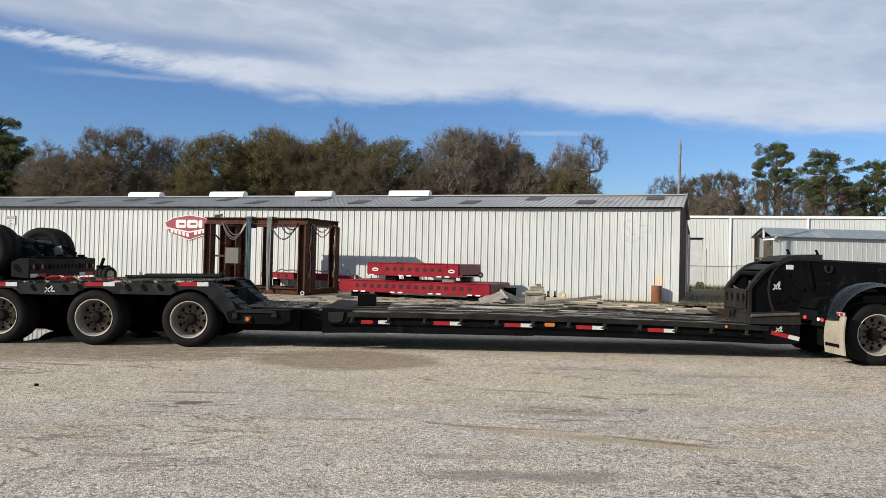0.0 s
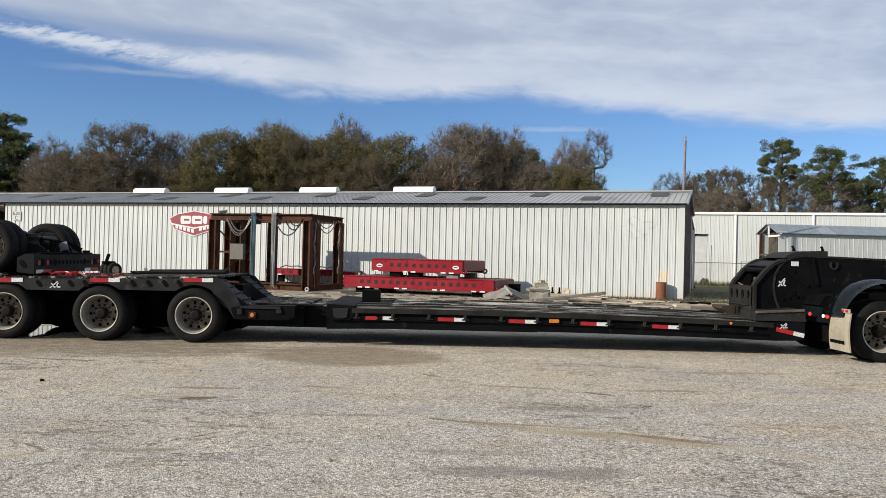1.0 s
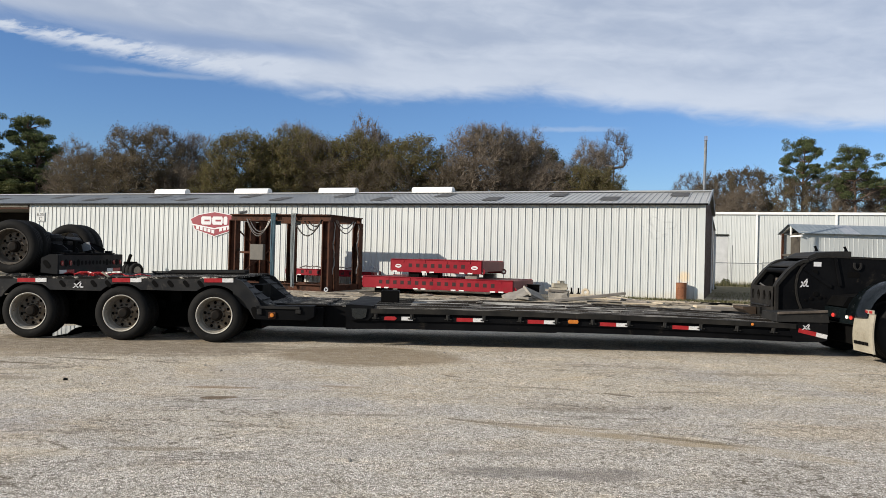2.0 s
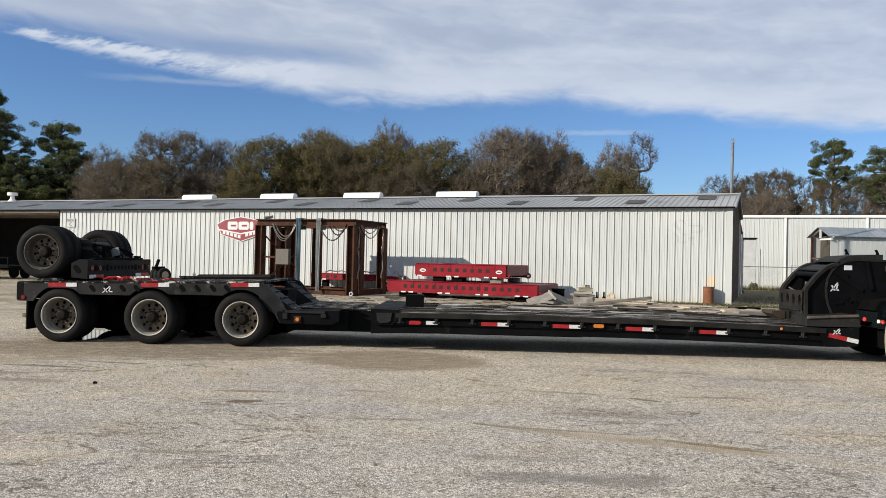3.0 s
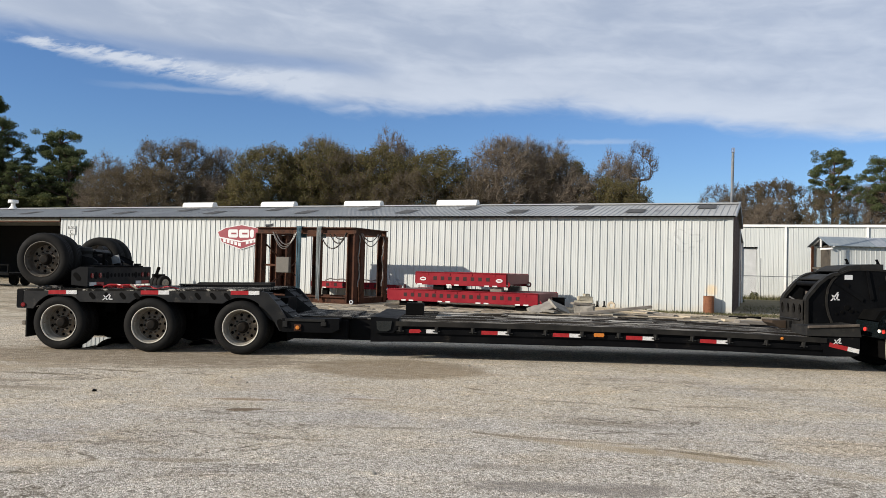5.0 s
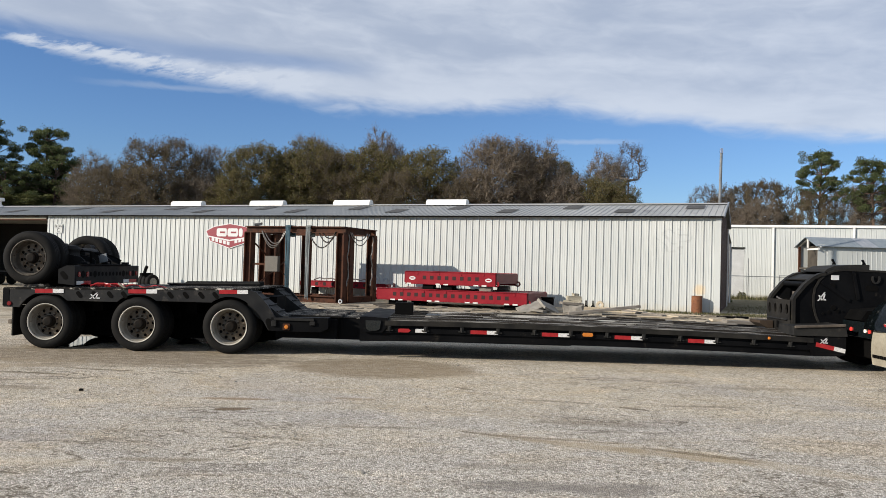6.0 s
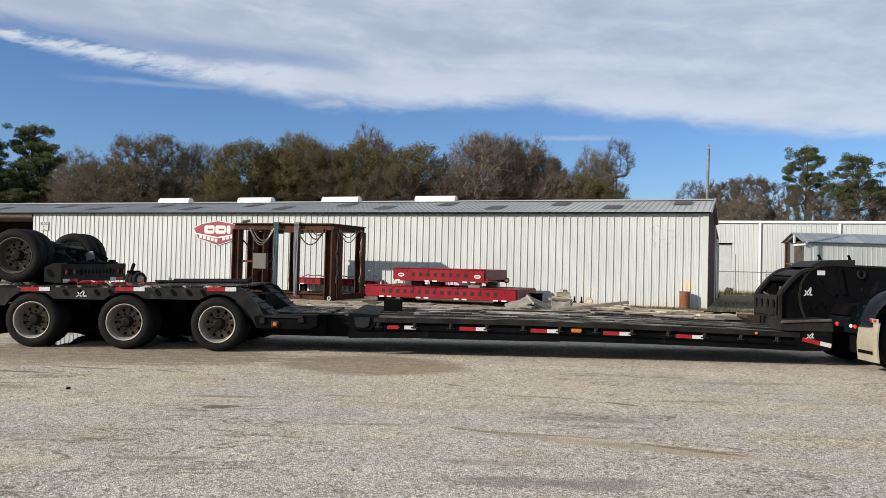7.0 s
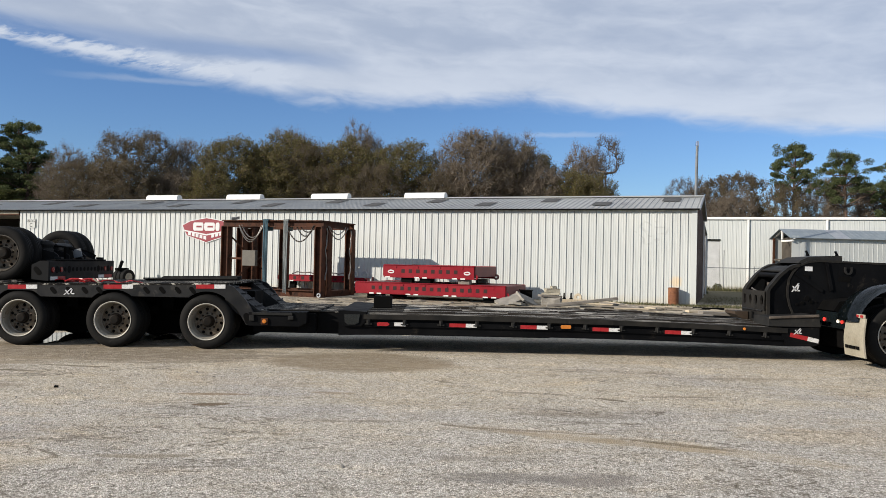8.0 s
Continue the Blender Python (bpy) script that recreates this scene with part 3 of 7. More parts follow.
def lathe(bm, profile, seg=32, axis="y"):
    """Turns (radius, offset) round the y axis (or z)."""
    rings = []
    for r, o in profile:
        ring = []
        for i in range(seg):
            a = 2 * math.pi * i / seg
            c, s = r * math.cos(a), r * math.sin(a)
            ring.append(bm.verts.new((c, o, s) if axis == "y" else (c, s, o)))
        rings.append(ring)
    for r0, r1 in zip(rings, rings[1:]):
        for i in range(seg):
            bm.faces.new((r0[i], r0[(i + 1) % seg], r1[(i + 1) % seg], r1[i]))
    bmesh.ops.recalc_face_normals(bm, faces=bm.faces[:])
    return bm


def mesh_of(name, bm, material, smooth=False):
    me = bpy.data.meshes.new(name)
    bm.to_mesh(me)
    bm.free()
    me.materials.append(material)
    if smooth:
        me.shade_smooth()
    return me


def part(name, bm, material, parent, label="", m=None, smooth=False):
    me = bm if isinstance(bm, bpy.types.Mesh) else mesh_of(name, bm, material, smooth)
    ob = new(name, me)
    ob.parent = parent
    if m is not None:
        ob.matrix_basis = m
    return tagged(ob, label) if label else ob


def thing(name, label, category, m=None, group="", kind=""):
    ob = new(name)
    if m is not None:
        ob.matrix_basis = m
    return tagged(ob, label, category, group, kind)


def single(name, bm, material, label, category, m=None, group="", kind="", smooth=False):
    ob = new(name, bm if isinstance(bm, bpy.types.Mesh) else mesh_of(name, bm, material, smooth))
    if m is not None:
        ob.matrix_basis = m
    return tagged(ob, label, category, group, kind)


def B():
    return bmesh.new()


def chain(bm, pts, r=0.022, seg=5):
    """One bent tube along pts."""
    pts = [Vector(p) for p in pts]
    rings = []
    for i, p in enumerate(pts):
        d = (pts[min(i + 1, len(pts) - 1)] - pts[max(i - 1, 0)]).normalized()
        u = d.cross(Vector((0.31, 0.17, 0.93))).normalized()
        w = d.cross(u)
        rings.append([bm.verts.new(p + (u * math.cos(2 * math.pi * k / seg) + w * math.sin(2 * math.pi * k / seg)) * r) for k in range(seg)])
    for a, b in zip(rings, rings[1:]):
        for k in range(seg):
            bm.faces.new((a[k], a[(k + 1) % seg], b[(k + 1) % seg], b[k]))
    bm.faces.new(rings[0])
    bm.faces.new(rings[-1][::-1])
    return bm


def sag(p, q, dip, n=9):
    p, q = Vector(p), Vector(q)
    return [p.lerp(q, i / n) - Vector((0, 0, dip * 4 * (i / n) * (1 - i / n))) for i in range(n + 1)]


# ---------- ground ----------
gm = B()
xs = [-1500, -300, -90] + [-60 + 4 * i for i in range(31)] + [90, 300, 1500]
ys = [-1500, -300, -60] + [-20 + 4 * i for i in range(26)] + [120, 300, 1500]
grid = [[gm.verts.new((x, y, 0.0)) for x in xs] for y in ys]
for j in range(len(ys) - 1):
    for i in range(len(xs) - 1):
        gm.faces.new((grid[j][i], grid[j][i + 1], grid[j + 1][i + 1], grid[j + 1][i]))
single("ground", gm, M_YARD, "tan and grey chip-sealed yard with dust and oily stains", "ground", kind="structure")


# ---------- ribbed sheet-metal buildings ----------
def ribbed(length, pitch=0.305, ribs=3, high=0.036, base=0.056, top=0.022, thick=0.03, minor=(0.33,)):
    """A sheet with upright ribs: ribs times pitch wide in x, length in z, ribs standing out towards -y."""
    line = []
    for i in range(ribs):
        c = (i + 0.5) * pitch
        for d in minor:
            line += [(c - d * pitch - 0.020, 0.0), (c - d * pitch - 0.008, -0.0055), (c - d * pitch + 0.008, -0.0055), (c - d * pitch + 0.020, 0.0)]
        line += [(c - base / 2, 0.0), (c - top / 2, -high), (c + top / 2, -high), (c + base / 2, 0.0)]
        for d in minor[:1]:
            line += [(c + 0.34 * pitch - 0.020, 0.0), (c + 0.34 * pitch - 0.008, -0.0055), (c + 0.34 * pitch + 0.008, -0.0055), (c + 0.34 * pitch + 0.020, 0.0)]
    line = [(0.0, 0.0)] + line + [(ribs * pitch, 0.0)]
    bm = B()
    lo = [bm.verts.new((x, y, 0)) for x, y in line]
    hi = [bm.verts.new((x, y, length)) for x, y in line]
    for i in range(len(line) - 1):
        bm.faces.new((lo[i], lo[i + 1], hi[i + 1], hi[i]))
    b = [bm.verts.new((x, thick, z)) for x, z in ((0, 0), (ribs * pitch, 0), (ribs * pitch, length), (0, length))]
    bm.faces.new((b[3], b[2], b[1], b[0]))
    bm.faces.new([b[0]] + [b[1]] + lo[::-1])
    bm.faces.new([b[2]] + [b[3]] + hi)
    bm.faces.new((lo[0], hi[0], b[3], b[0]))
    bm.faces.new((b[1], b[2], hi[-1], lo[-1]))
    return bm


TURN_C = -20.79
C_AT = pose(10.34, 31.08, 0, 0, 0, TURN_C)
EAVE, RIDGE, DEEP, W3 = 3.81, 4.60, 8.4, 0.915
C_LEFT = -57.0
BAY = -35.9

shed_c = thing("warehouse", "long white ribbed metal warehouse with a low grey roof", "building", C_AT)
wall_me = mesh_of("wall_panel", ribbed(EAVE), M_SHEET)
n_front = int(round((-BAY - 0.15) / W3))
for i in range(n_front):
    part("wall_panel", wall_me, M_SHEET, shed_c, m=Matrix.Translation((-0.15 - (i + 1) * W3, 0, 0.0)))
# end wall: brown sheet, cut to the gable's slope
gable = [(0.0, 0.0), (DEEP, 0.0), (DEEP, EAVE - 0.05), (DEEP / 2, RIDGE - 0.05), (0.0, EAVE - 0.05)]
END_M = Matrix.Translation((0.0, 0.045, 0)) @ pose(0, 0, 0, 0, 0, 90)
part("end_wall", slab(B(), gable, 0.0, 0.05), M_BROWNEND, shed_c, "dark brown ribbed end wall", m=END_M)
nb = 30
for i in range(nb):
    yc = DEEP * (i + 0.5) / nb
    h = EAVE + (RIDGE - EAVE) * (1 - abs(yc - DEEP / 2) / (DEEP / 2)) - 0.08
    part("end_rib", box(B(), yc - 0.04, yc + 0.04, -0.032, -0.001, 0.0, h), M_BROWNEND, shed_c, m=END_M)
part("end_trim", box(B(), -0.15, 0.06, -0.045, 0.06, 0, EAVE), M_SHEET, shed_c, "white corner flashing")
part("rear_trim", box(B(), -0.03, 0.07, DEEP - 0.05, DEEP + 0.16, 0, EAVE), M_WHITE, shed_c, "white corner flashing")
# low lean-to behind the gable
part("lean_to_wall", slab(B(), [(DEEP + 0.17, 0), (13.6, 0), (13.6, 3.30), (DEEP + 0.17, 3.72)], 0.03, 0.09), M_LEANTO, shed_c, "dull mauve-brown lean-to wall", m=END_M)
part("lean_to_roof", slab(B(), [(DEEP + 0.17, 3.73), (13.8, 3.30), (13.8, 3.37), (DEEP + 0.17, 3.80)], -0.06, 9.0), M_ROOF, shed_c, m=END_M)
part("lean_to_trim", box(B(), -0.02, 0.06, 13.56, 13.68, 0, 3.3), M_WHITE, shed_c)
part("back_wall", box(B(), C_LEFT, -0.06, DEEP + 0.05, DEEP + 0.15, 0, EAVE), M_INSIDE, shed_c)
# unseen left end, closed to the ridge to keep sun off the back wall
part("unseen_left_wall", slab(B(), [(0, 0), (DEEP, 0), (DEEP, EAVE), (DEEP / 2, RIDGE + 0.02), (0, EAVE)], -0.05, 0.05), M_INSIDE, shed_c, m=Matrix.Translation((C_LEFT, 0, 0)) @ pose(0, 0, 0, 0, 0, 90))
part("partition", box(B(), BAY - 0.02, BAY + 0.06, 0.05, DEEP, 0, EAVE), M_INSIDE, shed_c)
part("bay_beam", box(B(), C_LEFT, BAY - 0.03, 0.02, 0.2, EAVE - 0.24, EAVE - 0.02), M_RUST, shed_c, "red-brown steel beam over the open bay")
part("bay_beam_flashing", box(B(), C_LEFT, BAY - 0.03, -0.03, -0.004, EAVE - 0.16, EAVE - 0.05), M_CREAM, shed_c)
for k in range(3):
    part("bay_post", box(B(), BAY - 7.9 * (k + 1), BAY - 7.9 * (k + 1) + 0.2, 0.22, 0.42, 0, EAVE - 0.31), M_RUST, shed_c)
# roof, front and back slopes, a sheet at a time
slope_len = math.hypot(DEEP / 2 + 0.22, (RIDGE - EAVE) * (DEEP / 2 + 0.22) / (DEEP / 2))
tilt = math.degrees(math.atan2(RIDGE - EAVE, DEEP / 2))
roof_me = mesh_of("roof_panel", ribbed(slope_len, 0.245, 4, 0.024, 0.05, 0.022, 0.035), M_ROOF)
RW = 0.98
# last sheet shuts a sun slit at the unseen left end
n_roof = int((-C_LEFT + 0.4) / RW) + 1
drop = 0.22 * (RIDGE - EAVE) / (DEEP / 2)
for i in range(n_roof):
    x = 0.16 - (i + 1) * RW
    part("roof_panel", roof_me, M_ROOF, shed_c, m=Matrix.Translation((x, -0.22, EAVE - drop + 0.075)) @ pose(0, 0, 0, -90 + tilt) @ pose(0, 0, 0))
    part("roof_panel", roof_me, M_ROOF, shed_c,
         m=Matrix.Translation((x + RW, DEEP + 0.22, EAVE - drop + 0.075)) @ pose(0, 0, 0, 0, 0, 180) @ pose(0, 0, 0, -90 + tilt))
part("ridge_cap", slab(B(), [(-0.26, -0.05), (0, 0.012), (0.26, -0.05), (0.26, -0.035), (0, 0.03), (-0.26, -0.035)], C_LEFT, 0.17),
     M_ROOF, shed_c, m=Matrix.Translation((0, DEEP / 2, RIDGE + 0.125)) @ pose(0, 0, 0, 0, 0, -90))
# eave shadow line put in as dark flashing and an added dark strip
part("eave_trim", box(B(), C_LEFT, 0.0, -0.10, 0.0, EAVE - 0.008, EAVE + 0.012), M_DARK, shed_c, "eave flashing coloured dark for its shadow")
part("eave_shade_strip", box(B(), C_LEFT, 0.15, -0.238, -0.224, EAVE - drop + 0.02, EAVE - drop + 0.082), M_DARK, shed_c, "dark strip added for the roof edge's shade")
gb = B()
slab(gb, [(0, EAVE), (DEEP / 2, RIDGE + 0.02), (DEEP, EAVE), (DEEP, EAVE + 0.16), (DEEP / 2, RIDGE + 0.17), (0, EAVE + 0.16)], -0.02, 0.03)
part("gable_trim", gb, M_GALV, shed_c, "pale grey gable flashing", m=Matrix.Translation((0.17, 0, 0)) @ pose(0, 0, 0, 0, 0, 90))
# darker skylight sheets let into the front slope
sk = mesh_of("skylight", box(B(), 0.03, 0.78, -0.040, -0.034, 0, 1.30), M_PANE)
sk_at = [(-1.95, 2.5), (-4.75, 1.0), (-7.3, 2.5), (-10.0, 1.0), (-12.9, 2.5), (-15.6, 1.1), (-18.4, 2.5), (-21.3, 1.1), (-24.0, 2.5),
         (-27.0, 1.0), (-30.0, 2.4), (-33.4, 1.1), (-37, 2.3), (-41, 1.2)]
for x, up_ in sk_at:
    x += 0.42
    part("skylight", sk, M_PANE, shed_c, "dark weathered skylight sheet",
         m=Matrix.Translation((x, -0.22, EAVE - drop + 0.078)) @ pose(0, 0, 0, -90 + tilt) @ Matrix.Translation((0, 0, up_)))


def ridge_vent():
    bm = B()
    n, r = 10, 0.24
    prof = [(-0.24, 0.0)] + [(-r * math.cos(math.pi * k / n), 0.10 + r * math.sin(math.pi * k / n) * 0.85) for k in range(n + 1)] + [(0.24, 0.0)]
    return slab(bm, prof, -1.08, 1.08)


vent_me = mesh_of("ridge_vent", ridge_vent(), M_WHITE)
for x in (-29.5, -23.98, -18.63, -13.23):
    v = part("ridge_vent", vent_me, M_WHITE, shed_c, "white curved ridge ventilator",
             m=Matrix.Translation((x, DEEP / 2 - 0.05, RIDGE + 0.08)) @ pose(0, 0, 0, 0, 0, 90) @ pose(0, 0, 0))
tv = lathe(B(), [(0.0, 0.62), (0.30, 0.60), (0.32, 0.42), (0.30, 0.40), (0.13, 0.38), (0.14, 0.2), (0.30, 0.0)], 16, "z")
part("roof_vent", tv, M_WHITE, shed_c, "round white roof vent", m=Matrix.Translation((-44.6, DEEP / 2 - 0.3, RIDGE + 0.05)))


# ---------- signs on the warehouse ----------
def outline(pts, y0, y1):
    return slab(B(), pts, y0, y1)


HEX = [(-1.50, 0.25), (-1.0, 0.48), (0.0, 0.64), (1.0, 0.48), (1.50, 0.25), (1.22, -0.28), (0.0, -0.64), (-1.22, -0.28)]
logo = thing("company_sign", "red and white six-sided company sign on the wall", "sign", C_AT @ Matrix.Translation((-23.33, -0.045, 2.82)))
part("border", outline(HEX, -0.012, 0.0), M_SIGNWHITE, logo, "white border board")
part("face", outline([(x * 0.965, z * 0.935) for x, z in HEX], -0.018, -0.0125), M_SIGNRED, logo, "red board")
part("divider", outline([(-1.42, 0.02), (0, -0.20), (1.42, 0.02), (1.39, -0.05), (0, -0.27), (-1.39, -0.05)], -0.024, -0.0185), M_SIGNWHITE, logo)
for x0, x1, slot in ((-0.80, -0.18, True), (-0.13, 0.50, True), (0.55, 0.78, False)):
    part("plain_bar", outline([(x0 + 0.06, -0.03), (x1 - 0.05, -0.03), (x1, 0.05), (x1, 0.31), (x1 - 0.05, 0.38), (x0 + 0.06, 0.38), (x0, 0.31), (x0, 0.05)], -0.026, -0.0185),
         M_SIGNWHITE, logo)
    if slot:
        part("bar_slot", outline([(x0 + 0.20, 0.13), (x1 - 0.10, 0.13), (x1 - 0.10, 0.22), (x0 + 0.20, 0.22)], -0.030, -0.0265), M_SIGNRED, logo)
for k in range(9):
    if k != 5:
        x0 = -1.10 + 0.235 * k
        z0 = -0.46 + 0.21 * abs(x0 + 0.08)
        t_ = 0.21 if x0 > -0.1 else -0.21
        part("plain_bar", outline([(x0, z0), (x0 + 0.17, z0 + 0.17 * t_), (x0 + 0.17, z0 + 0.17 * t_ + 0.17), (x0, z0 + 0.17)], -0.026, -0.0185), M_SIGNWHITE, logo)

bsign = thing("building_sign", "small white board with black letters BLDG C", "sign", C_AT @ Matrix.Translation((-34.95, -0.045, 3.10)))
part("board", box(B(), -0.30, 0.30, -0.015, 0.0, -0.24, 0.26, 0.004), M_BOARD, bsign)


def words(text, size, material, parent, m):
    cu = bpy.data.curves.new("letters", "FONT")
    cu.body, cu.size, cu.extrude, cu.align_x = text, size, 0.003, "CENTER"
    cu.materials.append(material)
    ob = new("letters", cu)
    ob.parent, ob.matrix_basis = parent, m
    return ob


M_INK = worn("black_ink", (0.02, 0.02, 0.02), (0.03, 0.03, 0.03), 5, 40, (0.5, 0.7))
words("BLDG", 0.21, M_INK, bsign, pose(0, -0.019, 0.075, 90))
words("C", 0.30, M_INK, bsign, pose(0, -0.019, -0.19, 90))

# ---------- white building beyond, its fence, and the raised shed ----------
FAR_AT = pose(21.74, 54.3, 0, 0, 0, TURN_C)
farb = thing("metal_building", "long white metal building with ribbed walls and downpipes", "building", FAR_AT)
far_me = mesh_of("wall_panel", ribbed(4.88, 0.305, 3, 0.020, 0.055, 0.03), M_SHEET)
for i in range(-16, 44):
    if i in (-3,):
        continue
    part("wall_panel", far_me, M_SHEET, farb, m=Matrix.Translation((i * 0.915, 0, 0.0)))
part("wall_panel", mesh_of("wall_panel", ribbed(1.38, 0.305, 3, 0.020, 0.055, 0.03), M_SHEET), M_SHEET, farb, m=Matrix.Translation((-3 * 0.915, 0, 3.5)))
part("door", box(B(), -2.73, -1.85, 0.10, 0.16, 0, 3.42), M_DOORGREY, farb, "pale grey roller door")
part("door_head", box(B(), -2.80, -1.80, -0.05, 0.05, 3.42, 3.50), M_DARK, farb)
part("eave_gutter", box(B(), -15, 41, -0.14, 0.05, 4.885, 5.06, 0.02), M_WHITE, farb, "pale eave gutter")
for x in (0.0, 4.95, 10.0, 15.0):
    part("downpipe", box(B(), x - 0.07, x + 0.07, -0.13, -0.04, 0, 4.88), M_WHITE, farb)
part("roof", slab(B(), [(-0.05, 4.95), (9, 5.12), (18, 4.95)], -15, 41), M_ROOF, farb, m=pose(0, 0, 0, 0, 0, 90) @ Matrix.Diagonal((1, -1, 1, 1)))
part("back_wall", box(B(), -14.6, 40, 17.8, 17.95, 0, 4.9), M_SHEET, farb)
part("end_wall", box(B(), -14.7, -14.6, 0.04, 17.8, 0, 4.9), M_SHEET, farb)
part("end_wall", box(B(), 40.2, 40.3, 0.04, 17.8, 0, 4.9), M_SHEET, farb)


def mesh_fence():
    f = thing("chain_link_fence", "grey chain-link fence with steel posts and a top rail", "fence", pose(17.0, 51.45, 0, 0, 0, TURN_C))
    for x in (0.0, 1.9, 4.3):
        tall = 2.65 if x == 1.9 else 1.55
        part("post", rod(B(), (x, 0, 0), (x, 0, tall), 0.028), M_POLE, f)
    part("top_rail", rod(B(), (-0.6, 0, 1.5), (4.3, 0, 1.5), 0.024), M_POLE, f)
    bm = B()
    # woven wire as thin crossing strips
    n = 46
    for i in range(n):
        x = -0.6 + i * 4.9 / n
        for d in (-1, 1):
            a = Vector((x, 0.004 * d, 0.05)), Vector((min(4.3, max(-0.6, x + d * 1.4)), 0.004 * d, 1.47))
            rod(bm, a[0], a[1], 0.0028, seg=3)
    part("wire_mesh", bm, M_POLE, f)
    return f


mesh_fence()

# dark tone paints the porch shade on the door end
M_DARKBOARD = worn("shaded_board", (0.05, 0.043, 0.035), (0.09, 0.078, 0.062), 2.0, 30, (0.7, 0.9))
M_SHEDROOF = worn("weathered_blue_grey_roof", (0.17, 0.205, 0.235), (0.25, 0.285, 0.31), 1.4, 30, (0.5, 0.7), 0.1, (0.33, 0.35, 0.36), (0.6, 0.75), gloss=0.25)
SH = pose(22.0, 48.16, 0, 0, 0, 1.0)
shed = thing("raised_shed", "white metal shed raised on posts with a galvanised roof", "shed", SH)
ZF, ZE, ZR, DP = 0.70, 3.53, 4.04, 2.55
sp = mesh_of("wall_panel", ribbed(ZE - ZF, 0.30, 3, 0.012, 0.04, 0.02, minor=()), M_SHEET)
for i in range(16):
    part("wall_panel", sp, M_SHEET, shed, m=Matrix.Translation((0.45 + i * 0.90, 0, ZF)))
part("wing_board", box(B(), 0.0, 0.44, -0.02, 0.02, ZF, ZE + 0.05), M_SHEET, shed, "plain white end sheet")
part("back_wall", box(B(), 0.0, 14.8, DP - 0.05, DP, ZF, ZE), M_SHEET, shed)
part("far_wall", box(B(), 14.86, 14.92, 0, DP, ZF, ZE), M_SHEET, shed)
part("floor", box(B(), -0.15, 14.9, 0.0, DP, ZF - 0.14, ZF - 0.002), M_GREYWOOD, shed)
# door end, set back under the gable
part("end_wall", box(B(), 0.55, 0.60, 0.05, DP - 0.06, ZF, ZE), M_DARKBOARD, shed, "board end wall coloured dark for shade")
part("door", box(B(), 0.47, 0.54, 0.55, 1.55, ZF + 0.02, ZF + 2.1, 0.01), M_DARKBOARD, shed, "door coloured dark for shade")
for y in (0.08, DP - 0.1):
    part("porch_post", box(B(), -0.06, 0.06, y - 0.06, y + 0.06, 0, ZE - 0.05), M_RUST if y > 1 else M_DARKBOARD, shed)
part("porch_rail", box(B(), -0.04, 0.04, 0.15, DP - 0.18, ZF + 1.35, ZF + 1.45), M_DARKBOARD, shed)
part("porch_rail", box(B(), -0.04, 0.04, 0.15, DP - 0.18, ZF + 0.10, ZF + 0.2), M_DARKBOARD, shed)
for s_ in (0, 1):
    y0, y1 = (-0.25, DP / 2) if s_ == 0 else (DP + 0.25, DP / 2)
    rp = B()
    part("rafter", slab(rp, [(y0, ZE - 0.16), (y1, ZR - 0.08), (y1, ZR + 0.0), (y0, ZE - 0.08)], -0.10, 0.0), M_WHITE, shed,
         m=pose(0, 0, 0, 0, 0, 90) @ pose(0, 0, 0))
part("king_post", box(B(), -0.06, 0.03, DP / 2 - 0.05, DP / 2 + 0.05, ZE - 0.15, ZR - 0.05), M_WHITE, shed)
part("tie_bar", box(B(), -0.07, 0.02, -0.2, DP / 2, ZE - 0.30, ZE - 0.20), M_WHITE, shed)
srl = math.hypot(DP / 2 + 0.25, ZR - ZE + 0.10)
sr_t = math.degrees(math.atan2(ZR - ZE + 0.10, DP / 2 + 0.25))
sr = mesh_of("roof_panel", ribbed(srl, 0.30, 3, 0.014, 0.05, 0.025, minor=()), M_SHEDROOF)
sw = mesh_of("roof_panel", ribbed(srl, 0.30, 3, 0.014, 0.05, 0.025, minor=()), M_GALV)
for i in range(16):
    part("roof_panel", sw if i == 3 else sr, M_GALV, shed, "pale translucent roof sheet" if i == 3 else "", m=Matrix.Translation((-0.2 + i * 0.95, -0.25, ZE - 0.08)) @ pose(0, 0, 0, -90 + sr_t) @ Matrix.Diagonal((0.95 / 0.9, 1, 1, 1)))
    part("roof_panel", sr, M_GALV, shed, m=Matrix.Translation((-0.2 + (i + 1) * 0.95, DP + 0.25, ZE - 0.08)) @ pose(0, 0, 0, 0, 0, 180) @ pose(0, 0, 0, -90 + sr_t) @ Matrix.Diagonal((0.95 / 0.9, 1, 1, 1)))
for x in (0.0, 3.4, 6.8, 10.2, 13.6):
    for y in (0.12, DP - 0.12):
        if x == 0.0:
            continue
        part("stilt", box(B(), x - 0.08, x + 0.08, y - 0.08, y + 0.08, 0, ZF - 0.142), M_GREYWOOD, shed)
    part("cross_bearer", box(B(), x - 0.45, x + 0.45, -0.05, DP, ZF - 0.24, ZF - 0.143), M_DARK, shed)
# landing with rails on the door side
land = thing("landing", "dark wooden landing with grey handrails beside the shed door", "landing", SH @ Matrix.Translation((-1.5, 0.45, 0)))
part("platform", box(B(), 0.0, 1.32, -0.1, 1.6, ZF - 0.26, ZF - 0.14), M_DARK, land)
for x, y in ((0.04, -0.06), (1.2, -0.06), (0.04, 1.55), (1.2, 1.55)):
    part("rail_post", rod(B(), (x, y, 0.0), (x, y, ZF + 0.93), 0.022, seg=6), M_POLE, land)
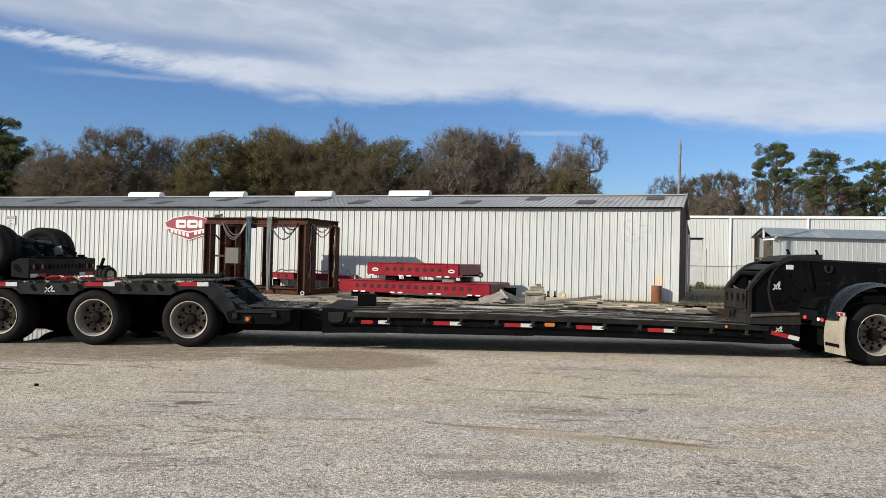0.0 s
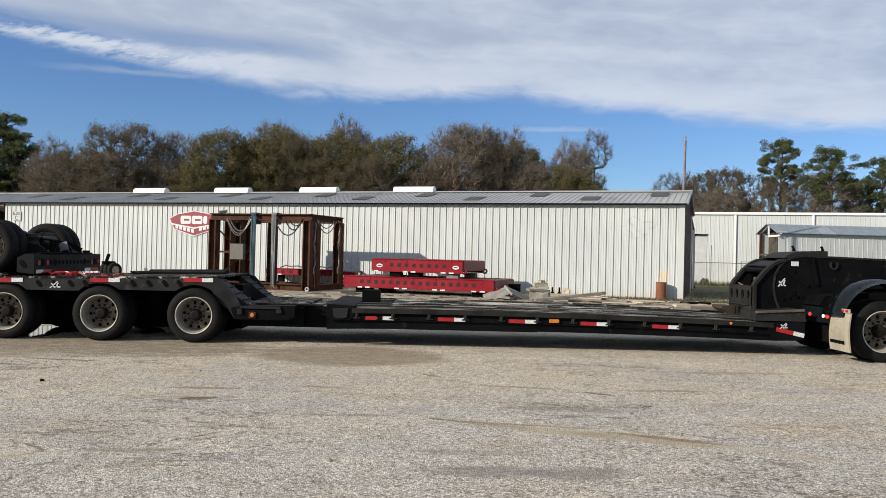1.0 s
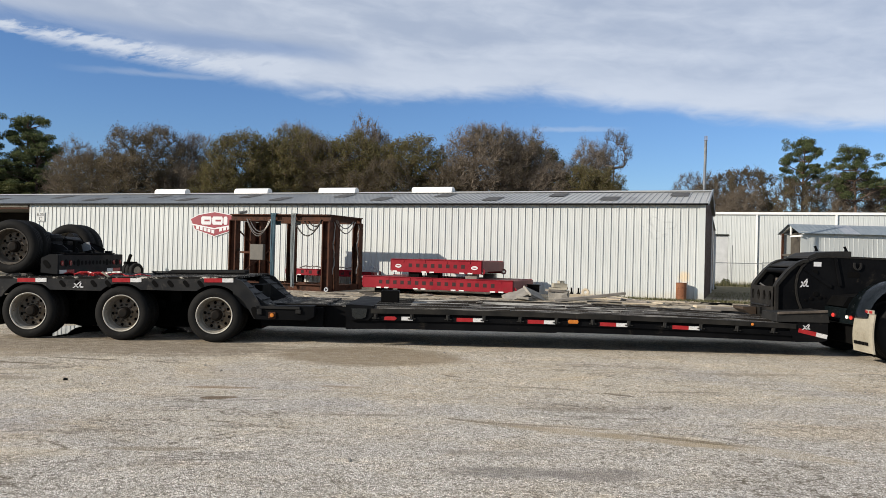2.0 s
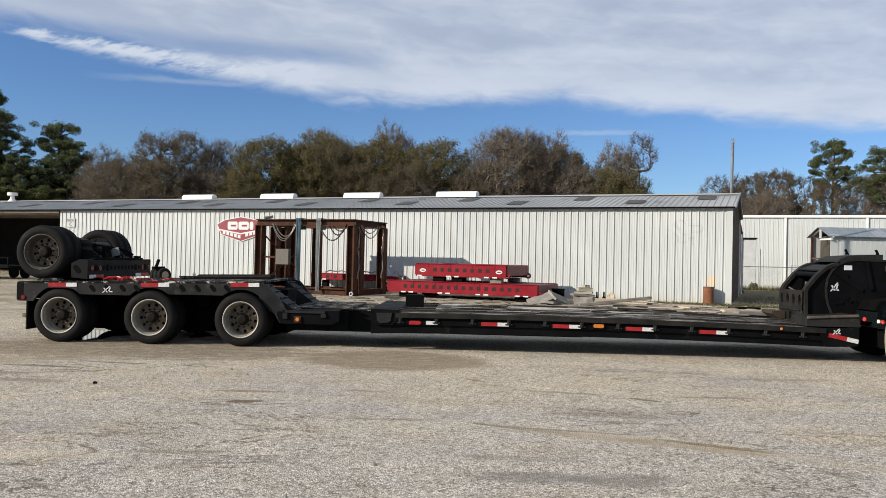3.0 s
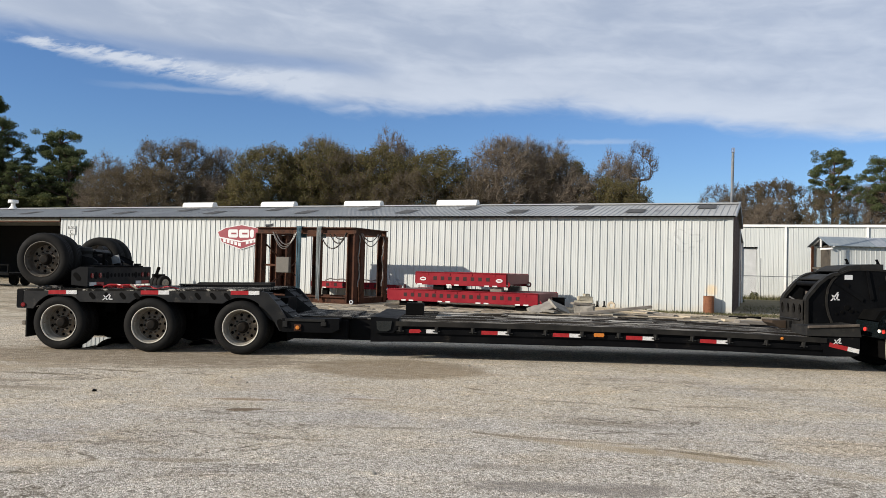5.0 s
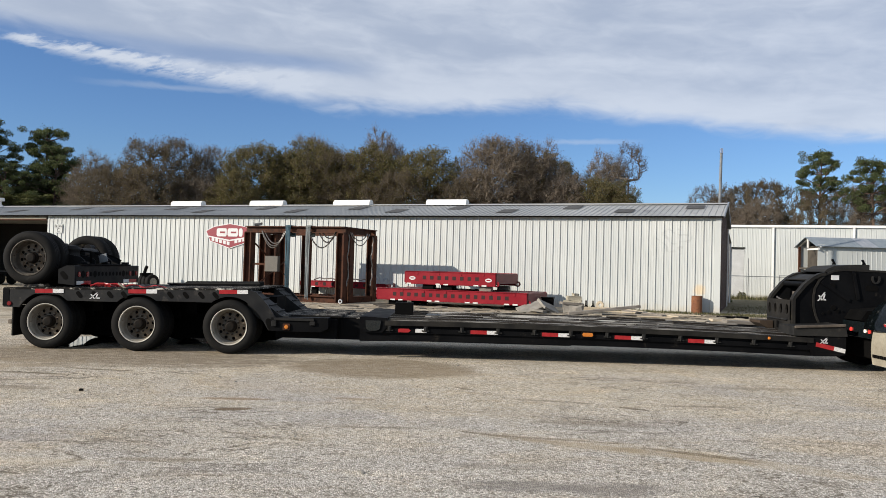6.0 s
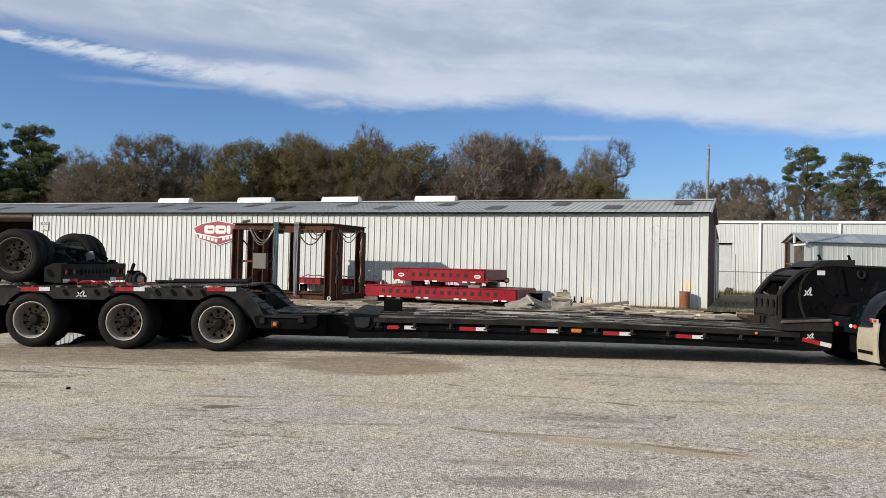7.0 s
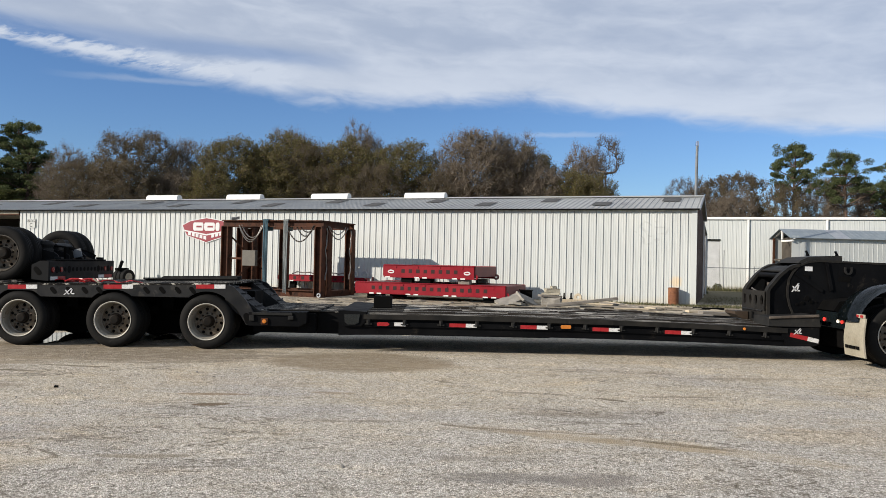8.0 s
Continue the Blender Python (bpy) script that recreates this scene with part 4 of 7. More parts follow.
for z in (0.22, 0.45, 0.68, 0.9):
    part("rail", rod(B(), (0.04, -0.06, ZF + z), (1.2, -0.06, ZF + z), 0.014, seg=6), M_POLE, land)
    part("rail", rod(B(), (0.04, -0.06, ZF + z), (0.04, 1.55, ZF + z), 0.014, seg=6), M_POLE, land)

# the tall pole behind the warehouse
pl = thing("pole", "tall bare grey steel pole behind the warehouse", "pole", pose(14.56, 44.0, 0, 0, 0.6))
part("shaft", rod(B(), (0, 0, 0), (0, 0, 8.50), 0.085, 0.075, 10), M_POLE, pl, smooth=False)
part("cap", rod(B(), (0, 0, 8.36), (0, 0, 8.62), 0.10, 0.085, 10), M_CHROME, pl, "bright metal cap")


# ---------- lowboy trailer ----------
Y0, Y1 = 13.05, 15.65
trailer = thing("lowboy_trailer", "black extendable lowboy trailer with three axles and a plank deck", "trailer", pose(0, 0, 0))
TYRE_R = 0.455


def tyre_mesh():
    prof = [(0.292, 0.028), (0.315, 0.008), (0.36, -0.004), (0.405, 0.002), (0.436, 0.022), (0.450, 0.040)]
    for a in (0.075, 0.125, 0.175):
        prof += [(0.455, a - 0.022), (0.455, a - 0.006), (0.443, a - 0.004), (0.443, a + 0.004), (0.455, a + 0.006)]
    prof += [(0.450, 0.21), (0.436, 0.228), (0.405, 0.248), (0.36, 0.254), (0.315, 0.242), (0.292, 0.222)]
    return lathe(B(), prof, 44)


def rim_mesh():
    """Rolled flange and deep well of a steel wheel."""
    return lathe(B(), [(0.292, 0.03), (0.304, 0.014), (0.306, 0.004), (0.298, 0.002), (0.288, 0.018), (0.282, 0.04), (0.272, 0.06),
                       (0.264, 0.10), (0.262, 0.175), (0.252, 0.190)], 40)


def disc_mesh():
    """Dished disc with ten round openings."""
    bm = B()
    n, k, rc, rh = 10, 8, 0.207, 0.028
    for i in range(n):
        a0, a1 = 2 * math.pi * i / n, 2 * math.pi * (i + 1) / n
        am = (a0 + a1) / 2
        outer = []
        for r, a in ((0.253, am), (0.253, a1), (0.207, a1), (0.165, a1), (0.165, am), (0.165, a0), (0.207, a0), (0.253, a0)):
            outer.append(bm.verts.new((r * math.cos(a), 0.190 - (0.253 - r) * 0.25, r * math.sin(a))))
        inner, deep = [], []
        c = Vector((rc * math.cos(am), 0.1785, rc * math.sin(am)))
        er, et = Vector((math.cos(am), 0, math.sin(am))), Vector((-math.sin(am), 0, math.cos(am)))
        for q in range(k):
            b = -2 * math.pi * q / k
            p = c + er * rh * math.cos(b) - et * rh * math.sin(b)
            inner.append(bm.verts.new(p))
            deep.append(bm.verts.new(p + Vector((0, 0.012, 0))))
        for q in range(k):
            j = (q + 1) % k
            bm.faces.new((outer[q], outer[j], inner[j], inner[q]))
            bm.faces.new((inner[q], inner[j], deep[j], deep[q]))
    lathe(bm, [(0.165, 0.168), (0.15, 0.158), (0.105, 0.158), (0.10, 0.158)], 20)
    bmesh.ops.remove_doubles(bm, verts=bm.verts[:], dist=0.002)
    bmesh.ops.recalc_face_normals(bm, faces=bm.faces[:])
    return bm


def hub_mesh():
    bm = lathe(B(), [(0.102, 0.16), (0.10, 0.125), (0.085, 0.11), (0.082, 0.07), (0.06, 0.058), (0.0, 0.056)], 20)
    for i in range(10):
        a = 2 * math.pi * (i + 0.5) / 10
        rod(bm, (0.135 * math.cos(a), 0.16, 0.135 * math.sin(a)), (0.135 * math.cos(a), 0.125, 0.135 * math.sin(a)), 0.016, seg=6)
    return bm


ME_TYRE = mesh_of("tyre", tyre_mesh(), M_TYRE, True)
ME_RIM = mesh_of("wheel", rim_mesh(), M_RIM)
ME_RIMDARK = mesh_of("wheel", rim_mesh(), M_RIMDARK)
ME_DISC = mesh_of("wheel_disc", disc_mesh(), M_DISC)
ME_FLANGE = mesh_of("rim_flange", lathe(B(), [(0.306, 0.014), (0.309, 0.002), (0.302, -0.002), (0.294, 0.004), (0.288, 0.016)], 40), M_FLANGE, True)
ME_HUB = mesh_of("hub", hub_mesh(), M_HUB)
ME_DRUM = mesh_of("brake_drum", lathe(B(), [(0.0, 0.215), (0.255, 0.215), (0.255, 0.42), (0.0, 0.42)], 24), M_DARK)


def dual(parent, x, z, near=True, spin=0.0, y=None, rim=None):
    """Twin tyres on a disc wheel; outer face towards -y when near."""
    yy = (Y0 if near else Y1) if y is None else y
    w = part("wheel", rim or ME_RIM, M_RIM, parent, "dark brown steel wheel rim" if rim else "dusty tan steel wheel rim", m=pose(x, yy, z, 0, 0, 0 if near else 180) @ pose(0, 0, 0, 0, spin, 0))
    part("tyre", ME_TYRE, M_TYRE, w)
    part("tyre", ME_TYRE, M_TYRE, w, m=Matrix.Translation((0, 0.30, 0)))
    part("wheel_disc", ME_DISC, M_DISC, w, "rusty brown wheel disc")
    if not rim:
        part("rim_flange", ME_FLANGE, M_FLANGE, w, "pale rolled rim edge")
    part("hub", ME_HUB, M_HUB, w)
    part("brake_drum", ME_DRUM, M_DARK, w)
    return w


AX = (-6.88, -5.33, -3.78)
for k, x in enumerate(AX):
    dual(trailer, x, TYRE_R, True, 13 * k)
    dual(trailer, x, TYRE_R, False, 29 * k)
    # axle and springs near-black, their shade put into the colour
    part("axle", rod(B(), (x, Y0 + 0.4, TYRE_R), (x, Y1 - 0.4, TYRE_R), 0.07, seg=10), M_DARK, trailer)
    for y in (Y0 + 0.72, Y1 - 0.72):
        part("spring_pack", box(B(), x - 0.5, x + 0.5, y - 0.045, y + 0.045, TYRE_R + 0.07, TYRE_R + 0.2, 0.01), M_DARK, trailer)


def top_z(x):
    return 1.0 + 0.0225 * (x + 7.6)


def bogie_side():
    """Side plate of the rear carriage with three wheel arches along its lower edge."""
    pts = [(-7.60, top_z(-7.6)), (-7.60, 0.685), (-7.33, 0.685)]
    for k, x in enumerate(AX):
        r = 0.505
        low = top_z(x - 0.77) - 0.215 if k else 0.72
        low1 = top_z(x + 0.77) - 0.215 if k < 2 else 0.80
        a0 = math.asin(min(1, (low - TYRE_R) / r))
        a1 = math.asin((low1 - TYRE_R) / r)
        for q in range(13):
            a = math.pi - a0 - (math.pi - a0 - a1) * q / 12
            z = min(TYRE_R + r * math.sin(a), top_z(x) - 0.10)
            pts.append((x + r * math.cos(a), z))
    pts = [p for p in pts if p[0] < -3.33]
    pts += [(-3.30, 0.72), (-3.12, 0.42), (-2.98, 0.42), (-2.98, 0.60), (-3.16, 0.86), (-3.34, 1.05), (-3.50, top_z(-3.5))]
    return pts


SIDE = bogie_side()
for y in (Y0 + 0.006, Y1 - 0.066):
    part("side_plate", slab(B(), SIDE, y, y + 0.06), M_PLATE, trailer)
# slanting oval openings: flat near-black plates, the holes' shade in their colour
OVAL = B()
ring = [(0.034 * math.cos(radians(q)) + (0.022 if k < 7 else -0.022), 0.034 * math.sin(radians(q)) + (-0.026 if k < 7 else 0.026))
        for k, q in enumerate([-140 + 30 * i for i in range(7)] + [40 + 30 * i for i in range(7)])]
slab(OVAL, ring, 0.0, 0.003)
ME_OVAL = mesh_of("oval_hole_shade", OVAL, M_DARK)
for x in (-6.32, -6.06, -5.80, -5.56, -4.78, -4.52, -4.26, -4.02):
    part("oval_hole_shade", ME_OVAL, M_DARK, trailer, m=Matrix.Translation((x, Y0 + 0.002, top_z(x) - 0.105)))
part("oval_hole_shade", ME_OVAL, M_DARK, trailer, m=Matrix.Translation((-3.10, Y0 + 0.002, 0.52)) @ pose(0, 0, 0, 0, 20, 0) @ Matrix.Diagonal((1.5, 1, 1.5, 1)))
part("top_flange", slab(B(), [(-7.60, top_z(-7.6) - 0.02), (-3.45, top_z(-3.45) - 0.02), (-3.45, top_z(-3.45) + 0.012), (-7.60, top_z(-7.6) + 0.012)],
                        Y0 + 0.002, Y1 - 0.002), M_SCUFF, trailer, "black top plate with painted-in glints")
part("rear_beam", box(B(), -7.62, -7.50, Y0, Y1, 0.70, 1.0, 0.01), M_BLACK, trailer)
# mostly unseen plate added to keep sun off the ground under the carriage
part("sun_block_plate", box(B(), -7.45, -7.43, Y0 + 0.64, Y1 - 0.64, 0.12, 0.69), M_DARK, trailer)
part("mud_flap", box(B(), -7.46, -7.44, Y0 + 0.03, Y0 + 0.62, 0.20, 0.70), M_TYRE, trailer, "black rubber mud flap")
part("mud_flap", box(B(), -7.46, -7.44, Y1 - 0.62, Y1 - 0.03, 0.20, 0.70), M_TYRE, trailer, "black rubber mud flap")
part("flap_bracket", box(B(), -7.54, -7.47, Y0 + 0.05, Y0 + 0.14, 0.40, 0.47, 0.008), M_DISC, trailer)
part("tail_lamp", lathe(B(), [(0.0, -0.012), (0.035, -0.010), (0.04, 0.0)], 14), M_REDLENS, trailer, "round red lamp", m=Matrix.Translation((-7.50, Y0 - 0.001, 0.745)))
# tanks added to hide bright ground beyond, near-black for shade
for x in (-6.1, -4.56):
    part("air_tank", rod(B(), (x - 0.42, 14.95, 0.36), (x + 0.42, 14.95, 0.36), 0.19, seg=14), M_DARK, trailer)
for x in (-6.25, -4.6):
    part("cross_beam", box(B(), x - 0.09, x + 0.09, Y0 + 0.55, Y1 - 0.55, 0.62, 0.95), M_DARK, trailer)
# spine made deep to block the view beneath, near-black for shade
part("spine_blocker", box(B(), -7.4, -3.2, 14.0, 14.7, 0.16, 0.94), M_DARK, trailer)


def marker(x, y, z, tilt_=0.0, red=0.27, white_=0.195, high=0.062, parent=None):
    """Conspicuity tape: a red strip, then a white one."""
    m = pose(x, y, z, 0, tilt_, 0)
    part("red_marker", box(B(), -red, 0.0, -0.004, 0.0, -high / 2, high / 2), M_REFRED, parent, "red reflective strip", m=m)
    part("white_marker", box(B(), 0.002, white_, -0.004, 0.0, -high / 2, high / 2), M_REFWHITE, parent, "white reflective strip", m=m)


for x in (-6.77, -5.19, -3.66):
    marker(x, Y0 + 0.001, top_z(x) - 0.045, -1.3, 0.30, 0.185, 0.068, trailer)
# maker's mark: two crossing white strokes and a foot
for x0, z0, x1, z1 in ((-6.15, 0.855, -6.03, 0.965), (-6.13, 0.935, -6.07, 0.86), (-6.05, 0.865, -5.97, 0.865), (-6.05, 0.865, -6.02, 0.945)):
    part("white_mark", slab(B(), [(x0, z0), (x0 + 0.022, z0), (x1 + 0.022, z1), (x1, z1)] if z0 != z1 else [(x0, z0), (x1, z0), (x1, z0 + 0.02), (x0, z0 + 0.02)],
                            Y0 - 0.002, Y0 + 0.004), M_SIGNWHITE, trailer)


def ramp(y0, y1):
    bm = B()
    top = [(-3.50, top_z(-3.5) - 0.015), (-2.93, 0.66), (-2.80, 0.655), (-2.80, 0.50), (-2.98, 0.44), (-3.30, 0.60), (-3.50, 0.80)]
    slab(bm, top, y0, y1)
    for k in range(4):
        u = (k + 0.5) / 4
        x, z = -3.48 + 0.55 * u, top_z(-3.5) - 0.015 - 0.395 * u
        turned_box(bm, pose(x, (y0 + y1) / 2, z + 0.004, 0, 35, 0), 0.025, y1 - y0 - 0.04, 0.012)
    return bm


part("ramp", ramp(Y0 + 0.09, Y0 + 0.66), M_DUSTY, trailer, "sloped ramp with tread bars")
part("ramp", ramp(Y1 - 0.66, Y1 - 0.09), M_DUSTY, trailer, "sloped ramp with tread bars")
part("ramp_web", box(B(), -3.45, -2.9, Y0 + 0.67, Y1 - 0.67, 0.45, 0.62), M_DARK, trailer)
# hinge section behind the sliding beam
part("hinge_box", slab(B(), [(-3.08, 0.41), (-2.24, 0.41), (-2.12, 0.47), (-2.12, 0.65), (-3.08, 0.635)], Y0, Y0 + 0.42), M_BLACK, trailer)
part("hinge_box", slab(B(), [(-3.08, 0.41), (-2.24, 0.41), (-2.12, 0.47), (-2.12, 0.65), (-3.08, 0.635)], Y1 - 0.42, Y1), M_BLACK, trailer)
part("hinge_plate", box(B(), -3.0, -1.95, Y0 + 0.3, Y1 - 0.3, 0.636, 0.668, 0.008), M_SCUFF, trailer, "steel cover plate with painted-in glints")
part("hinge_lip", box(B(), -3.02, -2.35, Y0 - 0.03, Y0 - 0.002, 0.59, 0.635, 0.006), M_DUSTY, trailer)
part("hinge_lug", box(B(), -2.42, -2.33, Y0 - 0.035, Y0 - 0.002, 0.52, 0.588, 0.008), M_DUSTY, trailer)
part("hinge_lug", box(B(), -3.06, -2.98, Y0 - 0.035, Y0 - 0.002, 0.49, 0.588, 0.008), M_DUSTY, trailer)
part("side_lamp_box", box(B(), -2.87, -2.75, Y0 - 0.025, Y0 - 0.002, 0.43, 0.54, 0.008), M_RUST, trailer)
part("amber_lamp", lathe(B(), [(0.0, -0.020), (0.03, -0.016), (0.036, 0.0)], 14), M_AMBER, trailer, "round amber lamp", m=Matrix.Translation((-2.81, Y0 - 0.026, 0.487)))
part("beam_end", box(B(), -2.30, -2.0, 13.3, 15.4, 0.28, 0.62, 0.01), M_BLACK, trailer)
part("sliding_beam", box(B(), -3.1, 2.0, 13.50, 13.80, 0.262, 0.625, 0.006), M_BLACK, trailer)
part("sliding_beam", box(B(), -3.1, 2.0, 14.90, 15.20, 0.262, 0.625, 0.006), M_BLACK, trailer)
part("beam_top", box(B(), -2.2, 1.0, 13.49, 15.21, 0.626, 0.642, 0.004), M_SCUFF, trailer)
marker(-1.40, 13.495, 0.37, 0, 0.20, 0.16, 0.055, trailer)


def deck_z(x):
    """Top of the slightly cambered deck."""
    return 0.676 - 0.003 * (x - 0.83) ** 2


def deck_tilt(x):
    return math.degrees(math.atan(0.006 * (x - 0.83)))


DX0, DX1 = -1.22, 6.28


def along_deck(pts):
    """Lifts an outline on to the deck's curve, with points between where an edge is long."""
    out = []
    for (x0, z0), (x1, z1) in zip(pts, pts[1:] + pts[:1]):
        n = max(1, int(abs(x1 - x0) / 0.5))
        out += [(x0 + (x1 - x0) * k / n, z0 + (z1 - z0) * k / n) for k in range(n)]
    return [(x, z + deck_z(x)) for x, z in out]


STAYS = set(trailer.children)
part("side_rail", slab(B(), along_deck([(DX0, -0.035), (DX1, -0.035), (DX1, -0.335), (DX0 + 0.5, -0.375), (DX0, -0.385)]), Y0 + 0.05, Y0 + 0.16), M_BLACK, trailer)
part("side_rail", slab(B(), along_deck([(DX0, -0.035), (DX1, -0.035), (DX1, -0.335), (DX0 + 0.5, -0.375), (DX0, -0.385)]), Y1 - 0.16, Y1 - 0.05), M_BLACK, trailer)
# near rail toned lighter to draw its highlight line
part("rub_rail", slab(B(), along_deck([(DX0 + 0.42, -0.03), (DX1, -0.03), (DX1, -0.11), (DX0 + 0.42, -0.11)]), Y0 - 0.02, Y0 + 0.049), M_NECKEDGE, trailer)
part("rub_rail", slab(B(), along_deck([(DX0 + 0.42, -0.03), (DX1, -0.03), (DX1, -0.11), (DX0 + 0.42, -0.11)]), Y1 - 0.049, Y1 + 0.02), M_BLACK, trailer)
part("marker_rail", slab(B(), along_deck([(DX0 + 0.42, -0.16), (DX1, -0.16), (DX1, -0.235), (DX0 + 0.42, -0.235)]), Y0 + 0.012, Y0 + 0.049), M_BLACK, trailer)
# under-deck beams carry the shade below the deck in their colour
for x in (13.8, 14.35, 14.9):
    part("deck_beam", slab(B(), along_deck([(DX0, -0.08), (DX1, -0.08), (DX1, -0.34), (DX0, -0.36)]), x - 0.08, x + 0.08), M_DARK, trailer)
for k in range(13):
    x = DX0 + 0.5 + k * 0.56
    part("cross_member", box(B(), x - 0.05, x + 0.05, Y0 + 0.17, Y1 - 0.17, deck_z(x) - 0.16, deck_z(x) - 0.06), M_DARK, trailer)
part("deck_end", slab(B(), along_deck([(DX0, 0.03), (DX0 + 0.10, 0.035), (DX0 + 0.46, 0.012), (DX0 + 0.46, -0.14), (DX0 + 0.38, -0.23), (DX0 + 0.08, -0.23), (DX0, -0.15)]), Y0 - 0.01, Y1 + 0.01), M_BLACK, trailer)
part("end_pocket", slab(B(), along_deck([(DX0 + 0.10, -0.03), (DX0 + 0.36, -0.03), (DX0 + 0.34, -0.17), (DX0 + 0.28, -0.2), (DX0 + 0.16, -0.2), (DX0 + 0.11, -0.16)]), Y0 - 0.03, Y0 - 0.012), M_TRUCK, trailer)
part("red_marker", slab(B(), [(x, deck_z(x) - 0.19 + dz_) for x, dz_ in ((-0.575, 0.02), (-0.55, 0.031), (-0.40, 0.031), (-0.366, 0.0), (-0.40, -0.031), (-0.575, -0.031))],
                        Y0 + 0.006, Y0 + 0.010), M_REFRED, trailer, "worn red reflective strip")
part("white_marker", box(B(), -0.29, -0.10, Y0 + 0.006, Y0 + 0.010, deck_z(-0.2) - 0.221, deck_z(-0.2) - 0.159), M_REFWHITE, trailer, "white reflective strip")
for x in (0.90, 2.085, 3.29, 4.50):
    marker(x, Y0 + 0.010, deck_z(x) - 0.19, deck_tilt(x), 0.27, 0.19, 0.062, trailer)
ME_HOOK = B()
box(ME_HOOK, -0.03, 0.03, -0.01, 0.03, -0.08, 0.0, 0.008)
rod(ME_HOOK, (-0.06, -0.005, -0.085), (0.06, -0.005, -0.085), 0.011, seg=6)
rod(ME_HOOK, (0.0, -0.02, -0.02), (0.0, -0.02, -0.10), 0.009, seg=6)
ME_HOOK = mesh_of("tie_down", ME_HOOK, M_DUSTY)
for k in range(12):
    x = -0.72 + k * 0.603
    part("tie_down", ME_HOOK, M_DUSTY, trailer, m=pose(x, Y0 - 0.003, deck_z(x) - 0.105, 0, deck_tilt(x), 0))
    part("tie_down", ME_HOOK, M_DUSTY, trailer, m=pose(x, Y1 + 0.003, deck_z(x) - 0.105, 0, deck_tilt(x), 180))
part("amber_lamp", lathe(B(), [(0.0, -0.014), (0.020, -0.012), (0.025, 0.0)], 14), M_AMBER, trailer, "round amber lamp", m=Matrix.Translation((5.55, Y0 - 0.026, deck_z(5.55) - 0.075)))
for x in (2.57,):
    part("lamp_box", box(B(), x - 0.10, x + 0.10, Y0 - 0.006, Y0 + 0.008, deck_z(x) - 0.225, deck_z(x) - 0.105, 0.006), M_BLACK, trailer)
    part("amber_lamp", slab(B(), [(x - 0.075, deck_z(x) - 0.135), (x + 0.075, deck_z(x) - 0.135), (x + 0.088, deck_z(x) - 0.165), (x + 0.075, deck_z(x) - 0.195),
                                  (x - 0.075, deck_z(x) - 0.195), (x - 0.088, deck_z(x) - 0.165)], Y0 - 0.022, Y0 - 0.007), M_AMBER, trailer, "oblong amber lamp")
# planks, laid lengthwise in three lengths
prow = np.random.default_rng(5)
NPL = 15
pw = (Y1 - Y0 - 0.02) / NPL
for r in range(NPL):
    cuts = sorted([DX0 + 0.47, DX1 - 0.02, 1.1 + prow.uniform(-0.7, 0.7), 3.9 + prow.uniform(-0.7, 0.7)])
    for a, b in zip(cuts, cuts[1:]):
        lift = prow.uniform(-0.030, 0.016)
        y = Y0 + 0.01 + r * pw
        bm = B()
        slab(bm, [(a + 0.006, deck_z(a) - 0.055 + lift), (b - 0.006, deck_z(b) - 0.055 + lift), (b - 0.006, deck_z(b) + lift), (a + 0.006, deck_z(a) + lift + prow.uniform(-0.006, 0.006))],
             y + 0.006, y + pw - 0.008 - prow.uniform(0, 0.012))
        part("plank", bm, M_PLANK, trailer)
    part("cleat", box(B(), -0.75, -0.15, Y0 + 0.01 + r * pw + 0.02, Y0 + 0.01 + r * pw + 0.06, deck_z(-0.5) + 0.004, deck_z(-0.5) + 0.03), M_DUSTY, trailer) if r % 3 == 0 else None
blk = single("steel_block", box(B(), -0.72, -0.40, 14.1, 14.4, deck_z(-0.5) + 0.013, deck_z(-0.5) + 0.225, 0.008), M_DARK,
             "black steel block standing on the trailer deck", "block")


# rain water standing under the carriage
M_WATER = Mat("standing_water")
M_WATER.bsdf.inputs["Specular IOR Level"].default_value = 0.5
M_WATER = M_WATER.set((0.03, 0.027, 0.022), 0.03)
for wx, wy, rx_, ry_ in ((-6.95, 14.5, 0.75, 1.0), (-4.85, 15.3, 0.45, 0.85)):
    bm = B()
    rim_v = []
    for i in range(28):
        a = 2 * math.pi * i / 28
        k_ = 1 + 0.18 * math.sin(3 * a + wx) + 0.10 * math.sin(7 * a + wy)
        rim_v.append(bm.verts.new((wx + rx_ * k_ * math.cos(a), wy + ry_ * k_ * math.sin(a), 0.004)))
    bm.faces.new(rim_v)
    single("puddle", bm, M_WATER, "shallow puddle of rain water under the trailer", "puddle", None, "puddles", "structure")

# folded flip axle riding on the rear carriage
flip = thing("flip_axle", "folded black flip axle with twin tyres resting on the trailer", "axle", pose(0, 0, 0))
dual(flip, -7.25, 1.52, True, 8, Y0 + 0.07, ME_RIMDARK)
dual(flip, -7.22, 1.52, False, 40, None, ME_RIMDARK)
part("axle_tube", rod(B(), (-7.22, 13.5, 1.52), (-7.22, 15.2, 1.52), 0.085, seg=12), M_BLACK, flip)
part("frame_arm", box(B(), -7.25, -6.53, 13.85, 14.0, 1.30, 1.44, 0.012), M_BLACK, flip)
part("frame_arm", box(B(), -7.25, -6.53, 14.70, 14.85, 1.30, 1.44, 0.012), M_BLACK, flip)
part("air_bag", lathe(B(), [(0.0, 0.26), (0.10, 0.25), (0.13, 0.19), (0.11, 0.13), (0.13, 0.07), (0.10, 0.01), (0.0, 0.0)], 18, "z"), M_DUSTY, flip, m=Matrix.Translation((-6.9, 13.95, 1.50)))
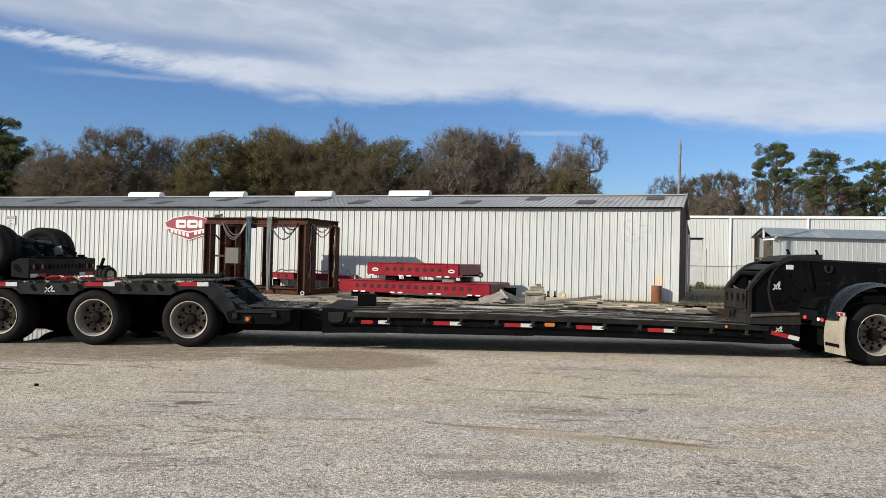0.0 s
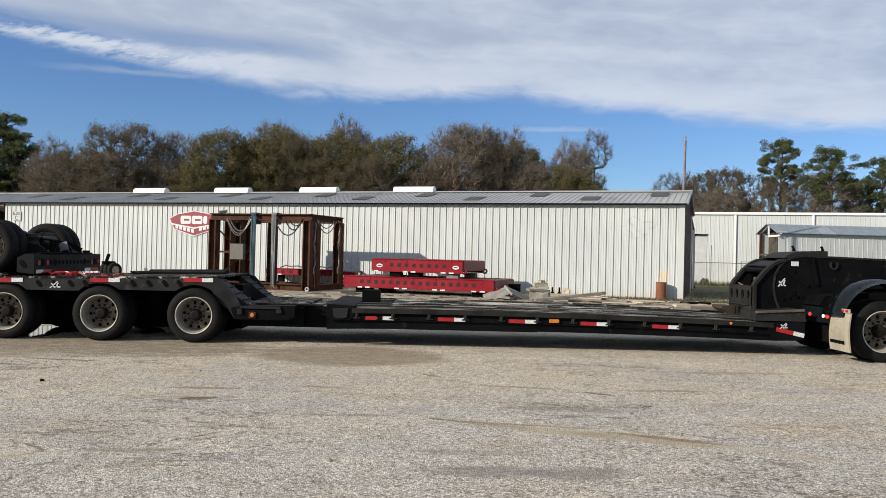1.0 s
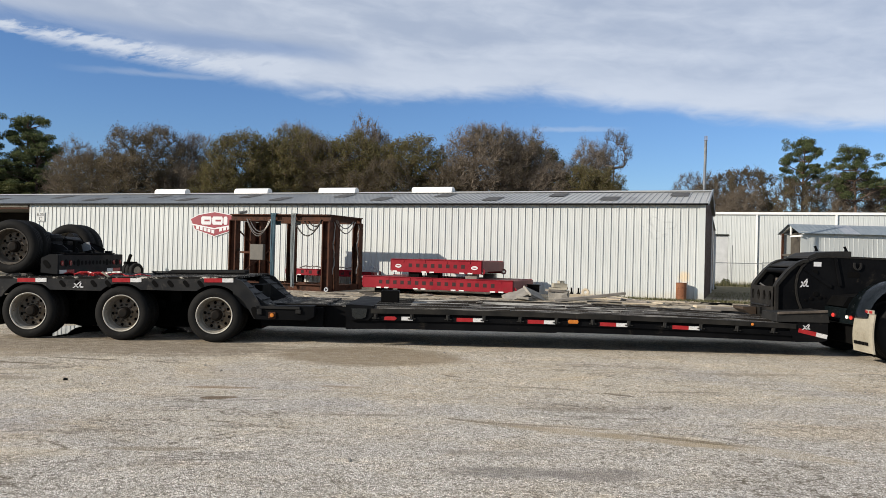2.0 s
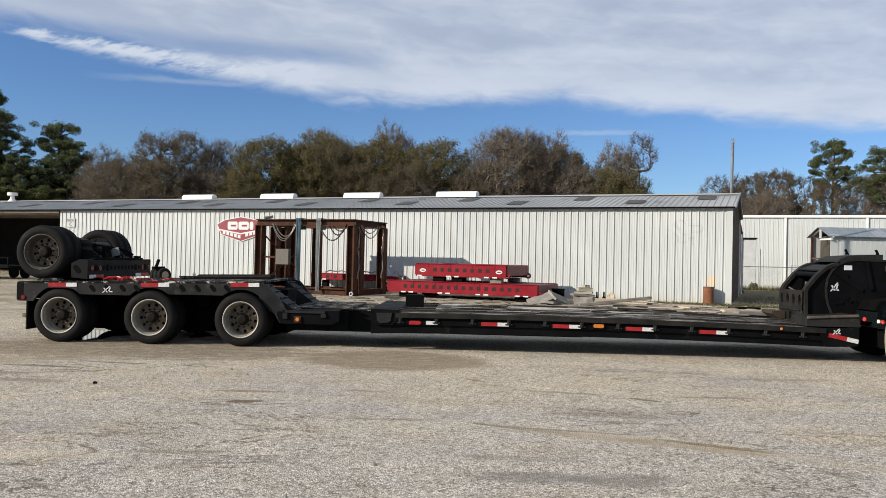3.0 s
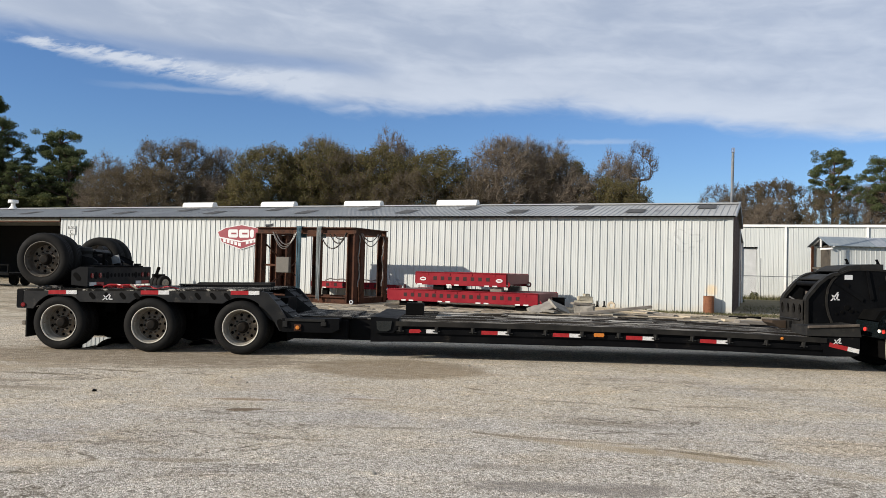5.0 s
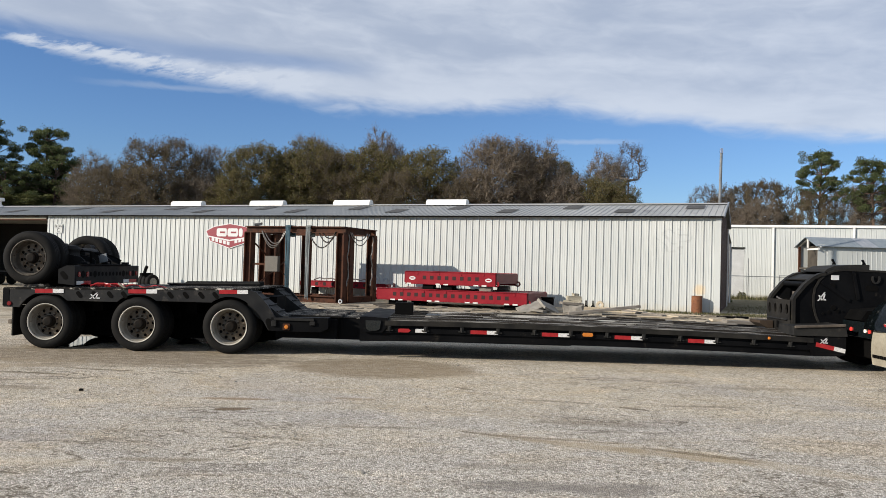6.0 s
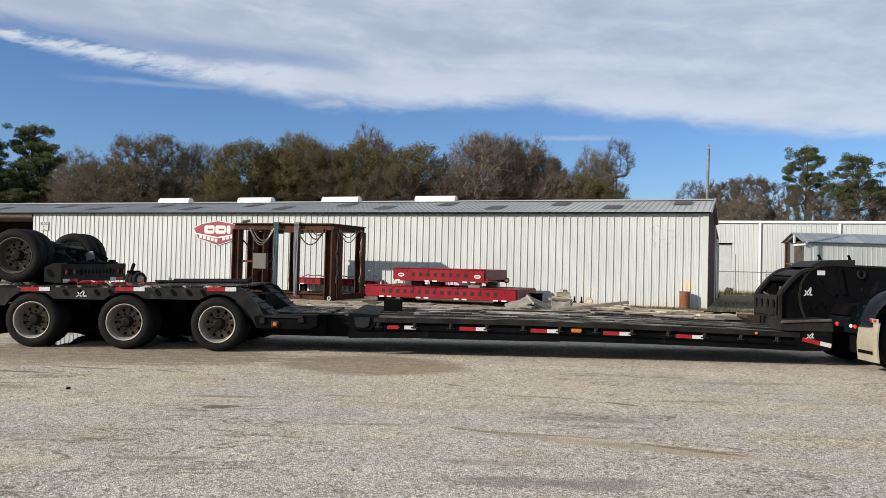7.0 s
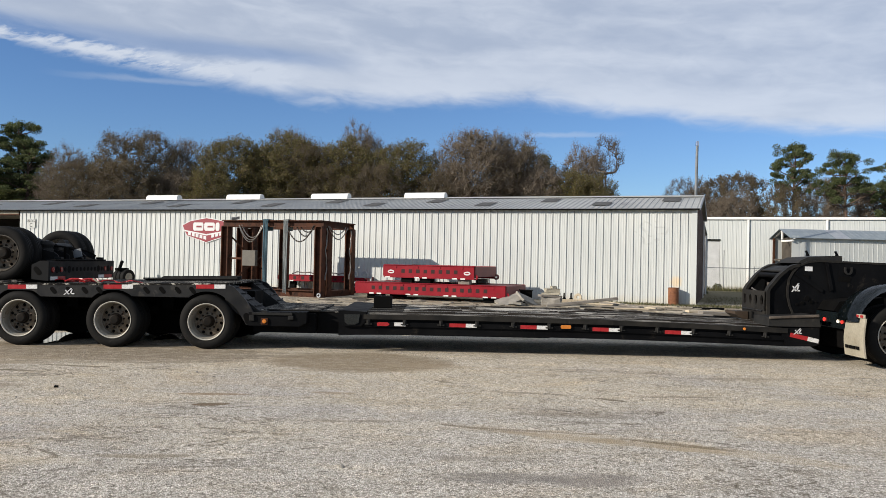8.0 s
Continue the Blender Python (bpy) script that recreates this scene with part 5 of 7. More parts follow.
part("air_tank", rod(B(), (-6.85, 14.1, 1.62), (-6.85, 14.65, 1.62), 0.10, seg=14), M_PLATE, flip, "dull grey air tank")
part("valve_plate", turned_box(B(), pose(-6.46, 14.20, 1.545, 0, -14, 0), 0.15, 0.02, 0.15, 0.004), M_POLE, flip, "pale grey valve plate")
part("valve_bracket", box(B(), -6.62, -6.57, 14.0, 14.3, 1.44, 1.66, 0.008), M_DARK, flip)
part("hose", chain(B(), sag((-6.95, 14.0, 1.62), (-6.50, 14.15, 1.60), -0.05), 0.018, 6), M_DARK, flip)
part("hose", chain(B(), sag((-6.62, 14.3, 1.62), (-6.30, 14.6, 1.50), -0.04), 0.016, 6), M_DARK, flip)
part("inner_rim", lathe(B(), [(0.292, 0.0), (0.285, 0.05), (0.262, 0.09), (0.255, 0.16), (0.19, 0.17)], 36), M_RIM, flip, "pale dusty inner rim", m=Matrix.Translation((-7.22, Y1 - 0.56, 1.52)))
part("rear_panel", box(B(), -6.50, -6.42, 13.10, 15.72, 1.075, 1.41, 0.01), M_PANEL, flip, "black lamp panel with red lamps and holes")
part("panel_end", slab(B(), [(-6.70, 1.10), (-6.42, 1.075), (-6.42, 1.41), (-6.56, 1.41), (-6.70, 1.34)], 13.072, 13.095), M_PANEL, flip)
part("panel_hole_shade", ME_OVAL, M_DARK, flip, m=Matrix.Translation((-6.60, 13.068, 1.24)) @ Matrix.Diagonal((1.2, 1, 1.2, 1)))
part("top_bar", box(B(), -6.62, -6.40, 13.3, 15.3, 1.411, 1.435, 0.006), M_DARK, flip)
# holes are near-black discs painted as shaded openings
for k in range(17):
    y = 13.22 + k * 0.148
    if k in (0, 2, 14, 16):
        part("red_lamp", rod(B(), (-6.42, y, 1.26), (-6.405, y, 1.26), 0.046, seg=12), M_REDLENS, flip, "round red lamp")
    else:
        rr_ = 0.062 if k in (1, 4, 12, 15) else 0.04
        part("panel_hole_shade", rod(B(), (-6.4205, y, 1.26), (-6.416, y, 1.26), rr_, seg=12), M_DARK, flip)
part("white_marker", box(B(), -6.419, -6.412, 13.14, 13.38, 1.085, 1.145), M_REFWHITE, flip)
part("red_marker", box(B(), -6.419, -6.412, 13.40, 13.66, 1.085, 1.145), M_REFRED, flip)
part("white_marker", box(B(), -6.419, -6.412, 15.0, 15.25, 1.085, 1.145), M_REFWHITE, flip)
part("red_marker", box(B(), -6.419, -6.412, 15.27, 15.6, 1.085, 1.145), M_REFRED, flip)
for y in (13.62, 14.02, 14.68, 15.08):
    part("frame_bracket", slab(B(), [(-6.95, 1.36), (-6.52, 1.36), (-6.52, 1.50), (-6.60, 1.56), (-6.80, 1.60), (-6.95, 1.55)], y - 0.015, y + 0.015), M_PANEL, flip)
for y in (13.55, 14.35, 15.2):
    part("top_lug", box(B(), -6.54, -6.42, y - 0.05, y + 0.05, 1.436, 1.475, 0.008), M_PANEL, flip)
part("brake_chamber", rod(B(), (-7.02, 13.75, 1.72), (-7.02, 13.93, 1.72), 0.075, seg=14), M_PANEL, flip, "round brake chamber")
part("brake_chamber", rod(B(), (-7.02, 14.75, 1.72), (-7.02, 14.93, 1.72), 0.075, seg=14), M_PANEL, flip, "round brake chamber")
part("chamber_rod", rod(B(), (-7.02, 13.93, 1.72), (-7.02, 14.75, 1.70), 0.018, seg=8), M_CHAIN, flip)
part("rest_pad", box(B(), -7.35, -6.65, 13.8, 14.9, top_z(-6.9) + 0.013, 1.30), M_DARK, flip)


# gooseneck
NK0, NK1 = 13.72, 14.76
FORE = Matrix.Translation((0.06, 0, 0))


def npart(name, bm, material, parent, label="", m=None):
    return part(name, bm, material, parent, label, FORE @ m if m is not None else FORE)



def band(pts, w, y0, y1):
    """A flat bar bent along pts, w wide in the x-z plane."""
    bm = B()
    rows = []
    for i, (x, z) in enumerate(pts):
        a, b = pts[max(0, i - 1)], pts[min(len(pts) - 1, i + 1)]
        d = Vector((b[0] - a[0], b[1] - a[1])).normalized()
        l, r = (x - d.y * w / 2, z + d.x * w / 2), (x + d.y * w / 2, z - d.x * w / 2)
        rows.append([bm.verts.new((p[0], y, p[1])) for p, y in ((l, y0), (r, y0), (r, y1), (l, y1))])
    for p, q in zip(rows, rows[1:]):
        for k in range(4):
            j = (k + 1) % 4
            bm.faces.new((p[k], p[j], q[j], q[k]))
    bm.faces.new(rows[0][::-1])
    bm.faces.new(rows[-1])
    bmesh.ops.recalc_face_normals(bm, faces=bm.faces)
    return bm


ARM = [(6.18, 0.58), (6.175, 0.90), (6.175, 1.16), (6.20, 1.21), (6.38, 1.43), (6.52, 1.55), (6.62, 1.60), (6.72, 1.62)]
ARC = [(6.62, 0.76), (6.56, 0.90), (6.525, 1.05), (6.515, 1.20), (6.54, 1.36), (6.61, 1.50), (6.72, 1.61), (6.88, 1.68), (7.06, 1.70), (7.6, 1.69), (9.2, 1.65)]
for y in (NK0, NK1):
    s_ = 1 if y == NK0 else -1
    npart("neck_plate", slab(B(), ARC + [(9.2, 1.20), (7.75, 1.12), (7.45, 0.95), (7.25, 0.76)], *sorted((y + s_ * 0.008, y + s_ * 0.05))), M_BLACK, trailer)
    npart("arm_plate", slab(B(), [(6.185, 0.58), (6.185, 1.19), (6.39, 1.42), (6.53, 1.54), (6.60, 1.52), (6.60, 1.46), (6.545, 1.35), (6.52, 1.2), (6.53, 1.05), (6.56, 0.90), (6.64, 0.58)],
                           *sorted((y + s_ * 0.03, y + s_ * 0.06))), M_BLACK, trailer)
    npart("arc_flange", band(ARC, 0.034, *sorted((y - s_ * 0.004, y + s_ * 0.02))), M_NECKEDGE, trailer, "worn curved flange")
    npart("neck_arm", band(ARM, 0.052, *sorted((y - s_ * 0.02, y + s_ * 0.10))), M_NECKEDGE, trailer, "worn bent side arm")
npart("cross_plate", turned_box(B(), pose(6.56, 14.24, 1.55, 0, -22, 0), 0.24, 1.0, 0.03, 0.006), M_DUSTY, trailer)
npart("cross_tube", rod(B(), (6.42, NK0 + 0.05, 1.43), (6.42, NK1 - 0.05, 1.43), 0.045, seg=12), M_BLACK, trailer)
npart("latch_post", box(B(), 6.30, 6.36, 14.02, 14.08, 1.12, 1.30, 0.008), M_RUSTY_LIP, trailer, "rusty latch post")
npart("air_line", chain(B(), sag((6.25, 14.62, 1.18), (6.50, 14.12, 1.24), 0.10), 0.016, 6), M_CHAIN, trailer, "grey air line")


def holed_plate(width, z0, z1, zc, holes, ra, rb, thick):
    """An upright plate in y and z with a row of oval openings, and a plain strip below them."""
    bm = B()
    cell = width / holes
    for face_x in (0.0, thick):
        for i in range(holes):
            y0, y1 = i * cell, (i + 1) * cell
            yc = (y0 + y1) / 2
            ring_o = [(yc, z1), (y1, z1), (y1, zc), (y1, z0), (yc, z0), (y0, z0), (y0, zc), (y0, z1)]
            ring_i = [(yc + ra * math.sin(radians(45 * q)), zc + rb * math.cos(radians(45 * q))) for q in range(8)]
            o = [bm.verts.new((face_x, y, z)) for y, z in ring_o]
            n_ = [bm.verts.new((face_x, y, z)) for y, z in ring_i]
            for q in range(8):
                j = (q + 1) % 8
                bm.faces.new((o[q], o[j], n_[j], n_[q]))
            if face_x == 0.0:
                d = [bm.verts.new((thick, y, z)) for y, z in ring_i]
                for q in range(8):
                    j = (q + 1) % 8
                    bm.faces.new((n_[q], n_[j], d[j], d[q]))
    return bm


npart("bulkhead", holed_plate(NK1 - NK0 - 0.04, 0.80, 1.15, 0.985, 4, 0.062, 0.095, 0.03), M_NECKEDGE, trailer, "dusty plate with oval openings", m=Matrix.Translation((6.12, NK0 + 0.02, 0)))
npart("bulkhead_foot", box(B(), 6.12, 6.15, NK0 + 0.02, NK1 - 0.02, 0.58, 0.798, 0.004), M_NECKEDGE, trailer)
npart("bulkhead_lip", box(B(), 6.09, 6.118, NK0 + 0.1, NK1 - 0.1, 0.790, 0.815, 0.006), M_PLATE, trailer)
# flat dark plate drawn as the shade inside a slot
npart("slot_shade_plate", box(B(), 6.110, 6.1195, 14.18, 14.27, 0.64, 0.76), M_DARK, trailer)
npart("neck_hood", slab(B(), [(6.76, 1.66), (6.80, 1.705), (6.93, 1.765), (7.38, 1.80), (7.54, 1.80), (7.54, 1.66), (6.95, 1.64)], 13.85, 14.68), M_DUSTY, trailer, "black raised hood")
for x in (6.96, 7.49):
    npart("lifting_ear", slab(B(), [(x, 1.79), (x + 0.07, 1.79), (x + 0.02, 1.89), (x - 0.02, 1.88), (x + 0.01, 1.83)], 13.99, 14.01), M_BLACK, trailer)
# coloured near-black as the shaded hollow between the arms
npart("neck_web", box(B(), 6.95, 9.2, 13.80, 14.68, 0.95, 1.56), M_DARK, trailer)
npart("cylinder", rod(B(), (6.42, 14.25, 1.10), (6.78, 14.25, 1.28), 0.085, seg=14), M_CREAM, trailer, "pale hydraulic cylinder")
npart("brace", slab(B(), [(6.64, 1.46), (6.68, 1.51), (7.14, 1.20), (7.12, 1.14)], NK0 - 0.02, NK0), M_BLACK, trailer)
npart("inner_rib", slab(B(), [(7.17, 1.685), (7.21, 1.685), (7.31, 1.20), (7.26, 1.18)], NK0 - 0.03, NK0), M_BLACK, trailer)
npart("data_plate", box(B(), 6.82, 6.95, NK0 - 0.004, NK0 + 0.007, 1.52, 1.60), M_SIGNWHITE, trailer, "small pale data plate")
for x, z, r in ((6.86, 1.04, 0.045), (6.78, 0.96, 0.03), (6.93, 0.98, 0.03), (6.68, 0.93, 0.02), (7.02, 0.98, 0.014), (6.84, 1.42, 0.05)):
    npart("pin", rod(B(), (x, NK0 - 0.012, z), (x, NK0 + 0.01, z), r, seg=12), M_DARK, trailer)
npart("grip_ring", band([(7.58 + 0.06 * math.cos(radians(a)), 1.56 + 0.08 * math.sin(radians(a))) for a in range(150, 391, 24)], 0.026, NK0 - 0.03, NK0 + 0.005), M_DUSTY, trailer, "steel tie ring")
# slot is only a dark plate with its shade in the colour
npart("neck_slot_shade", slab(B(), [(7.42, 1.34), (7.62, 1.34), (7.64, 1.40), (7.60, 1.44), (7.44, 1.44), (7.41, 1.40)], NK0 + 0.002, NK0 + 0.0079), M_DARK, trailer)
for x0, z0, x1, z1 in ((6.585, 1.15, 6.70, 1.30), (6.60, 1.25, 6.65, 1.16), (6.665, 1.16, 6.735, 1.16), (6.67, 1.16, 6.70, 1.27)):
    npart("white_mark", slab(B(), [(x0, z0), (x0 + 0.025, z0), (x1 + 0.025, z1), (x1, z1)] if z0 != z1 else [(x0, z0), (x1, z0), (x1, z0 + 0.022), (x0, z0 + 0.022)],
                            NK0 + 0.001, NK0 + 0.007), M_SIGNWHITE, trailer)
# side tray and front foot of the deck
FOOT = Matrix.Translation((0.12, 0, 0))


def fpart(name, bm, material, parent, label=""):
    return part(name, bm, material, parent, label, FOOT)


fpart("side_tray", slab(B(), [(5.86, 0.585), (5.86, 0.735), (6.40, 0.755), (6.70, 0.785), (6.74, 0.585)], Y0 + 0.03, NK0 - 0.01), M_DUSTY, trailer)
fpart("tray_lip", turned_box(B(), pose(6.28, Y0 + 0.014, 0.752, 0, -3.2, 0), 0.84, 0.03, 0.045, 0.008), M_RUSTY_LIP, trailer, "worn grey lip")
fpart("front_foot", slab(B(), [(6.02, 0.56), (6.70, 0.575), (6.70, 0.30), (6.60, 0.265), (6.16, 0.255)], Y0, Y0 + 0.5), M_BLACK, trailer)
fpart("front_foot", slab(B(), [(6.02, 0.56), (6.70, 0.575), (6.70, 0.30), (6.60, 0.265), (6.16, 0.255)], Y1 - 0.5, Y1), M_BLACK, trailer)
fpart("foot_beam", box(B(), 6.25, 6.9, Y0 + 0.51, Y1 - 0.51, 0.30, 0.56), M_DARK, trailer)
marker(6.62, Y0 - 0.002, 0.390, 12, 0.30, 0.19, 0.07, trailer)
for x0, z0, x1, z1 in ((6.26, 0.46, 6.37, 0.56), (6.28, 0.535, 6.33, 0.465), (6.335, 0.47, 6.40, 0.47), (6.34, 0.47, 6.375, 0.54)):
    fpart("white_mark", slab(B(), [(x0, z0), (x0 + 0.02, z0), (x1 + 0.02, z1), (x1, z1)] if z0 != z1 else [(x0, z0), (x1, z0), (x1, z0 + 0.018), (x0, z0 + 0.018)],
                            Y0 - 0.006, Y0 - 0.001), M_SIGNWHITE, trailer)

# timber lying on the deck by the neck
M_RUSTY_WEDGE = worn("brown_rusty_steel", (0.030, 0.019, 0.011), (0.055, 0.037, 0.023), 3.0, 40, (0.7, 0.9))
LOOSE = [blk]
LOOSE.append(single("rusty_wedge", slab(B(), [(5.92, deck_z(5.92) + 0.15), (6.16, deck_z(6.16) + 0.16), (6.16, deck_z(6.16) + 0.02), (6.05, deck_z(6.05) + 0.02), (5.92, deck_z(5.92) + 0.10)], 14.4, 14.9), M_RUSTY_WEDGE,
       "rusty brown steel wedge lying on the deck against the neck", "wedge"))
LOOSE.append(single("loose_timber", turned_box(B(), pose(5.80, 15.1, deck_z(5.8) + 0.052, 0, deck_tilt(5.8), 6), 0.6, 0.24, 0.07, 0.008), M_GREYWOOD, "grey weathered timber lying on the deck", "timber"))
LOOSE.append(single("loose_timber", turned_box(B(), pose(5.35, 14.75, deck_z(5.35) + 0.03, 0, deck_tilt(5.35), 4), 0.55, 0.14, 0.03, 0.006), M_GREYWOOD, "grey board lying on the deck", "timber"))

for x, y, ln, wd2, tn in ((0.4, 13.5, 0.9, 0.09, 3), (1.7, 14.9, 1.2, 0.12, -2), (2.9, 13.8, 0.7, 0.08, 5), (3.8, 15.0, 1.1, 0.10, -4), (4.7, 14.3, 0.8, 0.07, 2), (0.9, 14.6, 0.5, 0.10, -8)):
    LOOSE.append(single("loose_board", turned_box(B(), pose(x, y, deck_z(x) + 0.030, 0, deck_tilt(x), tn), ln, wd2, 0.022, 0.004), M_PLANK, "short weathered board lying on the deck", "board", None, "boards on the deck"))

# the deck, the neck and what lies on them are run out along the sliding beams
SLID = -0.37
OUT = Matrix.Translation((SLID, 0, 0.0))
for ob in trailer.children:
    if ob not in STAYS:
        ob.matrix_basis = OUT @ ob.matrix_basis
for ob in LOOSE:
    ob.matrix_basis = OUT @ ob.matrix_basis

# rear of the tractor that carries the neck, standing a little nearer than the trailer
truck = thing("tractor_truck", "rear of a black tractor truck with rounded glossy fenders", "truck", pose(SLID + 0.06, -0.74, 0))
TR = 0.50
for x in (7.72, 9.05):
    for near in (True, False):
        w = part("wheel", ME_RIM, M_RIM, truck, "dusty steel wheel rim", m=pose(x, 13.15 if near else 15.55, TR, 0, 0, 0 if near else 180) @ Matrix.Diagonal((1.1, 1, 1.1, 1)))
        part("tyre", ME_TYRE, M_TYRE, w)
        part("tyre", ME_TYRE, M_TYRE, w, m=Matrix.Translation((0, 0.30, 0)))
        part("wheel_disc", ME_DISC, M_DISC, w)
        part("rim_flange", ME_FLANGE, M_FLANGE, w, "pale rolled rim edge")
        part("hub", ME_HUB, M_HUB, w)
    part("axle", rod(B(), (x, 13.5, TR), (x, 15.2, TR), 0.09, seg=10), M_DARK, truck)


def fender_shell(x, y0, y1):
    """A domed half-round fender: rolled lips, crowned across its width."""
    bm = B()
    rows = []
    n, k = 22, 6
    for i in range(n + 1):
        a = math.pi * (0.06 + 0.88 * i / n)
        row = []
        for j in range(k + 1):
            v = j / k
            r = 0.68 + 0.07 * math.sin(math.pi * v) ** 0.6
            row.append(bm.verts.new((x - r * math.cos(a) * 1.06, y0 + (y1 - y0) * v, TR + 0.10 + r * math.sin(a))))
        rows.append(row)
    for p, q in zip(rows, rows[1:]):
        for j in range(k):
            bm.faces.new((p[j], p[j + 1], q[j + 1], q[j]))
    bmesh.ops.solidify(bm, geom=bm.faces[:], thickness=0.02)
    bmesh.ops.recalc_face_normals(bm, faces=bm.faces[:])
    return bm


for x in (7.72, 9.05):
    for y in (13.05, 14.95):
        part("fender", fender_shell(x, y, y + 0.70), M_TRUCK, truck, "glossy black rounded fender", smooth=True)
part("frame_rail", box(B(), 7.12, 11.0, 13.95, 14.05, 0.70, 0.95), M_DARK, truck)
part("frame_rail", box(B(), 7.12, 11.0, 14.75, 14.85, 0.70, 0.95), M_DARK, truck)
part("rear_panel", box(B(), 7.03, 7.08, 13.28, 15.40, 0.58, 0.84, 0.012), M_TRUCK, truck)
# added box fills the black under the tail and hides the far wheels
part("dark_filler_box", box(B(), 7.16, 8.6, 13.80, 15.00, 0.24, 0.69, 0.02), M_DARK, truck)
part("fifth_wheel_ramp", slab(B(), [(7.05, 0.86), (7.15, 1.02), (7.9, 1.10), (7.9, 0.96), (7.12, 0.84)], 13.9, 14.9), M_DARK, truck)
for y in (13.57, 14.16, 14.75):
    part("tail_lamp", rod(B(), (7.012, y, 0.70), (7.029, y, 0.70), 0.034, seg=14), M_LAMPLIT, truck, "lit red tail lamp")
part("reversing_lamp", rod(B(), (7.012, 13.70, 0.70), (7.029, 13.70, 0.70), 0.030, seg=14), M_LAMPWARM, truck, "lit pale reversing lamp")
part("flap_bar", box(B(), 7.05, 7.09, 12.92, 13.27, 0.80, 0.84, 0.006), M_DARK, truck)


def mud_guard(y0, y1):
    """A rear-facing flap, bulging a little, narrower at the top."""
    bm = B()
    rows = []
    for i in range(9):
        v = i / 8
        z = 0.18 + 0.62 * v
        inset = 0.05 * v ** 2
        bow = 0.03 * math.sin(math.pi * v)
        rows.append([bm.verts.new((xx - bow, yy, z)) for xx, yy in ((7.04, y0), (7.04, y1 - inset), (7.065, y1 - inset), (7.065, y0))])
    for p, q in zip(rows, rows[1:]):
        for j in range(4):
            bm.faces.new((p[j], p[(j + 1) % 4], q[(j + 1) % 4], q[j]))
    bm.faces.new(rows[0][::-1])
    bm.faces.new(rows[-1])
    bmesh.ops.recalc_face_normals(bm, faces=bm.faces[:])
    return bm


part("mud_flap", mud_guard(12.90, 13.50), M_CREAM, truck, "dirty cream mud flap")
part("mud_flap", mud_guard(15.20, 15.80), M_CREAM, truck, "dirty cream mud flap")
for k in range(4):
    part("plain_bar", box(B(), 7.000, 7.012, 13.02 + 0.11 * k, 13.10 + 0.11 * k, 0.30, 0.35), M_DARK, truck, "dark mark on the flap")
part("flap_band", box(B(), 7.02, 7.038, 12.90, 13.46, 0.802, 0.862), M_CREAM, truck)
for k in range(4):
    part("band_mark", box(B(), 7.012, 7.0195, 12.93 + 0.13 * k, 13.01 + 0.13 * k, 0.812, 0.85), M_REFRED, truck, "red mark on the flap band")


# ---------- yard things ----------
M_DEBRIS = Mat("yard_debris")
M_DEBRIS = M_DEBRIS.set(M_DEBRIS.mix(M_DEBRIS.island(), (0.05, 0.041, 0.03), (0.34, 0.295, 0.225)), 0.9)
# brown steel frame: origin at its front corner nearest the red beams, x towards that side, y to the warehouse
FR = pose(-4.47, 30.73, 0, 0, 0, TURN_C) @ Matrix.Diagonal((0.987, 0.987, 1.006, 1))
frame_ = thing("steel_gantry", "tall brown open steel frame hung with chains and slings", "gantry", FR)
FW, FD, FH = 4.75, 2.95, 3.02


def h_post(bm, x, y, z0, z1, s=0.34, t=0.045):
    """A wide-flange column."""
    box(bm, x - s / 2, x - s / 2 + t, y - s / 2, y + s / 2, z0, z1)
    box(bm, x + s / 2 - t, x + s / 2, y - s / 2, y + s / 2, z0, z1)
    box(bm, x - s / 2 + t, x + s / 2 - t, y - t / 2, y + t / 2, z0, z1)
    return bm


for x, y in ((-FW + 0.16, 0.16), (-0.16, 0.16), (-FW + 0.16, FD - 0.16), (-0.16, FD - 0.16), (-1.62, FD - 0.16), (-3.42, FD - 0.16), (-FW + 0.16, 1.25), (-FW + 0.16, 2.0), (-0.16, 0.72)):
    part("column", h_post(B(), x, y, 0.0, FH - 0.27), M_RUST, frame_)
for y in (0.0, FD - 0.3):
    bm = box(B(), -FW, 0.0, y, y + 0.30, FH - 0.04, FH)
    box(bm, -FW, 0.0, y, y + 0.30, FH - 0.268, FH - 0.235)
    box(bm, -FW, 0.0, y + 0.13, y + 0.17, FH - 0.235, FH - 0.04)
    part("top_beam", bm, M_RUST, frame_)
for x in (-FW, -0.3):
    bm = box(B(), x, x + 0.30, 0.302, FD - 0.302, FH - 0.04, FH - 0.002)
    box(bm, x, x + 0.30, 0.302, FD - 0.302, FH - 0.262, FH - 0.235)
    box(bm, x + 0.13, x + 0.17, 0.302, FD - 0.302, FH - 0.235, FH - 0.04)
    part("side_beam", bm, M_RUST, frame_)
part("base_beam", box(B(), -FW + 0.33, -0.33, FD - 0.30, FD - 0.02, 0.0, 0.22, 0.01), M_RUST, frame_)
bm = box(B(), -FW + 0.35, -0.36, 0.02, 0.30, 0.23, 0.27)
box(bm, -FW + 0.35, -0.36, 0.02, 0.30, 0.0, 0.035)
box(bm, -FW + 0.35, -0.36, 0.14, 0.18, 0.035, 0.23)
part("base_beam", bm, M_RUST, frame_)
part("base_plate", box(B(), -0.55, 0.08, -0.06, 0.36, 0.0, 0.03), M_RUST, frame_)
part("side_base", box(B(), -0.3, -0.02, 0.92, FD - 0.36, 0.0, 0.24, 0.01), M_RUST, frame_)
part("side_base", box(B(), -FW + 0.02, -FW + 0.3, 0.36, FD - 0.36, 0.0, 0.24, 0.01), M_RUST, frame_)
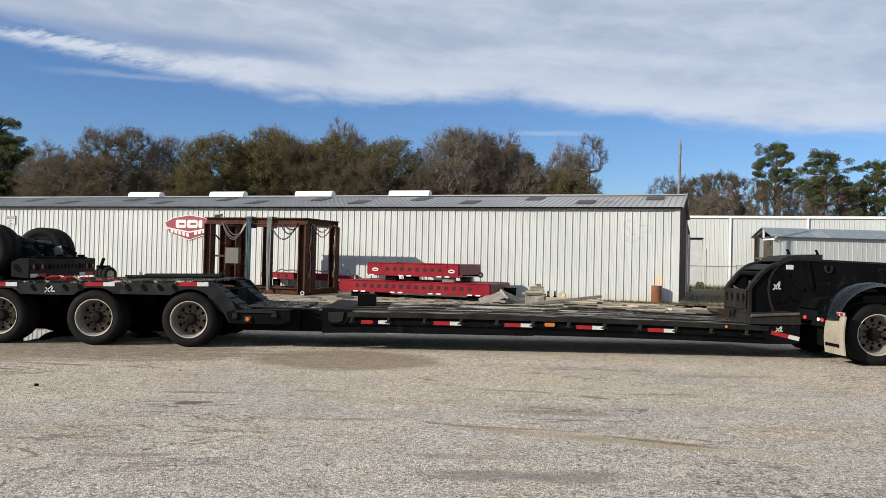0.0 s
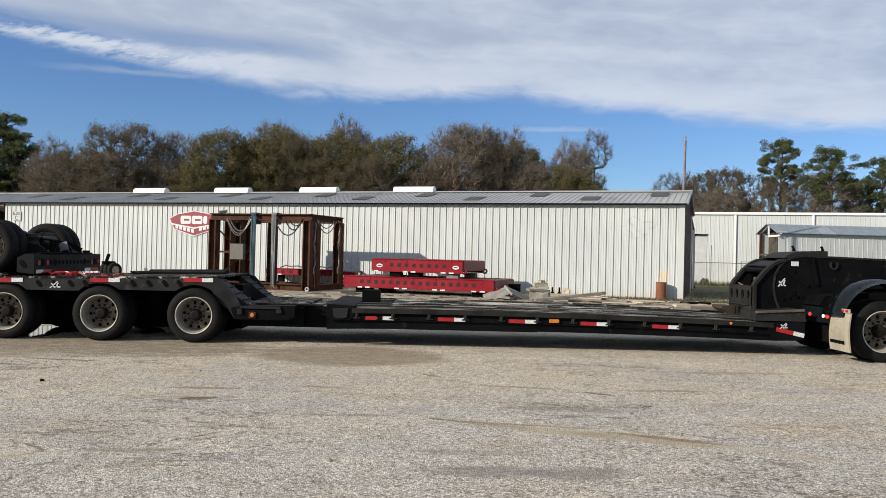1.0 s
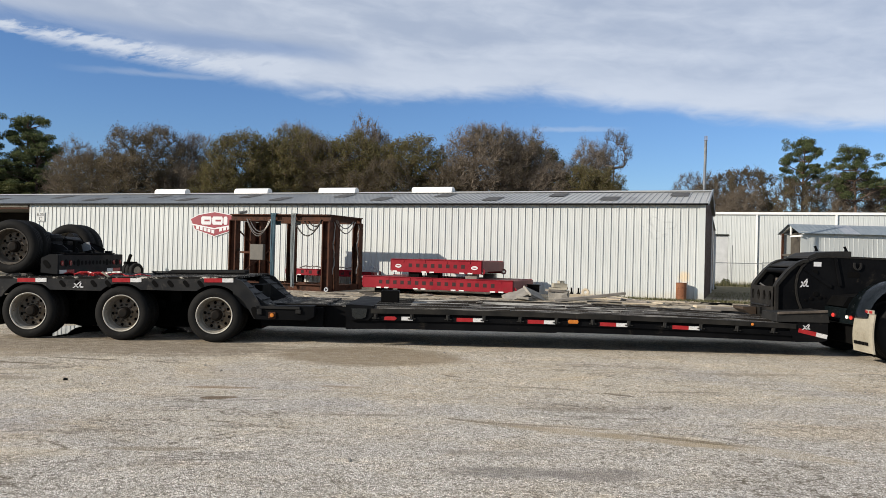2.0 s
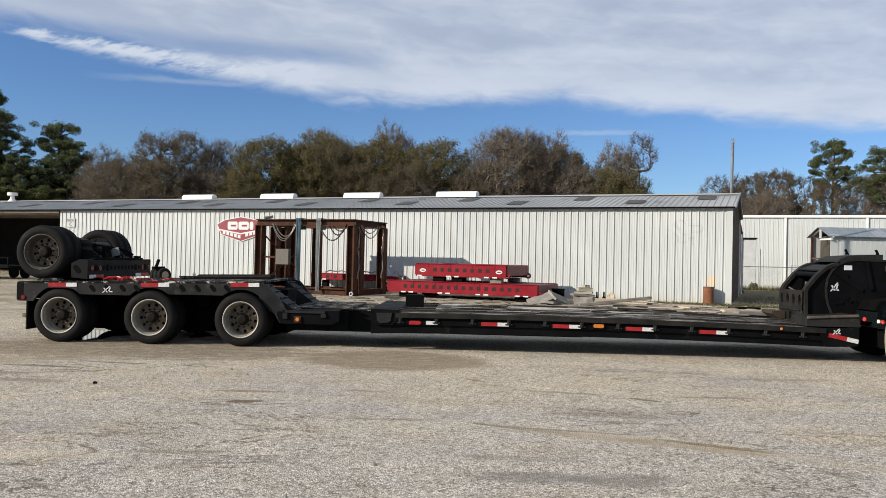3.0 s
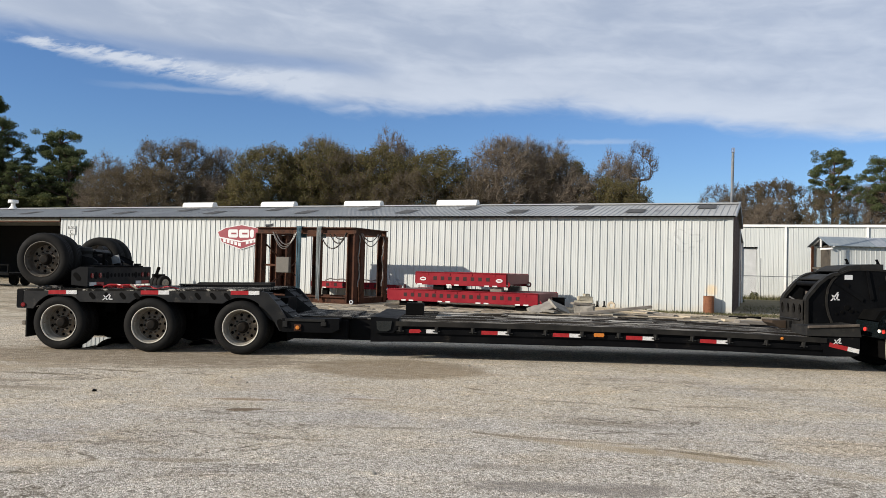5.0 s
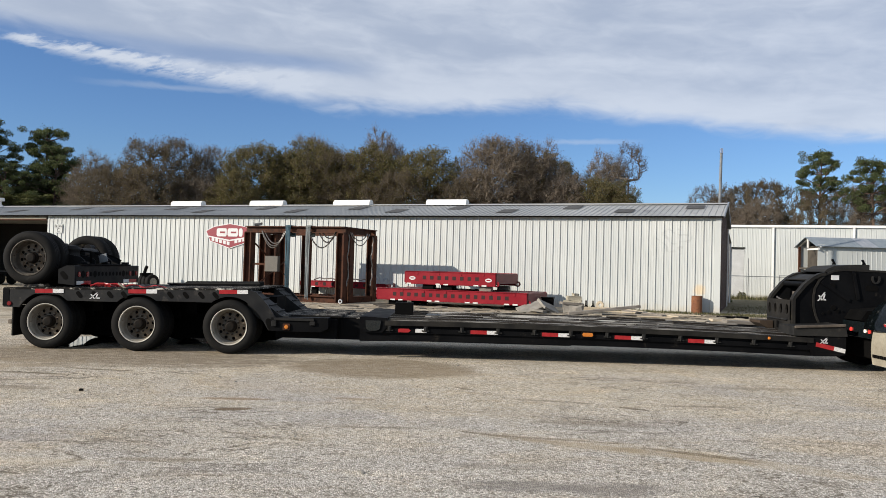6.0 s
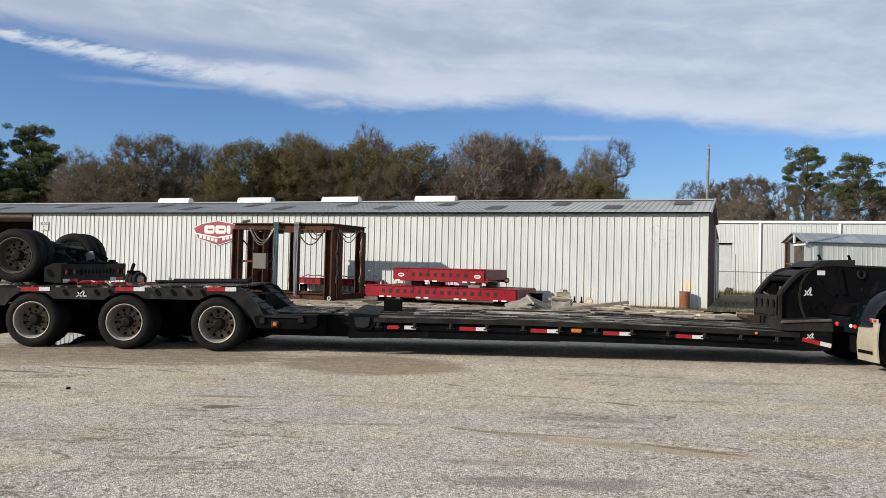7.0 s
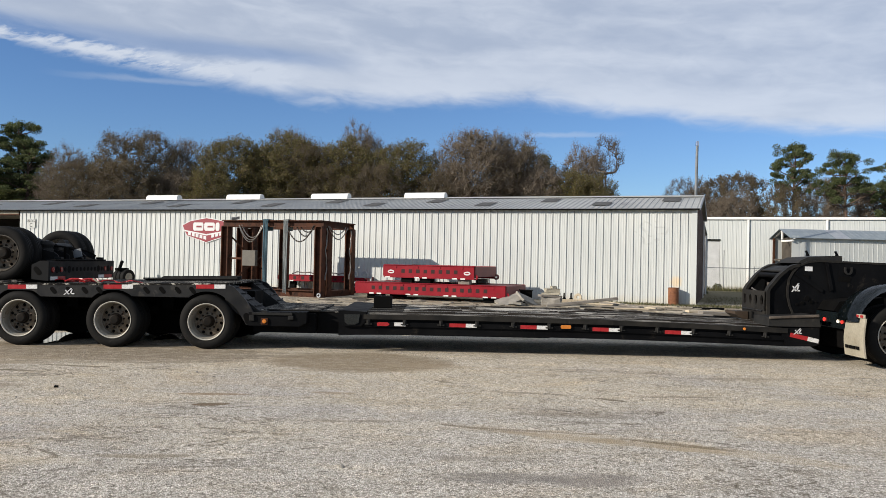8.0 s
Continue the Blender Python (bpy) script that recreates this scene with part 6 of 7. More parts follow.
bm = rod(B(), (-FW + 0.35, 0.3, 2.3), (-FW + 0.30, FD - 0.3, 1.0), 0.035, seg=6)
rod(bm, (-FW + 0.35, 0.3, 0.5), (-FW + 0.30, FD - 0.3, 1.6), 0.035, seg=6)
part("brace", bm, M_RUST, frame_)
part("grey_box", box(B(), -3.72, -3.08, 0.02, 0.20, 1.16, 1.80, 0.015), M_GREYBOX, frame_, "grey steel junction box")
part("box_arm", box(B(), -4.4, -3.72, 0.1, 0.15, 1.42, 1.50), M_RUST, frame_)
for x0, x1, dip, y in ((-3.85, -2.70, 0.60, -0.03), (-3.78, -2.75, 0.50, 0.04), (-3.90, -2.80, 0.68, 0.02)):
    part("chain", chain(B(), sag((x0, y, FH - 0.20), (x1, y, FH - 0.22), dip)), M_CHAIN, frame_, "looped steel chain")
M_DARKCHAIN = worn("dark_rusty_chain", (0.022, 0.018, 0.015), (0.06, 0.05, 0.042), 20.0, 60, (0.5, 0.8))
for x0, x1, dip, y in ((-1.60, -0.36, 0.62, -0.03), (-1.20, -0.40, 0.40, 0.10), (-1.05, -0.38, 0.24, 0.14)):
    line_ = sag((x0, y, FH - 0.24), (x1, y, FH - 0.22), dip, 22)
    bm = B()
    for k_ in range(len(line_) - 1):
        # links lie flat and upright by turns
        d_ = line_[k_ + 1] - line_[k_]
        m_ = Matrix.Translation((line_[k_] + line_[k_ + 1]) / 2) @ d_.to_track_quat("X", "Z").to_matrix().to_4x4()
        turned_box(bm, m_, d_.length * 1.25, 0.060 if k_ % 2 else 0.022, 0.022 if k_ % 2 else 0.060, 0.006)
    part("chain", bm, M_DARKCHAIN, frame_, "dark rusty looped chain")
for y0, y1, dip in ((0.5, 2.2, 0.5), (0.6, 2.0, 0.3)):
    part("chain", chain(B(), sag((0.02, y0, FH - 0.22), (0.02, y1, FH - 0.2), dip)), M_CHAIN, frame_, "looped steel chain")
for x, y in ((0.03, 0.35), (0.03, FD - 0.5)):
    pts = [Vector((x + 0.02 * math.sin(k * 2.1), y + 0.06 * math.sin(k * 0.9), FH - 0.3 - k * 0.17)) for k in range(13)]
    part("hose", chain(B(), pts, 0.026), M_CHAIN, frame_, "hanging grey hose")


def sling(x, w, low, material, name_label):
    """Bundle of round slings thrown over the top beam, gathered towards its lower end."""
    dice = random.Random(int(-x * 100))
    mid, k = x + w / 2, 7
    for i in range(k):
        u = (i + 0.5) / k - 0.5
        z1 = low + dice.uniform(0.0, 0.16)
        ph, sway = dice.uniform(0, 6), dice.uniform(0.006, 0.014)
        pts = [Vector((mid + u * w, 0.33, FH - 0.42)), Vector((mid + u * w, 0.33, FH + 0.022)), Vector((mid + u * w, -0.05, FH + 0.022))]
        for q in range(1, 11):
            f = q / 10
            pts.append(Vector((mid + u * w * (1 - 0.48 * f) + sway * math.sin(ph + 5 * f), -0.05 - 0.02 * (i % 2) + 0.01 * math.sin(ph + 4 * f),
                               FH + 0.022 + (z1 - FH) * f)))
        part("sling", chain(B(), pts, w / k * 0.56, 6), material, frame_, name_label)


sling(-2.70, 0.25, 0.12, M_BLUESTRAP, "faded blue lifting sling")
sling(-1.74, 0.23, 0.06, M_GREYSTRAP, "pale grey lifting sling")
bm = B()
for k in range(3):
    t_ = 0.12 * k
    rod(bm, (-FW + 0.5, -0.02, FH + 0.02 + 0.05 * (k % 2)), (-FW + 0.75, 0.18, FH + 0.07 + 0.03 * k), 0.035, seg=6)
part("shackle", bm, M_CHAIN, frame_)
bm = lathe(B(), [(0.05, -0.03), (0.085, -0.03), (0.085, 0.03), (0.05, 0.03), (0.05, -0.03)], 14)
part("ring", bm, M_GALV, frame_, m=Matrix.Translation((-0.02, -0.09, 0.09)))


# red trailer sections stacked on timber
def red_section(length, depth, high, holes, hole0, hole_step, end_dull=True):
    """A red deck section: front web with square sockets, flanges, end plate; x runs away from the near corner."""
    e = new("trailer_section")
    part("front_web", box(B(), -length, 0.0, 0.0, 0.05, 0.03, high - 0.03), M_RED, e)
    part("flange", box(B(), -length, 0.02, -0.035, 0.16, high - 0.029, high, 0.006), M_RED, e)
    part("flange", box(B(), -length, 0.02, -0.035, 0.16, 0.0, 0.029, 0.006), M_RED, e)
    part("deck_plate", box(B(), -length, -0.0, 0.161, depth - 0.16, high - 0.045, high - 0.015), M_REDDULL, e)
    part("rear_web", box(B(), -length, 0.0, depth - 0.05, depth, 0.0, high), M_RED, e)
    part("end_plate", box(B(), 0.0, 0.05, 0.052, depth - 0.052, 0.10, high - 0.03, 0.006), M_REDDULL, e, "dull red end plate")
    part("end_plate", box(B(), -length - 0.05, -length, 0.0, depth, 0.06, high - 0.03, 0.006), M_RED, e)
    # flat dark squares on the web, coloured as shaded openings
    sock = mesh_of("socket", box(B(), -0.075, 0.075, -0.006, -0.001, -0.075, 0.075), M_HOLE)
    for k in range(holes):
        x = -(hole0 + k * hole_step)
        part("socket", sock, M_HOLE, e, m=Matrix.Translation((x, 0, high * 0.52)))
    stud = mesh_of("stud", rod(B(), (0, -0.02, 0), (0, 0, 0), 0.05, seg=8), M_RED)
    mk = mesh_of("white_marker", box(B(), -0.10, 0.10, -0.041, -0.036, -0.026, 0.026), M_REFWHITE)
    for k in range(int(length / 0.95)):
        part("stud", stud, M_RED, e, m=Matrix.Translation((-(0.5 + 0.95 * k), 0, high - 0.09)))
    for k in range(int(length / 1.7) + 1):
        for d in (0.0, 0.34):
            x = -(0.45 + d + 1.62 * k)
            if x > -length + 0.1:
                part("white_marker", mk, M_REFWHITE, e, m=Matrix.Translation((x, 0, 0.018)))
    ear = lathe(B(), [(0.055, -0.03), (0.12, -0.03), (0.12, 0.03), (0.055, 0.03), (0.055, -0.03)], 16)
    part("coupling_eye", ear, M_RED, e, "round coupling eye", m=Matrix.Translation((0.02, 0.1, 0.10)))
    part("coupling_eye", mesh_of("coupling_eye", lathe(B(), [(0.055, -0.03), (0.12, -0.03), (0.12, 0.03), (0.055, 0.03), (0.055, -0.03)], 16), M_REDDULL), M_REDDULL, e,
         "round coupling eye", m=Matrix.Translation((0.08, depth - 0.15, 0.08)))
    return e


RT = TURN_C
lower = red_section(6.37, 3.0, 0.48, 16, 0.80, 0.319)
SMALLER = Matrix.Diagonal((0.965, 0.965, 0.965, 1))
lower.matrix_basis = pose(2.62, 28.99, 0.205, 0, 0, RT) @ SMALLER
tagged(lower, "long red trailer deck section lying on timber blocks", "trailer section", "stacked red trailer sections")
upper = red_section(3.86, 3.0, 0.53, 8, 0.76, 0.323)
upper.matrix_basis = pose(1.475, 29.63, 0.856, 0, 0, RT) @ SMALLER
tagged(upper, "shorter red trailer section stacked on timber blocks", "trailer section", "stacked red trailer sections")
for k, x in enumerate((-0.28, -3.55)):
    part("oval_badge", rod(B(), (0, -0.012, 0), (0, -0.001, 0), 0.10, seg=18), M_SIGNWHITE, upper, "white oval badge", m=Matrix.Translation((x, 0, 0.24)) @ Matrix.Diagonal((1.4, 1, 0.75, 1)))
    part("badge_mark", rod(B(), (0, -0.016, 0), (0, -0.0125, 0), 0.078, seg=18), M_RED, upper, m=Matrix.Translation((x, 0, 0.24)) @ Matrix.Diagonal((1.2, 1, 0.30, 1)))
low_m, up_m = lower.matrix_basis.copy(), upper.matrix_basis.copy()
for x, y in ((-0.45, 0.1), (-0.45, 2.4), (-2.9, 0.1), (-2.9, 2.4), (-2.1, 0.1)):
    single("timber_block", box(B(), x - 0.24, x + 0.24, y, y + 0.3, -0.194, -0.001, 0.008), M_DARK if x < -2 else M_GREYWOOD, "dark timber block between the red sections", "block", up_m,
           "timber blocks")
for x, y in ((-0.6, 0.2), (-5.6, 0.2), (-0.6, 2.5), (-5.6, 2.5)):
    single("timber_block", box(B(), x - 0.35, x + 0.35, y, y + 0.3, -0.212, -0.001, 0.008), M_DARK, "dark timber block on the soil", "block", low_m, "timber blocks")

third = red_section(4.4, 1.6, 0.30, 8, 0.6, 0.42)
third.matrix_basis = pose(-3.2, 35.2, 0.46, 0, 0, TURN_C)
tagged(third, "red trailer section resting on steel stands beside the wall", "trailer section")
for x, y in ((-0.6, 0.3), (-3.8, 0.3), (-0.6, 1.2), (-3.8, 1.2)):
    single("support_stand", box(B(), x - 0.15, x + 0.15, y - 0.1, y + 0.1, -0.46, -0.001, 0.01), M_DARK, "dark steel stand under the red section", "stand", third.matrix_basis.copy(), "stands")
bm = B()
pts = [Vector((-3.9 + 0.25 * k, 0.35 + 0.1 * math.sin(k), 0.33 + 0.10 * abs(math.sin(k * 1.3)))) for k in range(14)]
chain(bm, pts, 0.03)
single("chain_pile", bm, M_CHAIN, "heap of dull chain lying on the red section", "chain", third.matrix_basis.copy())

# grey rack by the red stack
rk = thing("steel_rack", "small grey steel rack with two round lugs", "rack", pose(-3.75, 34.6, 0, 0, 0, TURN_C) @ Matrix.Diagonal((0.85, 0.85, 0.85, 1)))
for x in (0.0, 1.15):
    part("upright", box(B(), x, x + 0.07, 0, 0.07, 0, 0.95), M_GALV, rk)
    part("lug", lathe(B(), [(0.05, -0.04), (0.17, -0.04), (0.17, 0.04), (0.05, 0.04), (0.05, -0.04)], 16), M_GALV, rk, m=Matrix.Translation((0.25 + x * 0.5, 0.03, 1.02)))
for z in (0.35, 0.62, 0.86):
    part("shelf_bar", box(B(), 0.071, 1.149, 0.0, 0.06, z, z + 0.06), M_GALV, rk)


# rubble and timber in front of the wall
def chunk(seed, sx, sy, sz, rough=0.18):
    r = np.random.default_rng(seed)
    bm = B()
    bmesh.ops.create_cube(bm, size=1.0)
    bmesh.ops.subdivide_edges(bm, edges=bm.edges[:], cuts=2, use_grid_fill=True)
    for v in bm.verts:
        v.co = Vector((v.co.x * sx, v.co.y * sy, v.co.z * sz)) + Vector(r.normal(0, rough * 0.18, 3)) * min(sx, sy, sz) * 2
    return bm


for k, (x, y, z, rx, ry, rz, s, mt, lb) in enumerate((
        (2.78, 28.75, 0.16, 14, -18, 20, (0.95, 0.7, 0.08), M_CONCRETE, "broken pale concrete slab leaning on rubble"),
        (3.40, 28.6, 0.20, 30, 20, 35, (0.80, 0.62, 0.08), M_CONCRETE, "broken pale concrete slab leaning on rubble"),
        (3.05, 28.3, 0.07, 5, 4, 70, (1.1, 0.45, 0.09), M_CONCRETE, "flat broken concrete slab lying on soil"),
        (4.32, 28.9, 0.15, 0, 0, -12, (0.72, 0.55, 0.30), M_CONCRETE, "square grey concrete block on soil"),
        (4.26, 28.9, 0.34, 0, 3, 8, (0.78, 0.5, 0.08), M_GREYWOOD, "flat grey timber on a concrete block"),
        (4.30, 28.9, 0.425, 0, -2, -14, (0.66, 0.4, 0.08), M_CREAM, "flat pale slab on stacked timber"),
        (4.34, 28.9, 0.545, 0, 0, 5, (0.50, 0.38, 0.15), M_CREAM, "small pale block on stacked timber"),
        (4.40, 28.95, 0.665, 0, 0, 20, (0.20, 0.2, 0.09), M_CREAM, "small pale block on stacked timber"))):
    single("rubble_slab" if s[2] < 0.25 else "concrete_block", chunk(40 + k, *s), mt, lb, "rubble", pose(x, y, z, rx, ry, rz), "rubble pile")
for k, (x, y, z, ry, rz, ln, wd, th, mt) in enumerate((
        (5.25, 27.8, 0.19, -6.5, 9, 2.65, 0.18, 0.10, M_GREYWOOD), (6.2, 28.4, 0.10, 2, -14, 1.6, 0.14, 0.05, M_PALEWOOD), (6.6, 27.6, 0.06, 1, -16, 1.5, 0.12, 0.05, M_GREYWOOD),
        (6.9, 27.3, 0.03, 0, -10, 1.2, 0.10, 0.04, M_PALEWOOD), (6.0, 27.9, 0.03, 0, -8, 1.6, 0.14, 0.05, M_GREYWOOD), (5.5, 31.4, 0.06, 0, 0, 1.2, 0.12, 0.12, M_PALEWOOD),
        (5.8, 31.5, 0.06, 0, -10, 1.5, 0.20, 0.10, M_PALEWOOD), (6.5, 28.75, 0.14, 2, -58, 1.75, 0.16, 0.07, M_PALEWOOD), (6.7, 28.1, 0.11, 2, -52, 1.8, 0.20, 0.06, M_GREYWOOD),
        (7.1, 27.8, 0.08, 1.5, -40, 1.7, 0.16, 0.05, M_PALEWOOD), (9.1, 26.3, 0.05, 0, 12, 1.3, 0.25, 0.08, M_PALEWOOD), (8.3, 29.0, 0.03, 0, -5, 1.4, 0.12, 0.05, M_PALEWOOD),
        (9.9, 28.2, 0.045, 0, 2, 1.1, 0.20, 0.07, M_DARK))):
    single("loose_timber", turned_box(B(), pose(x, y, z, 0, ry, rz), ln, wd, th, 0.01), mt, "weathered timber lying on the soil", "timber", None, "loose timbers")
# two dark cones of hose and a coil by the wall
for x, y in ((5.35, 32.3), (5.62, 32.2)):
    single("jack_stand", lathe(B(), [(0.16, 0.0), (0.10, 0.08), (0.035, 0.16), (0.03, 0.34), (0.0, 0.35)], 10, "z"), M_DARK, "small black jack stand on the soil", "jack stand", pose(x, y, 0))
coil = lathe(B(), [(0.10, -0.06), (0.22, -0.07), (0.25, 0.0), (0.22, 0.07), (0.10, 0.06), (0.10, -0.06)], 18)
single("cable_coil", coil, M_PALEWOOD, "pale cable coil leaning at the wall", "coil", pose(5.9, 32.15, 0.17, -8, 0, -20) @ Matrix.Diagonal((0.68, 0.68, 0.68, 1)))
bn = thing("waste_bin", "dark open bin near the rubble", "bin", pose(3.55, 30.4, 0))
part("body", box(B(), -0.22, 0.22, -0.2, 0.2, 0.0, 0.46, 0.02), M_DARK, bn)
part("rim", box(B(), -0.25, 0.25, -0.23, 0.23, 0.461, 0.50, 0.01), M_DARK, bn)

# rusty drum against the wall
drum = thing("steel_drum", "rusty brown steel drum standing against the white wall", "drum", C_AT @ Matrix.Translation((-0.78, -0.36, 0)) @ Matrix.Diagonal((0.78, 0.78, 0.78, 1)))
part("body", lathe(B(), [(0.0, 0.0), (0.262, 0.0), (0.268, 0.02), (0.262, 0.03), (0.262, 0.29), (0.272, 0.31), (0.262, 0.33), (0.262, 0.59), (0.272, 0.61), (0.262, 0.63), (0.262, 0.86),
                       (0.27, 0.875), (0.262, 0.89), (0.245, 0.88), (0.24, 0.70), (0.0, 0.70)], 26, "z"), M_BARREL, drum, smooth=False)


# flatbed and dolly in front of the open bay
def small_wheel(r, w):
    return lathe(B(), [(0.0, 0.02), (r * 0.55, 0.01), (r * 0.62, 0.0), (r * 0.95, 0.0), (r, 0.03), (r, w - 0.03), (r * 0.95, w), (r * 0.5, w), (0.0, w - 0.02)], 20)


fb = thing("flatbed_trailer", "black low utility trailer parked by the open bay", "trailer", pose(-24.2, 39.2, 0, 0, 0, TURN_C))
part("bed", box(B(), -4.0, 1.2, 0, 2.2, 0.58, 0.70, 0.01), M_DARK, fb)
for x in (-3.2, -2.0, -0.9, 0.2, 1.1):
    part("stake", box(B(), x, x + 0.06, -0.02, 0.04, 0.70, 1.08), M_DARK, fb)
part("side_rail", box(B(), -4.0, 1.2, -0.02, 0.04, 1.08, 1.13), M_DARK, fb)
swm = mesh_of("wheel", small_wheel(0.30, 0.2), M_TYRE)
for x in (-0.9, -0.05):
    part("wheel", swm, M_TYRE, fb, m=Matrix.Translation((x, 0.05, 0.30)))
    part("wheel", swm, M_TYRE, fb, m=Matrix.Translation((x, 1.9, 0.30)))
part("white_marker", box(B(), -1.9, -1.6, -0.012, -0.002, 0.66, 0.73), M_REFWHITE, fb)
part("tongue", box(B(), 1.2, 2.6, 1.0, 1.15, 0.60, 0.72), M_BLACK, fb)

dl = thing("wheel_dolly", "small dark dolly with worn tyres beside the white wall", "dolly", pose(-15.36, 39.5, 0, 0, 0, 60) @ Matrix.Diagonal((1.15, 1.15, 1.15, 1)))
swm2 = mesh_of("wheel", small_wheel(0.33, 0.20), M_TYRE)
hub2 = mesh_of("hub", lathe(B(), [(0.0, -0.03), (0.07, -0.03), (0.09, -0.005), (0.18, 0.0), (0.19, 0.02)], 16), M_RIM)
for y in (0.0, 0.24, 0.48):
    w_ = part("wheel", swm2, M_TYRE, dl, m=Matrix.Translation((0, y, 0.33)))
    if y == 0.0:
        part("hub", hub2, M_RIM, w_, "pale steel hub")
part("frame", box(B(), -0.42, 0.20, 0.25, 0.42, 0.60, 0.72, 0.02), M_DARK, dl)
part("jack", rod(B(), (-0.22, 0.35, 0.70), (-0.14, 0.35, 0.90), 0.07, seg=8), M_DARK, dl)
part("jack_head", turned_box(B(), pose(-0.12, 0.35, 0.96, 0, 30, 0), 0.12, 0.12, 0.16, 0.02), M_DARK, dl)
st = thing("beam_stack", "dark steel beams lying behind the trailer", "steel beam", pose(-6.9, 22.0, 0, 0, 0, -6))
part("beam", box(B(), -1.9, 1.2, 0, 0.5, 0.0, 0.62, 0.02), M_DARK, st)
part("beam", box(B(), -1.6, 1.3, 0.05, 0.4, 0.621, 0.82, 0.02), M_BLACK, st)

# tie strap thrown over the carriage
rs = B()
STX, STZ = -5.98, top_z(-6) + 0.03
loops = []
for k in range(60):
    a_ = k * 0.62
    loops.append(Vector((STX + 0.014 * k * 0.55 - 0.12 + 0.10 * math.sin(a_ * 1.3), 13.14 + 0.05 * math.cos(a_), STZ + 0.055 * abs(math.sin(a_ * 0.8 + 0.3)))))
chain(rs, loops, 0.014)
chain(rs, [Vector((-6.42 + 0.07 * k, 13.30 + 0.05 * math.sin(k * 1.9), STZ + 0.02 + 0.02 * math.sin(k * 1.1))) for k in range(22)], 0.011)
single("red_strap", rs, M_REFRED, "crumpled red strap lying on the carriage top", "strap")
single("strap_hook", turned_box(B(), pose(-5.55, 13.08, top_z(-5.5) + 0.00, 0, 35, 10), 0.30, 0.03, 0.03, 0.005), M_CREAM, "tan strap end hanging over the carriage edge", "strap")
single("chain_end", chain(B(), [Vector((-7.35 + 0.06 * k, 13.2 + 0.03 * math.sin(k * 2.0), top_z(-7.2) + 0.035 + 0.02 * (k % 2))) for k in range(7)], 0.022), M_CHAIN,
       "short chain lying on the carriage corner", "chain")
tray = thing("steel_tray", "long dark steel tray with raised lips lying on the carriage top", "tray", pose(-4.49, 14.6, top_z(-4.49) + 0.014, 0, -1.3, 0))
part("tray_floor", box(B(), -0.84, 0.84, -0.16, 0.16, 0.0, 0.012, 0.003), M_PLATE, tray)
part("tray_lip", slab(B(), [(-0.86, 0.038), (0.86, 0.038), (0.86, 0.062), (-0.86, 0.062)], -0.17, -0.155), M_DUSTY, tray, "scuffed grey upper lip")
part("tray_side", slab(B(), [(-0.80, 0.013), (0.86, 0.013), (0.86, 0.037), (-0.86, 0.037)], -0.168, -0.157), M_DARK, tray)
part("tray_lip", slab(B(), [(-0.70, 0.013), (0.86, 0.013), (0.86, 0.085), (-0.60, 0.085)], 0.155, 0.168), M_PLATE, tray)
part("tray_end", box(B(), 0.845, 0.858, -0.15, 0.15, 0.013, 0.075), M_DARK, tray)

# junk under the raised shed
for k, (x, y, z, rz, sx, sy, sz, mt) in enumerate((
        (23.0, 47.2, 0.18, 10, 1.6, 0.5, 0.36, M_GREYWOOD), (25.5, 46.6, 0.12, -5, 2.4, 0.6, 0.24, M_DARK), (27.2, 46.5, 0.30, 8, 1.5, 0.5, 0.20, M_BLUESTRAP), (27.0, 46.4, 0.10, 3, 2.2, 0.7, 0.18, M_GREYWOOD),
        (29.2, 46.3, 0.35, -14, 1.9, 0.4, 0.14, M_DARK), (29.0, 46.5, 0.12, 4, 2.6, 0.8, 0.22, M_DARK), (22.6, 48.9, 0.16, 20, 0.6, 0.5, 0.3, M_GALV), (22.7, 48.8, 0.42, -10, 0.5, 0.5, 0.2, M_GALV))):
    single("junk_pile", chunk(70 + k, sx, sy, sz, 0.5), mt, "heap of scrap lying under the raised shed", "scrap", pose(x, y, z, 0, 0, rz), "scrap heaps")

# splinters, clods and bits of board on the soil behind the trailer
db = np.random.default_rng(17)
bm = B()
for k in range(520):
    x, y = db.uniform(-9, 12), db.uniform(18.5, 30.5)
    if k < 280:
        ln, wd2, th2, tn = db.uniform(0.15, 1.3), db.uniform(0.015, 0.05), db.uniform(0.006, 0.018), db.normal(-10, 16)
    else:
        ln, wd2, th2, tn = db.uniform(0.03, 0.14), db.uniform(0.02, 0.07), db.uniform(0.008, 0.025), db.uniform(0, 180)
    turned_box(bm, pose(x, y, th2 / 2, db.uniform(-5, 5), db.uniform(-1, 1), tn), ln, wd2, th2)
# low clods and trampled dead grass between the trailer and the wall
for k in range(420):
    x, y = db.uniform(-9, 11), db.uniform(19.5, 30.0)
    w_ = db.uniform(0.05, 0.24)
    bmesh.ops.create_icosphere(bm, subdivisions=1, radius=w_, matrix=pose(x, y, 0.0, db.uniform(-8, 8), db.uniform(-8, 8), db.uniform(-40, 40))
                               @ Matrix.Diagonal((db.uniform(1.0, 2.6), 0.8, db.uniform(0.15, 0.32), 1)))
for v in bm.verts:
    v.co += Vector(db.normal(0, 0.008, 3))
single("yard_debris", bm, M_DEBRIS, "scattered splinters and clods on bare soil", "debris", kind="stuff")

# stones lying about on the yard
sr_ = np.random.default_rng(3)
bm = B()
